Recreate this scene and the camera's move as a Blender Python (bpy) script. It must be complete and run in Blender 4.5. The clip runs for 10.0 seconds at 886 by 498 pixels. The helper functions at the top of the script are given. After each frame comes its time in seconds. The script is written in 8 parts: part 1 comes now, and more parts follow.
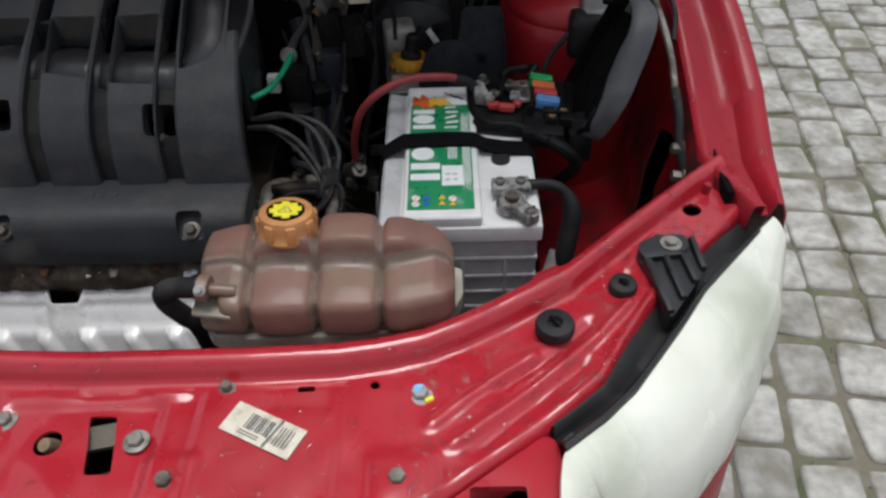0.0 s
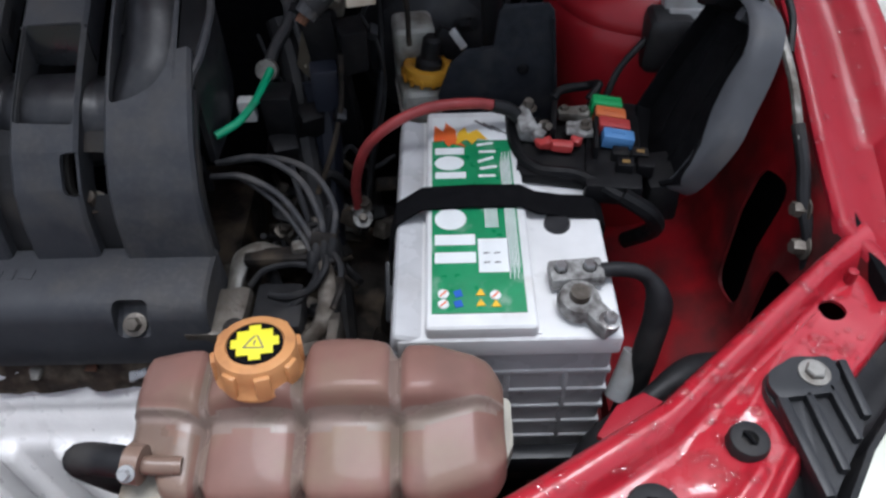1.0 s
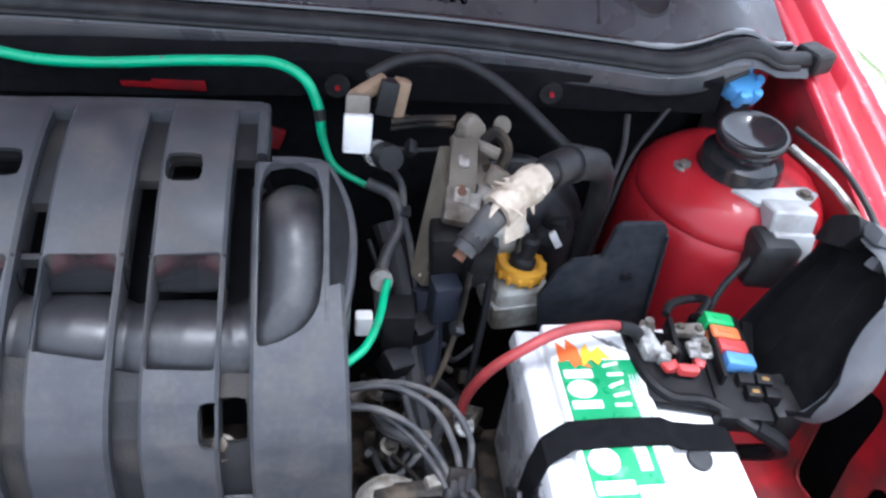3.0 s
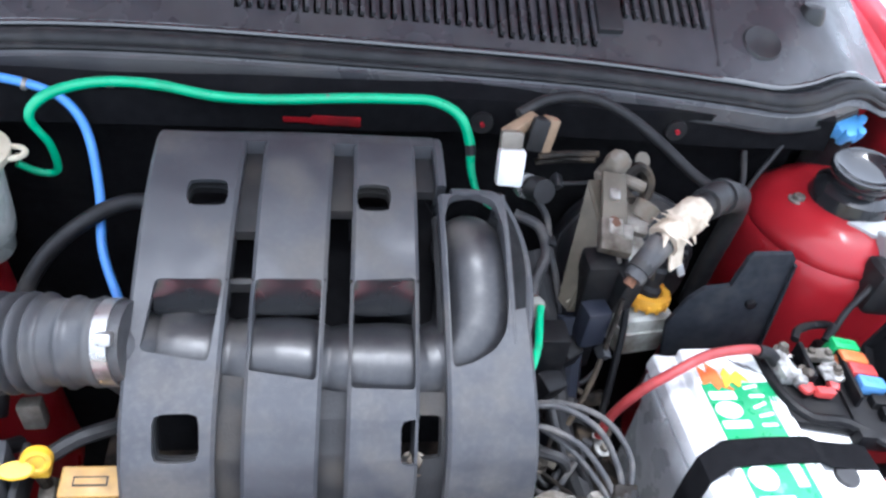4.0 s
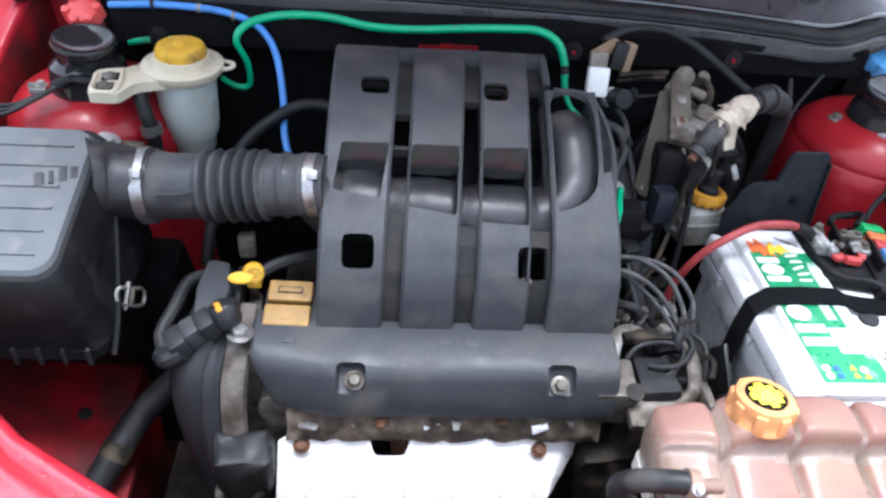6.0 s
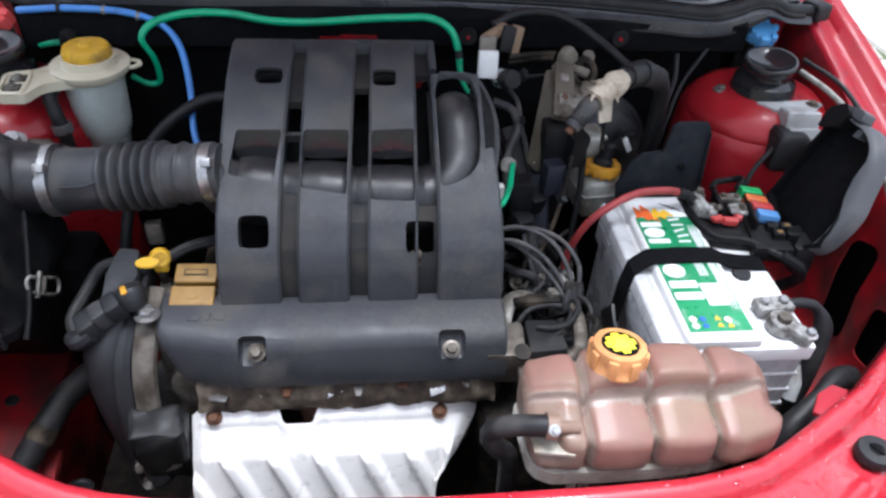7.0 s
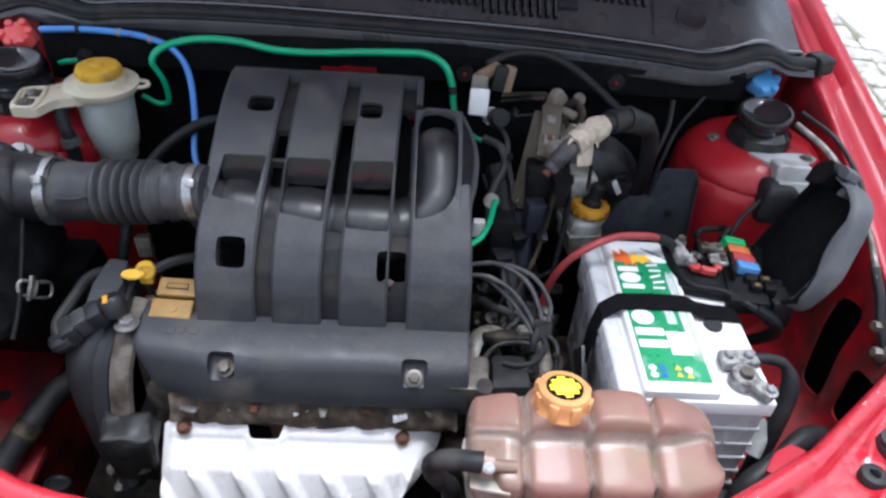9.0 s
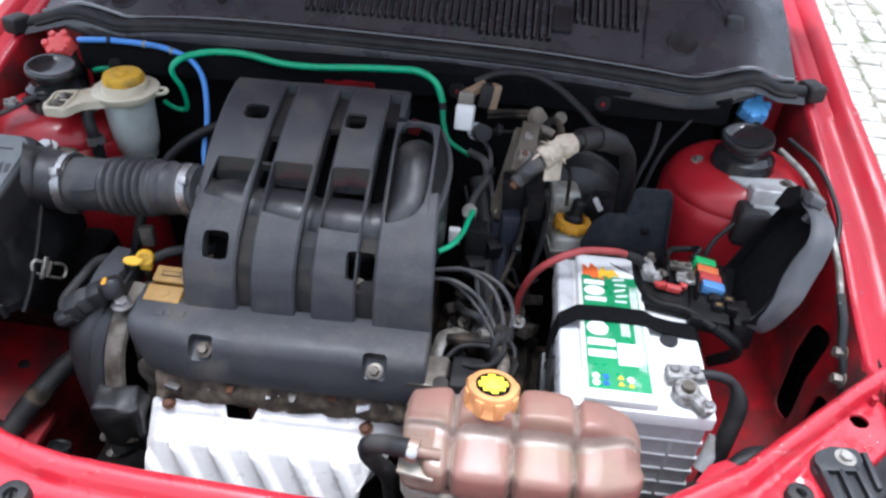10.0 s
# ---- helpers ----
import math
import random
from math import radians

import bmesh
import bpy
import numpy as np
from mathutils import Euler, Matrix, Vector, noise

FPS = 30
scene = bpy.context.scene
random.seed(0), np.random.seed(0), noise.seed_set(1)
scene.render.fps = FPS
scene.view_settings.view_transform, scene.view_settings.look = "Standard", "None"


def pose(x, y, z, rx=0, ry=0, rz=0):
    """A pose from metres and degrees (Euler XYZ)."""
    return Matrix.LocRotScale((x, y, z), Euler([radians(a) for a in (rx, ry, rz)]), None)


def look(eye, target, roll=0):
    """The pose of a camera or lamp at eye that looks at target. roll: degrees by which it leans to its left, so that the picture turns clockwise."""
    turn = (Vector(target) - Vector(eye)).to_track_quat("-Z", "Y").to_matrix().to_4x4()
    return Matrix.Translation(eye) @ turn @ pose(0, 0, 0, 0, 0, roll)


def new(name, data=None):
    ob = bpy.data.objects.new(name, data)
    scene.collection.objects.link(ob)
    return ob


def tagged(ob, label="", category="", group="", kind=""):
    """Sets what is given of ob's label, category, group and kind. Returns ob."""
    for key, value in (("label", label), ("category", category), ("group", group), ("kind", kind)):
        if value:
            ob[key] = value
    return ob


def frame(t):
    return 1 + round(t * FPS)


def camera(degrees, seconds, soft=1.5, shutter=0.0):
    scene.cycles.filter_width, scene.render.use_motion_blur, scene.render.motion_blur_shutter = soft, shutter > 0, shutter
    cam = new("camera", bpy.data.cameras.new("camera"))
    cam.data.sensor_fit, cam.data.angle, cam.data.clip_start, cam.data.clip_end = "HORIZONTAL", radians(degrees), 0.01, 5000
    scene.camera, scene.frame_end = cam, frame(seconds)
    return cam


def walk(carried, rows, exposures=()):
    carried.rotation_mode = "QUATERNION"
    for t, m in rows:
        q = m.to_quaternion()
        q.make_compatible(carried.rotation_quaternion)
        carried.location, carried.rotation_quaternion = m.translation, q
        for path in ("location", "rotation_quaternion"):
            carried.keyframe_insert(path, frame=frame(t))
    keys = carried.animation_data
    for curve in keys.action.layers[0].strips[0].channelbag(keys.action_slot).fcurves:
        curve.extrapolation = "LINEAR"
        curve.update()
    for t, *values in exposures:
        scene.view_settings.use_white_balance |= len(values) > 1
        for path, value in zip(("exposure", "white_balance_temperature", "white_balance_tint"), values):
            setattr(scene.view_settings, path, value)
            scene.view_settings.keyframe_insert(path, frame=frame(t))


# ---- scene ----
cam = camera(62.0, 10.0, soft=2.6)
PATH = [
    (0, (0.331, -0.147, 1.284), (0.312, 1.315, -0.081), -1.8),
    (0.3, (0.336, -0.074, 1.248), (0.277, 1.344, -0.162), -2.8),
    (0.5, (0.323, -0.004, 1.225), (0.257, 1.371, -0.226), -3.0),
    (1, (0.304, 0.11, 1.219), (0.276, 1.473, -0.244), -2.2),
    (1.5, (0.295, 0.192, 1.259), (0.354, 1.524, -0.231), 0.2),
    (2, (0.234, 0.235, 1.293), (0.442, 1.574, -0.179), 5.1),
    (2.5, (0.149, 0.253, 1.308), (0.452, 1.621, -0.119), 8.2),
    (3, (0.08, 0.246, 1.303), (0.39, 1.691, -0.045), 8.1),
    (3.2, (0.038, 0.244, 1.3), (0.376, 1.706, -0.022), 8.9),
    (4.3, (-0.098, 0.218, 1.325), (0.233, 1.719, 0.045), 8.8),
    (4.5, (-0.109, 0.189, 1.343), (0.175, 1.693, 0.055), 7.7),
    (5, (-0.149, 0.12, 1.346), (0.101, 1.647, 0.08), 7.1),
    (5.5, (-0.159, 0.057, 1.325), (0.027, 1.594, 0.059), 6.1),
    (5.7, (-0.169, 0.029, 1.315), (0.014, 1.571, 0.054), 6.0),
    (6.8, (-0.08, -0.071, 1.343), (0.1, 1.457, 0.064), 3.9),
    (7, (-0.061, -0.072, 1.344), (0.156, 1.454, 0.068), 4.0),
    (7.5, (0.0, -0.08, 1.347), (0.26, 1.443, 0.077), 3.3),
    (8, (0.035, -0.086, 1.347), (0.291, 1.444, 0.084), 3.2),
    (8.5, (0.022, -0.081, 1.35), (0.229, 1.467, 0.1), 4.1),
    (9, (0.025, -0.084, 1.374), (0.113, 1.482, 0.133), 4.7),
    (9.5, (0.079, -0.096, 1.391), (0.048, 1.48, 0.16), 4.4),
    (10, (0.157, -0.132, 1.402), (0.041, 1.454, 0.19), 3.2),
]
EXPOSURES = [(0.0, 0.05, 6200, 9), (0.3, 0.35, 6000, 10), (0.5, 0.3, 5900, 10), (1.0, 0.5, 5800, 11), (1.5, 0.8, 5700, 11), (2.0, 1.3, 5700, 11), (2.5, 1.8, 5600, 11), (3.2, 2.66, 5550, 11),
             (4.3, 2.86, 5650, 10), (5.0, 2.80, 5650, 10), (5.5, 2.48, 5600, 11), (7.0, 1.56, 5800, 11), (7.5, 1.25, 5900, 11), (8.0, 1.1, 5900, 11), (9.0, 1.5, 5700, 11), (10.0, 1.7, 5700, 11)]
walk(cam, [(t, look(eye, target, roll)) for t, eye, target, roll in PATH], EXPOSURES)

# ---- light: bright overcast sky with a broad veiled sun ----
SUN_UP, SUN_ROUND = 86.0, 15.0
world = bpy.data.worlds.new("overcast_sky")
scene.world = world
world.use_nodes = True
wn, wl = world.node_tree.nodes, world.node_tree.links
sky = wn.new("ShaderNodeTexSky")
sky.sky_type = "NISHITA"
sky.sun_disc = False
sky.sun_elevation, sky.sun_rotation = radians(SUN_UP), radians(SUN_ROUND)
sky.dust_density, sky.air_density = 4.0, 1.0
pale = wn.new("ShaderNodeHueSaturation")
pale.inputs["Saturation"].default_value = 0.25
wl.new(sky.outputs[0], pale.inputs["Color"])
wl.new(pale.outputs[0], wn["Background"].inputs["Color"])
wn["Background"].inputs["Strength"].default_value = 0.13
sun = new("sun", bpy.data.lights.new("sun", "SUN"))
sun.data.energy, sun.data.angle, sun.data.color = 2.1, radians(32), (1.0, 0.97, 0.93)
a, b = radians(SUN_UP), radians(SUN_ROUND)
sun.matrix_world = look((0, 0, 0), (-math.sin(b) * math.cos(a), -math.cos(b) * math.cos(a), -math.sin(a)))


# ---- materials ----
def mat(name, c1, c2, scale=30.0, rough=0.5, metal=0.0, bump=0.1, fine=300.0, dirt=None, dirt_at=0.6, dirt_scale=9.0,
        coat=0.0, spread=0.12, rand=0.0, spec=0.5, dust=0.0, coat_rough=0.08, world=False):
    """A surface of two mixed tones, with stains of a third, fine relief and uneven gloss."""
    m = bpy.data.materials.new(name)
    m.use_nodes = True
    n, l = m.node_tree.nodes, m.node_tree.links
    p = n["Principled BSDF"]
    where = n.new("ShaderNodeNewGeometry").outputs["Position"] if world else n.new("ShaderNodeTexCoord").outputs["Object"]

    def grain(size, detail=6.0):
        t = n.new("ShaderNodeTexNoise")
        t.inputs["Scale"].default_value, t.inputs["Detail"].default_value = size, detail
        l.new(where, t.inputs["Vector"])
        return t.outputs["Fac"]

    def blend(fac, x, y):
        mx = n.new("ShaderNodeMix")
        mx.data_type = "RGBA"
        l.new(fac, mx.inputs[0])
        for socket, v in ((mx.inputs[6], x), (mx.inputs[7], y)):
            if isinstance(v, tuple):
                socket.default_value = (*v, 1)
            else:
                l.new(v, socket)
        return mx.outputs[2]

    def ramp(fac, lo, hi, a0=0.0, a1=1.0):
        r = n.new("ShaderNodeMapRange")
        for k, v in zip((1, 2, 3, 4), (lo, hi, a0, a1)):
            r.inputs[k].default_value = v
        l.new(fac, r.inputs[0])
        return r.outputs[0]

    colour = blend(ramp(grain(scale), 0.3, 0.7), c1, c2)
    if rand:
        info = n.new("ShaderNodeObjectInfo")
        hsv = n.new("ShaderNodeHueSaturation")
        l.new(ramp(info.outputs["Random"], 0, 1, 1 - rand, 1 + rand), hsv.inputs["Value"])
        l.new(colour, hsv.inputs["Color"])
        colour = hsv.outputs[0]
    rough_out = ramp(grain(dirt_scale * 2.3), 0.3, 0.7, max(rough - spread, 0.03), min(rough + spread, 1))
    if dirt:
        stain = ramp(grain(dirt_scale, 9.0), dirt_at - 0.12, dirt_at + 0.12)
        colour = blend(stain, colour, dirt)
        mx = n.new("ShaderNodeMix")
        l.new(stain, mx.inputs[0])
        l.new(rough_out, mx.inputs[2])
        mx.inputs[3].default_value = min(rough + 0.3, 0.95)
        rough_out = mx.outputs[0]
    if dust:
        fleck = ramp(grain(190.0, 8.0), 0.45, 0.75, 0.0, dust)
        patch = ramp(grain(9.0, 6.0), 0.34, 0.70)
        both = n.new("ShaderNodeMath")
        both.operation = "MULTIPLY"
        l.new(fleck, both.inputs[0])
        l.new(patch, both.inputs[1])
        colour = blend(both.outputs[0], colour, (0.17, 0.155, 0.135))
    l.new(colour, p.inputs["Base Color"])
    l.new(rough_out, p.inputs["Roughness"])
    p.inputs["Metallic"].default_value = metal
    p.inputs["Specular IOR Level"].default_value = spec
    p.inputs["Coat Weight"].default_value = coat
    p.inputs["Coat Roughness"].default_value = coat_rough
    if bump:
        bm = n.new("ShaderNodeBump")
        bm.inputs["Strength"].default_value, bm.inputs["Distance"].default_value = bump, 0.002
        l.new(grain(fine, 3.0), bm.inputs["Height"])
        l.new(bm.outputs[0], p.inputs["Normal"])
    return m


RED = mat("red_car_paint", (0.31, 0.014, 0.025), (0.265, 0.011, 0.020), 14, 0.40, spec=0.18, coat=0.16, coat_rough=0.04, bump=0.02, dirt=(0.25, 0.013, 0.020), dirt_at=0.66)
WETRED = mat("wet_red_paint", (0.39, 0.016, 0.028), (0.34, 0.013, 0.023), 14, 0.32, spec=0.35, coat=0.85, coat_rough=0.05, bump=0.02, dirt=(0.33, 0.012, 0.020), dirt_at=0.66)
# Body red dimmed to carry the bay's shade, plus real dirt stains.
RED_IN = mat("dusty_shade_dimmed_red_paint", (0.23, 0.006, 0.010), (0.15, 0.005, 0.008), 22, 0.42, spec=0.28, coat=0.06, bump=0.08, dirt=(0.040, 0.012, 0.011), dirt_at=0.55, dirt_scale=11)
BLACK = mat("grey_black_engine_plastic", (0.027, 0.0285, 0.0335), (0.037, 0.039, 0.0435), 25, 0.52, spec=0.42, bump=0.12, fine=900, dirt=(0.062, 0.058, 0.053), dirt_at=0.64, dirt_scale=18, dust=0.16)
# Cover plastic with dust, its base tone darkened for shade in the grooves.
GROOVE = mat("dusty_shade_dark_groove_plastic", (0.013, 0.0135, 0.0148), (0.021, 0.0207, 0.021), 35, 0.6, spec=0.28, bump=0.2, fine=500, dirt=(0.048, 0.042, 0.035), dirt_at=0.60, dirt_scale=16)
SMOOTH = mat("smooth_black_duct_plastic", (0.011, 0.0115, 0.0138), (0.015, 0.0155, 0.0178), 20, 0.43, dust=0.10, bump=0.04, dirt=(0.07, 0.065, 0.06), dirt_at=0.68, dirt_scale=20)
TRIM = mat("black_trim_plastic", (0.011, 0.0115, 0.013), (0.020, 0.021, 0.023), 40, 0.42, spec=0.4, bump=0.15, fine=700, dirt=(0.06, 0.058, 0.055), dirt_at=0.68)
RUBBER = mat("black_rubber", (0.008, 0.008, 0.009), (0.014, 0.014, 0.015), 60, 0.55, spec=0.3, bump=0.12, fine=500, dirt=(0.04, 0.037, 0.034), dirt_at=0.66, dirt_scale=25)
# Black felt, deepened; also the painted shade on added backing sheets.
FELT_SHADE = mat("black_felt_and_shade", (0.0035, 0.0035, 0.0042), (0.007, 0.007, 0.008), 90, 0.95, spec=0.08, bump=0.5, fine=900, dirt=(0.012, 0.0115, 0.011), dirt_at=0.68)
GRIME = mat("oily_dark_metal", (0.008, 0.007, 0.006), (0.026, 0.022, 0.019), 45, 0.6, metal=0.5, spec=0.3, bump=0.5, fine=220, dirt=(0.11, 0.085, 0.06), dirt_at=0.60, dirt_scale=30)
CASTING = mat("dirty_aluminium_casting", (0.20, 0.18, 0.155), (0.095, 0.084, 0.068), 40, 0.5, metal=0.55, bump=0.5, fine=260, dirt=(0.05, 0.038, 0.028), dirt_at=0.55, dirt_scale=35)
STEEL = mat("zinc_plated_steel", (0.42, 0.42, 0.42), (0.30, 0.29, 0.28), 80, 0.35, metal=0.9, bump=0.1, dirt=(0.10, 0.08, 0.06), dirt_at=0.66, dirt_scale=60)
SHIELD = mat("bright_aluminium_heat_shield", (0.88, 0.865, 0.845), (0.81, 0.795, 0.78), 30, 0.34, metal=0.15, bump=0.10, fine=160, dirt=(0.50, 0.48, 0.46), dirt_at=0.68, dirt_scale=22)
WETSEAL = mat("wet_black_seal_edge", (0.012, 0.0125, 0.014), (0.018, 0.019, 0.021), 30, 0.16, spec=0.7, coat=0.9, coat_rough=0.05, bump=0.02, spread=0.05)
WET = mat("wet_black_trim", (0.012, 0.0125, 0.014), (0.018, 0.019, 0.021), 30, 0.14, bump=0.03, spread=0.06)
TOWER = mat("glossy_red_tower_paint", (0.305, 0.011, 0.017), (0.245, 0.009, 0.014), 18, 0.38, spec=0.25, coat=0.20, coat_rough=0.06, bump=0.04, dirt=(0.22, 0.012, 0.014), dirt_at=0.66, dirt_scale=12)
CORRODED = mat("white_corroded_metal", (0.40, 0.40, 0.385), (0.19, 0.185, 0.175), 120, 0.6, metal=0.3, bump=0.3, dirt=(0.06, 0.05, 0.045), dirt_at=0.56, dirt_scale=70)
COWL = mat("damp_grey_scuttle_plastic", (0.031, 0.032, 0.036), (0.049, 0.050, 0.055), 30, 0.26, bump=0.12, fine=700, dirt=(0.055, 0.053, 0.05), dirt_at=0.64, dirt_scale=8, spread=0.2)
HOSE = mat("dusty_grey_black_rubber", (0.020, 0.021, 0.024), (0.030, 0.031, 0.034), 40, 0.5, bump=0.15, fine=600, dirt=(0.062, 0.06, 0.056), dirt_at=0.62, dirt_scale=22)
CONCRETE = mat("pale_smooth_concrete", (0.62, 0.60, 0.56), (0.54, 0.52, 0.48), 5, 0.8, bump=0.3, fine=60, dirt=(0.42, 0.40, 0.36), dirt_at=0.66, dirt_scale=3)
GASKET = mat("burnt_brown_gasket", (0.032, 0.022, 0.016), (0.075, 0.054, 0.038), 60, 0.7, metal=0.2, bump=0.5, fine=240, dirt=(0.20, 0.165, 0.12), dirt_at=0.60, dirt_scale=45)
RUST = mat("rusty_bolt", (0.14, 0.06, 0.03), (0.08, 0.04, 0.025), 90, 0.8, metal=0.3, bump=0.4)
TANK = mat("stained_brown_tank_plastic", (0.218, 0.114, 0.092), (0.165, 0.092, 0.073), 26, 0.42, spec=0.18, coat=0.15, coat_rough=0.05, bump=0.03, fine=150, spread=0.06, dirt=(0.210, 0.148, 0.102), dirt_at=0.61, dirt_scale=16)
TANKSEAM = mat("milky_tank_seam_plastic", (0.238, 0.172, 0.145), (0.185, 0.140, 0.116), 40, 0.24, spec=0.30, bump=0.05, fine=150, spread=0.06, dirt=(0.17, 0.135, 0.10), dirt_at=0.60, dirt_scale=25)
TANKLOW = mat("greyed_lower_tank_plastic", (0.205, 0.138, 0.105), (0.160, 0.108, 0.082), 30, 0.30, spec=0.24, coat=0.10, coat_rough=0.12, bump=0.03, fine=150, spread=0.06, dirt=(0.20, 0.165, 0.13), dirt_at=0.60, dirt_scale=18)
TANKRIM = mat("yellowed_clear_tank_plastic", (0.45, 0.435, 0.375), (0.36, 0.34, 0.285), 30, 0.3, bump=0.06, dirt=(0.16, 0.12, 0.08), dirt_at=0.62, dirt_scale=20)
ORANGE = mat("faded_orange_cap_plastic", (0.56, 0.275, 0.105), (0.48, 0.215, 0.075), 40, 0.42, bump=0.08, dirt=(0.30, 0.13, 0.05), dirt_at=0.66, dirt_scale=40)
YELLOW = mat("yellow_plastic", (0.62, 0.37, 0.018), (0.50, 0.285, 0.015), 50, 0.42, bump=0.06, dirt=(0.22, 0.13, 0.03), dirt_at=0.64, dirt_scale=45)
OILCAP = mat("oil_stained_yellow_cap", (0.27, 0.150, 0.028), (0.20, 0.108, 0.022), 50, 0.55, bump=0.1, dirt=(0.16, 0.10, 0.04), dirt_at=0.58, dirt_scale=45)
BRIGHTYEL = mat("bright_yellow_sticker", (0.80, 0.72, 0.03), (0.75, 0.66, 0.03), 60, 0.45, bump=0.0)
BATT = mat("grey_battery_case_plastic", (0.53, 0.535, 0.54), (0.43, 0.435, 0.44), 20, 0.28, bump=0.05, dirt=(0.22, 0.20, 0.18), dirt_at=0.68)
BATTLID = mat("white_battery_lid_plastic", (0.72, 0.72, 0.71), (0.63, 0.63, 0.62), 30, 0.38, bump=0.05, dirt=(0.45, 0.41, 0.36), dirt_at=0.68, dirt_scale=20)
GREEN = mat("green_battery_label", (0.012, 0.20, 0.075), (0.02, 0.25, 0.10), 50, 0.35, bump=0.03, dirt=(0.30, 0.40, 0.33), dirt_at=0.70, dirt_scale=45)
WHITE = mat("white_print", (0.78, 0.80, 0.79), (0.70, 0.72, 0.71), 60, 0.4, bump=0.0)
WHITEPL = mat("white_plastic", (0.70, 0.70, 0.69), (0.60, 0.60, 0.58), 60, 0.45, bump=0.06, dirt=(0.32, 0.29, 0.25), dirt_at=0.66, dirt_scale=40)
CREAM = mat("aged_cream_plastic", (0.56, 0.52, 0.40), (0.48, 0.43, 0.31), 30, 0.38, bump=0.05, dirt=(0.34, 0.28, 0.18), dirt_at=0.67, dirt_scale=25)
CLEARISH = mat("cloudy_reservoir_plastic", (0.45, 0.49, 0.455), (0.38, 0.42, 0.39), 22, 0.30, bump=0.04, dirt=(0.30, 0.31, 0.27), dirt_at=0.64, dirt_scale=18)
LENS = mat("hazed_headlight_plastic", (0.80, 0.81, 0.74), (0.66, 0.67, 0.57), 9, 0.16, bump=0.0, coat=0.7, dirt=(0.47, 0.49, 0.40), dirt_at=0.58, dirt_scale=7)
BLUE = mat("blue_rubber_hose", (0.07, 0.24, 0.62), (0.055, 0.20, 0.54), 40, 0.38, bump=0.05, dirt=(0.05, 0.10, 0.25), dirt_at=0.70, dirt_scale=40)
GREENHOSE = mat("green_rubber_hose", (0.012, 0.36, 0.17), (0.012, 0.30, 0.14), 40, 0.36, bump=0.05, dirt=(0.02, 0.15, 0.08), dirt_at=0.70, dirt_scale=40)
SKYBLUE = mat("light_blue_cap_plastic", (0.14, 0.42, 0.78), (0.11, 0.36, 0.70), 40, 0.4, bump=0.05)
CORAL = mat("faded_red_cap_plastic", (0.62, 0.07, 0.065), (0.52, 0.05, 0.05), 40, 0.42, bump=0.05)
REDWIRE = mat("red_cable", (0.34, 0.045, 0.045), (0.28, 0.035, 0.035), 40, 0.45, bump=0.05, dirt=(0.20, 0.03, 0.03), dirt_at=0.66, dirt_scale=30)
FLAME = mat("orange_print", (0.75, 0.16, 0.03), (0.70, 0.12, 0.03), 50, 0.4, bump=0.0)
AMBER = mat("amber_print", (0.78, 0.47, 0.03), (0.72, 0.42, 0.03), 50, 0.4, bump=0.0)
NAVY = mat("blue_print", (0.03, 0.12, 0.5), (0.03, 0.10, 0.42), 50, 0.4, bump=0.0)
TAPE = mat("frayed_beige_tape", (0.46, 0.40, 0.32), (0.31, 0.26, 0.20), 70, 0.85, bump=0.5, fine=400, dirt=(0.20, 0.15, 0.10), dirt_at=0.66, dirt_scale=50)
PAPER = mat("worn_paper_sticker", (0.66, 0.62, 0.52), (0.56, 0.51, 0.41), 70, 0.6, bump=0.05, dirt=(0.30, 0.25, 0.19), dirt_at=0.62, dirt_scale=60)
DARKPRINT = mat("dark_grey_print", (0.10, 0.10, 0.10), (0.16, 0.15, 0.14), 80, 0.6, bump=0.0)
STONE = mat("worn_grey_paving_stone", (0.42, 0.41, 0.385), (0.25, 0.243, 0.222), 34, 0.75, bump=1.0, fine=75, dirt=(0.16, 0.148, 0.115), dirt_at=0.56, dirt_scale=11, rand=0.18, world=True)
SOIL = mat("sandy_joint_soil", (0.125, 0.108, 0.080), (0.175, 0.158, 0.122), 30, 0.95, bump=0.8, fine=90, dirt=(0.070, 0.088, 0.036), dirt_at=0.54, dirt_scale=5)
GRASS = mat("joint_grass_green", (0.050, 0.085, 0.022), (0.085, 0.105, 0.035), 12, 0.7, bump=0.0)
AMBERPL = mat("orange_yellow_plastic", (0.66, 0.34, 0.03), (0.58, 0.27, 0.025), 40, 0.42, bump=0.05, dirt=(0.25, 0.12, 0.02), dirt_at=0.66, dirt_scale=50)
GREYHOSE = mat("grey_dusty_sleeve", (0.034, 0.034, 0.036), (0.022, 0.022, 0.024), 60, 0.6, bump=0.3, fine=250, dirt=(0.10, 0.092, 0.085), dirt_at=0.62, dirt_scale=40)
BAREBLACK = mat("clean_black_plastic", (0.004, 0.004, 0.0045), (0.008, 0.008, 0.009), 60, 0.5, spec=0.16, bump=0.15, fine=400, dirt=(0.018, 0.017, 0.016), dirt_at=0.66, dirt_scale=40)
SHEETBLACK = mat("blue_black_fibre_sheet", (0.011, 0.013, 0.017), (0.020, 0.023, 0.029), 90, 0.75, spec=0.25, bump=0.4, fine=700, dirt=(0.034, 0.035, 0.037), dirt_at=0.62, dirt_scale=40)
STEELDIRT = mat("dirty_pale_metal", (0.31, 0.30, 0.275), (0.17, 0.16, 0.14), 40, 0.5, metal=0.5, bump=0.3, dirt=(0.08, 0.065, 0.05), dirt_at=0.58, dirt_scale=40)
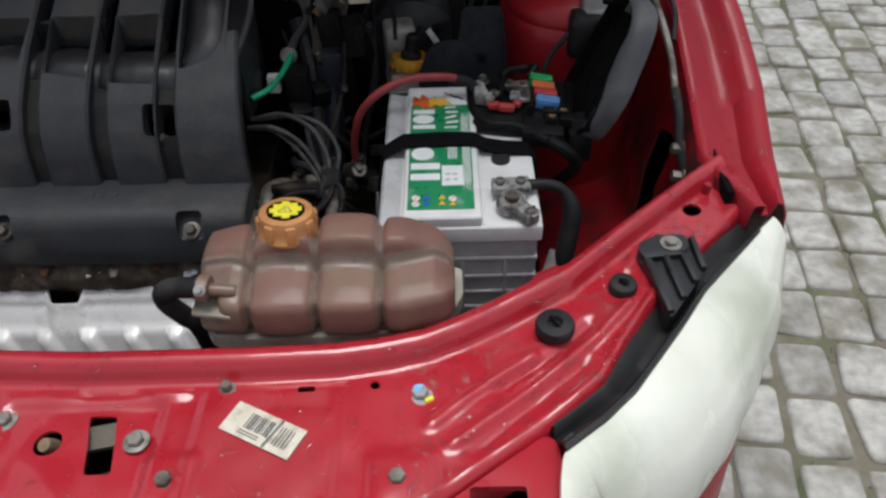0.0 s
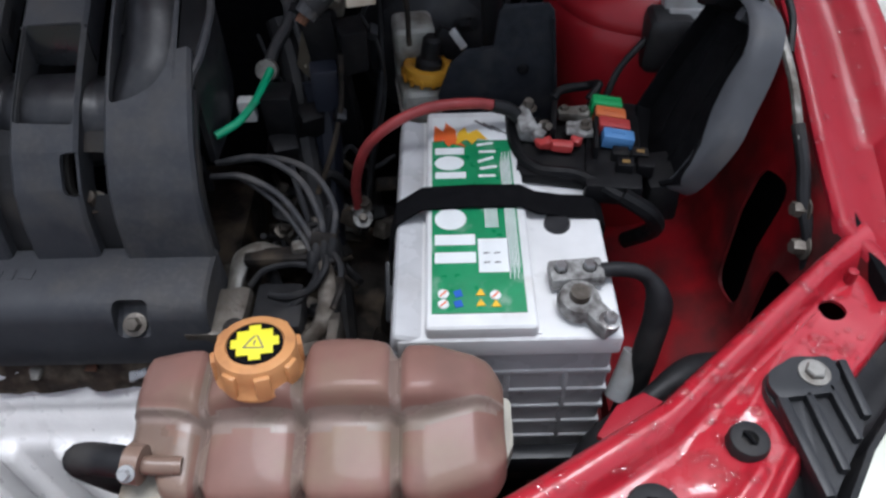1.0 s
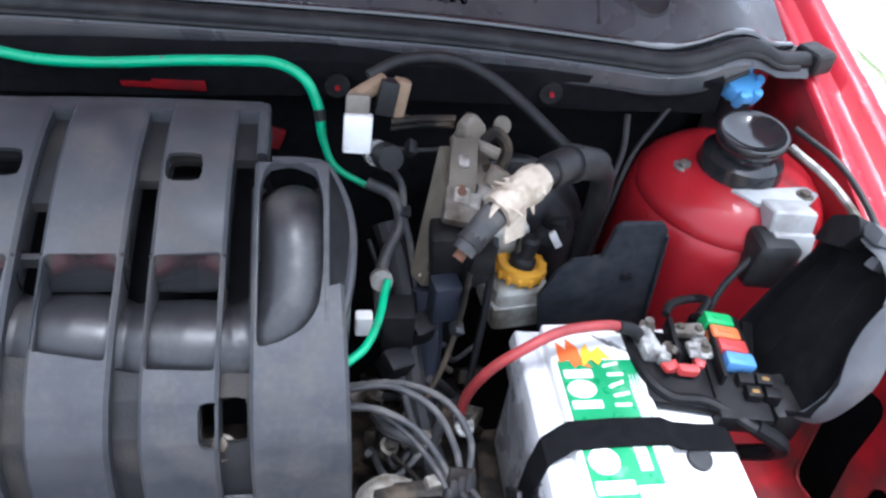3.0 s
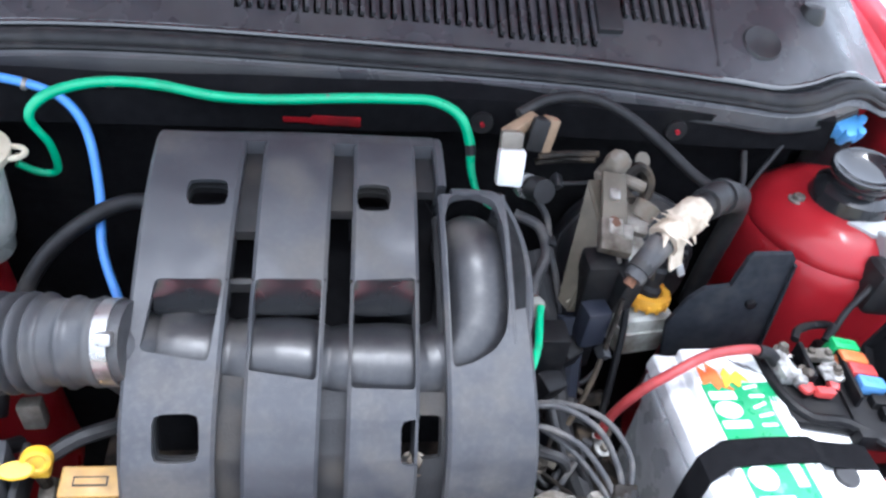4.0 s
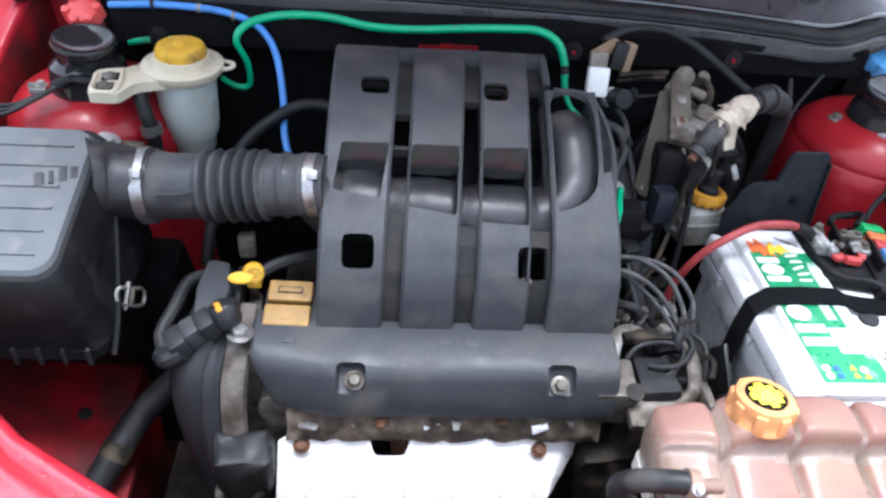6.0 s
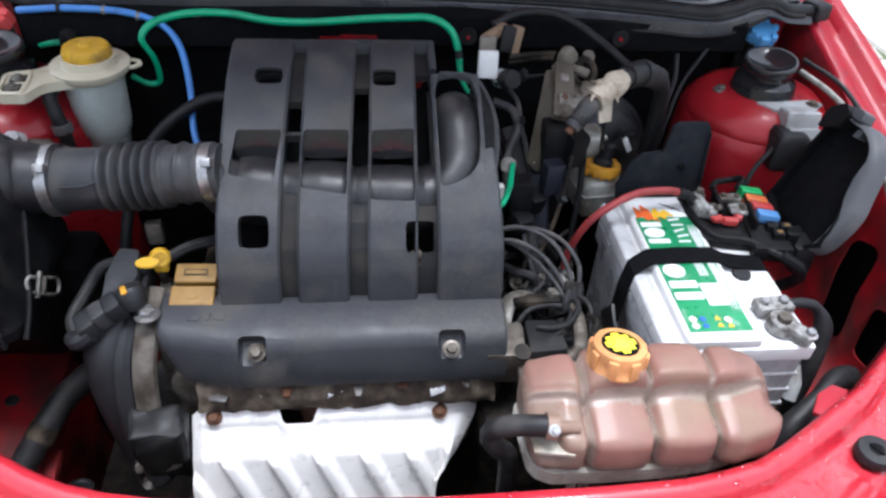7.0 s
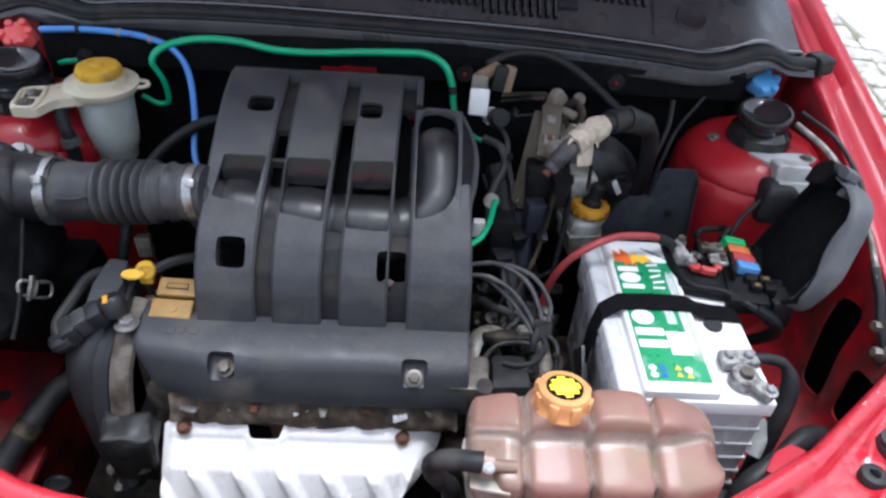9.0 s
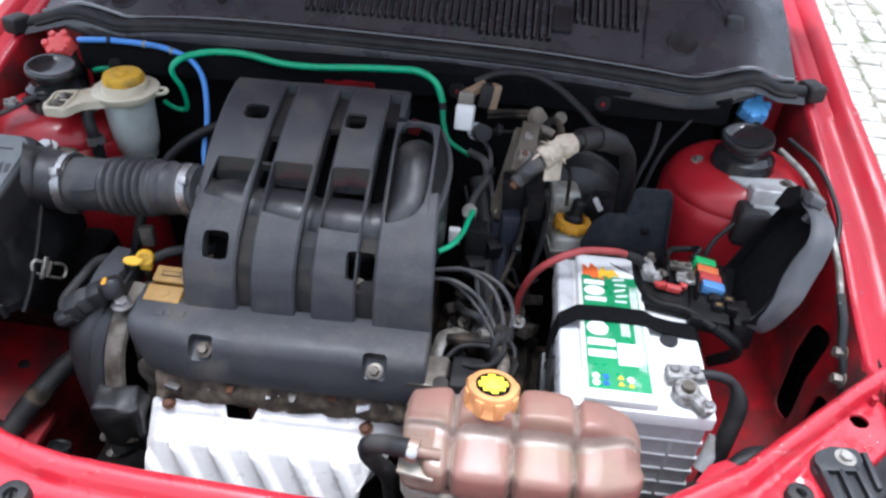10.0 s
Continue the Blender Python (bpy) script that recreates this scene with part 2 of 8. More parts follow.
GLASS = mat("dark_glass", (0.01, 0.011, 0.012), (0.014, 0.015, 0.016), 8, 0.06, bump=0.0, spread=0.02)
ORANGEFUSE = mat("orange_fuse_plastic", (0.56, 0.15, 0.045), (0.48, 0.12, 0.04), 60, 0.4, bump=0.03)
REDFUSE = mat("red_fuse_plastic", (0.42, 0.05, 0.045), (0.36, 0.04, 0.04), 60, 0.4, bump=0.03)
BLUEFUSE = mat("blue_fuse_plastic", (0.10, 0.25, 0.50), (0.08, 0.21, 0.44), 60, 0.4, bump=0.03)
GREEN_FUSE = mat("green_fuse_plastic", (0.02, 0.34, 0.10), (0.02, 0.28, 0.08), 60, 0.4, bump=0.03)
LIDSIDE = mat("dull_grey_lid_plastic", (0.050, 0.052, 0.058), (0.070, 0.073, 0.080), 30, 0.5, bump=0.1, fine=700, dirt=(0.10, 0.098, 0.095), dirt_at=0.66, dirt_scale=25)
LIDGREY = mat("weathered_grey_plastic", (0.056, 0.063, 0.067), (0.074, 0.081, 0.085), 30, 0.5, bump=0.1, fine=700, dirt=(0.16, 0.155, 0.15), dirt_at=0.66, dirt_scale=25)
TANKGREY = mat("dirty_translucent_plastic", (0.44, 0.445, 0.40), (0.34, 0.335, 0.295), 30, 0.4, bump=0.08, dirt=(0.13, 0.11, 0.085), dirt_at=0.58, dirt_scale=30)
UNIT = mat("dusty_brown_metal", (0.068, 0.058, 0.042), (0.105, 0.090, 0.066), 35, 0.55, metal=0.2, bump=0.2, dirt=(0.15, 0.13, 0.105), dirt_at=0.64, dirt_scale=30)
CREAMDIRT = mat("dirty_cream_plastic", (0.19, 0.17, 0.14), (0.085, 0.073, 0.058), 45, 0.5, bump=0.15, dirt=(0.12, 0.095, 0.065), dirt_at=0.58, dirt_scale=50)
BLUEGREY = mat("dark_blue_grey_plastic", (0.008, 0.010, 0.018), (0.013, 0.016, 0.025), 45, 0.5, bump=0.1)
BROWNPL = mat("dusty_brown_plastic", (0.26, 0.18, 0.115), (0.19, 0.13, 0.08), 45, 0.55, bump=0.15, dirt=(0.10, 0.07, 0.045), dirt_at=0.62, dirt_scale=50)
STEELGREY = mat("pale_grey_plastic", (0.34, 0.35, 0.35), (0.27, 0.275, 0.275), 40, 0.45, bump=0.06, dirt=(0.18, 0.165, 0.15), dirt_at=0.64, dirt_scale=30)


# ---- mesh helpers ----
def close_loops(bm, rings, cap=True, wrap=True):
    rows = [[bm.verts.new(v) for v in ring] for ring in rings]
    for r0, r1 in zip(rows, rows[1:]):
        k = len(r0)
        for i in range(k if wrap else k - 1):
            j = (i + 1) % k
            bm.faces.new((r0[i], r0[j], r1[j], r1[i]))
    if cap and wrap:
        bm.faces.new(rows[0][::-1])
        bm.faces.new(rows[-1])
    return bm


def loft(rings, cap=True, wrap=True):
    return close_loops(bmesh.new(), rings, cap, wrap)


def box(c, s, bev=0.002, turn=(0, 0, 0), seg=2, taper=1.0):
    bm = bmesh.new()
    bmesh.ops.create_cube(bm, size=1)
    for v in bm.verts:
        k = taper if v.co.z > 0 else 1.0
        v.co = Vector((v.co.x * s[0] * k, v.co.y * s[1] * k, v.co.z * s[2]))
    if bev:
        bmesh.ops.bevel(bm, geom=bm.edges[:], offset=min(bev, 0.45 * min(s)), segments=seg, profile=0.6, affect="EDGES")
    bm.transform(pose(*c, *turn))
    return bm


def lathe(profile, at=(0, 0, 0), turn=(0, 0, 0), seg=28):
    rings = []
    for r, z in profile:
        rings.append([Vector((r * math.cos(2 * math.pi * i / seg), r * math.sin(2 * math.pi * i / seg), z)) for i in range(seg)])
    bm = loft(rings)
    bm.transform(pose(*at, *turn))
    return bm


def spline(points, res=8):
    p = [Vector(q) for q in points]
    p = [2 * p[0] - p[1], *p, 2 * p[-1] - p[-2]]
    out = []
    for a, b, c, d in zip(p, p[1:], p[2:], p[3:]):
        for i in range(res):
            t = i / res
            out.append(0.5 * (2 * b + (c - a) * t + (2 * a - 5 * b + 4 * c - d) * t * t + (3 * b - a - 3 * c + d) * t ** 3))
    return out + [p[-2]]


def tube(points, r, seg=10, res=8, flat=1.0, up=None):
    """A round tube along a smooth line; r is a number or a function of 0..1."""
    line = spline(points, res)
    rings, side = [], None
    for i, c in enumerate(line):
        ahead = (line[min(i + 1, len(line) - 1)] - line[max(i - 1, 0)]).normalized()
        if side is None:
            ref = Vector(up) if up else (Vector((0, 0, 1)) if abs(ahead.z) < 0.9 else Vector((1, 0, 0)))
            side = ahead.cross(ref).normalized()
        side = (side - ahead * side.dot(ahead)).normalized()
        over = side.cross(ahead)
        rad = r(i / (len(line) - 1)) if callable(r) else r
        rings.append([c + rad * (math.cos(2 * math.pi * k / seg) * side + flat * math.sin(2 * math.pi * k / seg) * over) for k in range(seg)])
    return loft(rings)


def prism(outline, z0, z1, bev=0.0, m=None, seg=2):
    bm = bmesh.new()
    low = [bm.verts.new((x, y, z0)) for x, y in outline]
    top = [bm.verts.new((x, y, z1)) for x, y in outline]
    bm.faces.new(low[::-1])
    bm.faces.new(top)
    for i in range(len(low)):
        j = (i + 1) % len(low)
        bm.faces.new((low[i], low[j], top[j], top[i]))
    if bev:
        bmesh.ops.bevel(bm, geom=bm.edges[:], offset=bev, segments=seg, profile=0.6, affect="EDGES", clamp_overlap=True)
    if m is not None:
        bm.transform(m)
    return bm


def rounded(outline, r, n=4):
    """An outline with its corners rounded off."""
    out = []
    k = len(outline)
    for i in range(k):
        a, b, c = Vector(outline[i - 1]), Vector(outline[i]), Vector(outline[(i + 1) % k])
        p = b + (a - b).normalized() * min(r, 0.45 * (a - b).length)
        q = b + (c - b).normalized() * min(r, 0.45 * (c - b).length)
        for j in range(n + 1):
            f = j / n
            m = p * (1 - f) ** 2 + b * 2 * f * (1 - f) + q * f * f
            out.append((m.x, m.y))
    return out


def join(*bms):
    out = bmesh.new()
    for b in bms:
        me = bpy.data.meshes.new("t")
        b.to_mesh(me)
        b.free()
        out.from_mesh(me)
        bpy.data.meshes.remove(me)
    return out


def mirrored(bm):
    bm.transform(Matrix.Diagonal((-1, 1, 1, 1)))
    return bm


def bolt(at, r=0.007, h=0.006, turn=(0, 0, 0)):
    """A flanged hexagon bolt head."""
    return join(lathe([(0.0005, 0), (r * 1.55, 0), (r * 1.55, 0.0015), (r * 1.1, 0.002), (0.0005, 0.002)], at, turn, 18),
                lathe([(0.0005, 0.001), (r, 0.001), (r, h * 0.85), (r * 0.85, h), (0.0005, h)], at, turn, 6))


def tidy(me, sharp=34):
    bm = bmesh.new()
    bm.from_mesh(me)
    bmesh.ops.recalc_face_normals(bm, faces=bm.faces[:])
    limit = radians(sharp)
    for f in bm.faces:
        f.smooth = True
    for e in bm.edges:
        e.smooth = len(e.link_faces) == 2 and e.calc_face_angle(0) < limit
    bm.to_mesh(me)
    bm.free()


def part(name, bm, material, parent=None, label="", thick=0.0, sharp=34):
    me = bpy.data.meshes.new(name)
    bm.to_mesh(me)
    bm.free()
    tidy(me, sharp)
    me.materials.append(material)
    ob = new(name, me)
    if parent:
        ob.parent = parent
        ob.matrix_parent_inverse = parent.matrix_basis.inverted() if parent.parent is None else Matrix.Identity(4)
    if thick:
        sol = ob.modifiers.new("thickness", "SOLIDIFY")
        sol.thickness, sol.offset = thick, 0
    if label:
        tagged(ob, label)
    return ob


def thing(name, label, category, at=(0, 0, 0), group=""):
    ob = new(name)
    ob.empty_display_size = 0.05
    ob.matrix_basis = Matrix.Translation(at)
    return tagged(ob, label, category, group)


def carve(ob, cutters, sharp=34, solver="EXACT"):
    """Cuts real openings through a part."""
    temps = []
    for bm in cutters:
        me = bpy.data.meshes.new("cutter")
        bmesh.ops.recalc_face_normals(bm, faces=bm.faces[:])
        bm.to_mesh(me)
        bm.free()
        c = new("cutter", me)
        md = ob.modifiers.new("cut", "BOOLEAN")
        md.object, md.operation, md.solver = c, "DIFFERENCE", solver
        temps.append(c)
    bpy.context.view_layer.update()
    made = bpy.data.meshes.new_from_object(ob.evaluated_get(bpy.context.evaluated_depsgraph_get()))
    ob.modifiers.clear()
    ob.data = made
    for c in temps:
        bpy.data.objects.remove(c)
    tidy(made, sharp)
    return ob


def lerp(table, t):
    """A value from rows of (t, value...), straight between rows."""
    if t <= table[0][0]:
        return table[0][1:]
    for a, b in zip(table, table[1:]):
        if t <= b[0]:
            k = (t - a[0]) / (b[0] - a[0])
            return tuple(x + (y - x) * k for x, y in zip(a[1:], b[1:]))
    return table[-1][1:]


def bumpy(bm, size, amount, seed=0.0):
    for v in bm.verts:
        v.co += amount * noise.noise_vector(v.co * size + Vector((seed, 0, 0)))
    return bm


# ---- the ground ----
def make_ground():
    bm = bmesh.new()
    bmesh.ops.create_grid(bm, x_segments=60, y_segments=60, size=60)
    bm.transform(Matrix.Translation((0, 0, 0.0195)))
    tagged(part("ground", bm, SOIL), "sandy soil joints under the stone paving", "ground", kind="structure")


# ---- the car ----
car = thing("car", "red hatchback car with its bonnet open", "car", (0, 0.5, 0))

REAR_EDGE = [(0.0, 0.0, 0.284), (0.15, 0.15, 0.285), (0.225, 0.228, 0.288), (0.265, 0.269, 0.294), (0.304, 0.305, 0.303), (0.337, 0.337, 0.318), (0.371, 0.37, 0.337), (0.448, 0.447, 0.380), (0.528, 0.522, 0.440), (0.60, 0.605, 0.508), (0.63, 0.632, 0.53)]
FRONT_EDGE = [(0.0, 0.0, 0.075), (0.225, 0.230, 0.075), (0.265, 0.262, 0.085), (0.285, 0.295, 0.120), (0.304, 0.322, 0.141), (0.337, 0.365, 0.172), (0.371, 0.410, 0.201), (0.40, 0.436, 0.2185), (0.448, 0.463, 0.2415), (0.49, 0.487, 0.278), (0.528, 0.514, 0.315), (0.565, 0.553, 0.361), (0.60, 0.592, 0.404), (0.63, 0.650, 0.461)]
PANEL_TOP = [(0, 0.765), (0.37, 0.765), (0.45, 0.770), (0.53, 0.780), (0.63, 0.788)]


PADS = [(0.112, 0.233, 0.07, 0.252, 0.0035), (0.168, 0.226, 0.222, 0.256, -0.0025), (-0.055, 0.080, 0.105, 0.236, -0.005), (0.262, 0.315, 0.11, 0.180, 0.004), (0.079, 0.122, 0.13, 0.182, 0.004), (-0.13, -0.075, 0.16, 0.24, 0.005), (-0.32, -0.16, 0.09, 0.252, 0.005), (0.003, 0.052, 0.244, 0.253, -0.003), (0.072, 0.100, 0.240, 0.250, 0.003)]
RIDGES = [([(0.312, 0.207), (0.345, 0.236), (0.380, 0.262), (0.404, 0.277)], 0.0045, 0.0050), ([(0.330, 0.188), (0.374, 0.221), (0.432, 0.267), (0.466, 0.296), (0.500, 0.330)], 0.0050, 0.0050),
          ([(0.375, 0.243), (0.428, 0.281), (0.462, 0.312)], -0.0040, 0.0065), ([(0.352, 0.184), (0.405, 0.228), (0.450, 0.265)], -0.0030, 0.0060), ([(0.505, 0.375), (0.545, 0.425), (0.590, 0.472)], 0.0030, 0.0060)]


def ridge_height(x, y):
    """Height of the long pressed ribs towards the headlights."""
    h, p = 0.0, Vector((abs(x), y))
    for line, tall, wide in RIDGES:
        best = 1.0
        for a, b in zip(line, line[1:]):
            a, b = Vector(a), Vector(b)
            k = max(0.0, min(1.0, (p - a).dot(b - a) / (b - a).length_squared))
            best = min(best, (p - a.lerp(b, k)).length)
        h += tall * math.exp(-(best / wide) ** 2)
    return h


def front_panel():
    """The pressed cross panel over the radiator, with its rolled rear bead."""
    profile = [(0.0, -0.035), (0.0, -0.010), (0.0015, -0.003), (0.005, 0.0020), (0.010, 0.0042), (0.015, 0.0035), (0.0195, 0.0005), (0.023, -0.0050), (0.0255, -0.0105), (0.0280, -0.0142), (0.0315, -0.0158), (0.036, -0.016)]
    rings = []
    for i in range(-210, 211):
        s = i / 210 * 0.63
        u = abs(s) if s > 0 else abs(s) * (0.9 + 0.1 * abs(s) / 0.63)
        a, b = Vector(lerp(REAR_EDGE, u)), Vector(lerp(FRONT_EDGE, u))
        if s < 0:
            a.y, b.y = a.y + 0.045 * min(u, 0.30), b.y + 0.045 * min(u, 0.30)
        way, far = (b - a).normalized(), (b - a).length
        z = lerp(PANEL_TOP, u)[0]
        rows = list(profile)
        lip = min(1.0, max(0.0, (u - 0.36) / 0.05)) * min(1.0, max(0.0, (0.60 - u) / 0.03))
        for k in range(1, 57):
            d = 0.036 + (far - 0.044) * k / 56
            px, py = (1 if s >= 0 else -1) * (a.x + way.x * d), a.y + way.y * d
            h = 0.0045 * lip * math.exp(-((far - d - 0.011) / 0.0055) ** 2)
            if u > 0.25:
                h += ridge_height(px, py)
            for x0, x1, y0, y1, tall in PADS:
                h += tall / (1 + math.exp((abs(px - (x0 + x1) / 2) - (x1 - x0) / 2) / 0.0020)) / (1 + math.exp((abs(py - (y0 + y1) / 2) - (y1 - y0) / 2) / 0.0020))
            h += 0.0011 * noise.noise(Vector((px * 34, py * 34, 0.0)))
            rows.append((d, -0.016 + h))
        rows += [(far - 0.003, -0.018), (far, -0.024), (far + 0.003, -0.075)]
        rings.append([Vector(((1 if s >= 0 else -abs(s) / max(u, 1e-6)) * (a.x + way.x * d), a.y + way.y * d, z + h)) for d, h in rows])
    ob = part("front_panel", loft(rings, wrap=False), WETRED, car, "wet red pressed steel cross panel", thick=0.003, sharp=60)
    slot = prism(rounded([(0.0145, 0.2255), (0.0385, 0.225), (0.050, 0.169), (0.0275, 0.169)], 0.004), 0.70, 0.79)
    cuts = [slot]
    for x, y, w, h in ((-0.10, 0.195, 0.038, 0.05), (0.2015, 0.2455, 0.016, 0.006), (-0.145, 0.250, 0.03, 0.008)):
        cuts.append(box((x, y, 0.74), (w, h, 0.10), 0.003))
    for x, y, r in ((-0.0135, 0.200, 0.012), (0.262, 0.249, 0.0045), (0.590, 0.455, 0.010), (-0.30, 0.255, 0.006)):
        cuts.append(lathe([(r, -0.05), (r, 0.05)], (x, y, 0.76), seg=18))
    carve(ob, cuts, 60, "FAST")
    part("latch_plate", bumpy(box((0.0300, 0.212, 0.7350), (0.040, 0.022, 0.010), 0.003, (14, 0, 12)), 90, 0.003), UNIT, ob, "greenish metal latch plate under the slot")
    part("latch_plate", bumpy(box((0.0400, 0.184, 0.715), (0.040, 0.012, 0.010), 0.003, (0, 0, 12)), 90, 0.003), GRIME, ob)
    part("latch_pin", lathe([(0.0005, 0.010), (0.0060, 0.010), (0.0075, 0.0), (0.0075, -0.02)], (-0.0165, 0.204, 0.733), (20, -10, 0), 14), BROWNPL, ob, "brown latch pin inside the hole")
    for x, y, z in ((0.064, 0.1975, 0.7485), (-0.060, 0.223, 0.7445), (0.099, 0.158, 0.7525), (0.285, 0.157, 0.752), (-0.20, 0.19, 0.7535)):
        part("bolt", bolt((x, y, z), 0.0072, 0.007), STEELDIRT, ob)
    part("bolt", bolt((0.302, 0.239, 0.7485), 0.0075, 0.008), STEELGREY, ob, "bolt head daubed with blue and yellow paint")
    part("paint_daub", bumpy(lathe([(0.0005, 0.0010), (0.0035, 0.0008), (0.0050, -0.001)], (0.300, 0.2415, 0.7565), seg=12), 120, 0.002), SKYBLUE, ob)
    part("paint_daub", bumpy(box((0.3105, 0.2325, 0.7510), (0.007, 0.005, 0.003), 0.001, (0, 0, 30)), 120, 0.002), BRIGHTYEL, ob)
    part("nut", bolt((0.1315, 0.246, 0.7525), 0.0052, 0.009), CASTING, ob)
    part("stud", lathe([(0.0005, 0), (0.004, 0), (0.004, 0.012), (0.0005, 0.013)], (0.612, 0.482, 0.772), seg=10), RED, ob)
    tab = part("bumper_tab", prism(rounded([(0.235, 0.04), (0.235, 0.083), (0.263, 0.083), (0.296, 0.117), (0.323, 0.138), (0.366, 0.169), (0.408, 0.1985), (0.417, 0.192), (0.4185, 0.172), (0.4135, 0.137), (0.405, 0.05)], 0.006), 0.738, 0.7455, 0.0035), WETRED, ob, "overlapping red corner tab with a dark slot", sharp=50)
    carve(tab, [box((0.365, 0.143, 0.74), (0.046, 0.018, 0.05), 0.004)], 50)
    return ob


def rubber_buffer(x, y, z, r, h):
    t = thing("rubber_buffer", "round black rubber bonnet buffer on the red front panel", "rubber buffer", (x, y, z), "bonnet buffers")
    part("base", lathe([(0.0005, -0.008), (r * 0.74, -0.008), (r * 0.76, h * 0.40), (0.0005, h * 0.42)], (x, y, z), seg=24), RUBBER, t)
    part("stem", lathe([(0.0005, h * 0.30), (r * 0.90, h * 0.30), (r, h * 0.45), (r, h * 0.80), (r * 0.92, h * 0.97), (r * 0.80, h), (r * 0.40, h), (r * 0.30, h * 0.80), (0.0005, h * 0.78)], (x, y, z), seg=24), RUBBER, t)
    part("slit", box((x, y, z + h * 0.97), (r * 0.16, r * 0.9, 0.0022), 0.0006, (0, 0, 28)), FELT_SHADE, t)


TOP_LINE = [(0.0, 0.4105, 0.130, 0.760), (0.08, 0.4135, 0.152, 0.764), (0.15, 0.421, 0.173, 0.765), (0.24, 0.4481, 0.1932, 0.765), (0.38, 0.4891, 0.2327, 0.765), (0.52, 0.5281, 0.2811, 0.765), (0.68, 0.5745, 0.3375, 0.766), (0.86, 0.6260, 0.3960, 0.768), (1.0, 0.670, 0.438, 0.772)]
LENS_WIDTH = [(0.0, 0.040), (0.15, 0.052), (0.24, 0.062), (0.38, 0.074), (0.52, 0.080), (0.68, 0.074), (0.86, 0.060), (1.0, 0.028)]
# inner edge, crease and outer lip of the rubber channel
CHANNEL = [(0.0, 0.4125, 0.1990, 0.416, 0.190, 0.418, 0.172), (0.15, 0.4385, 0.2190, 0.4475, 0.2110, 0.4540, 0.1990), (0.30, 0.4630, 0.2395, 0.4765, 0.2310, 0.4830, 0.2260), (0.45, 0.4830, 0.2707, 0.5060, 0.2620, 0.5120, 0.2620), (0.60, 0.5130, 0.3140, 0.5350, 0.3030, 0.5400, 0.2970), (0.75, 0.5520, 0.3570, 0.5670, 0.3430, 0.5722, 0.3405), (0.88, 0.5900, 0.4030, 0.6150, 0.3900, 0.6230, 0.3930), (1.0, 0.642, 0.446, 0.656, 0.4330, 0.664, 0.4350)]


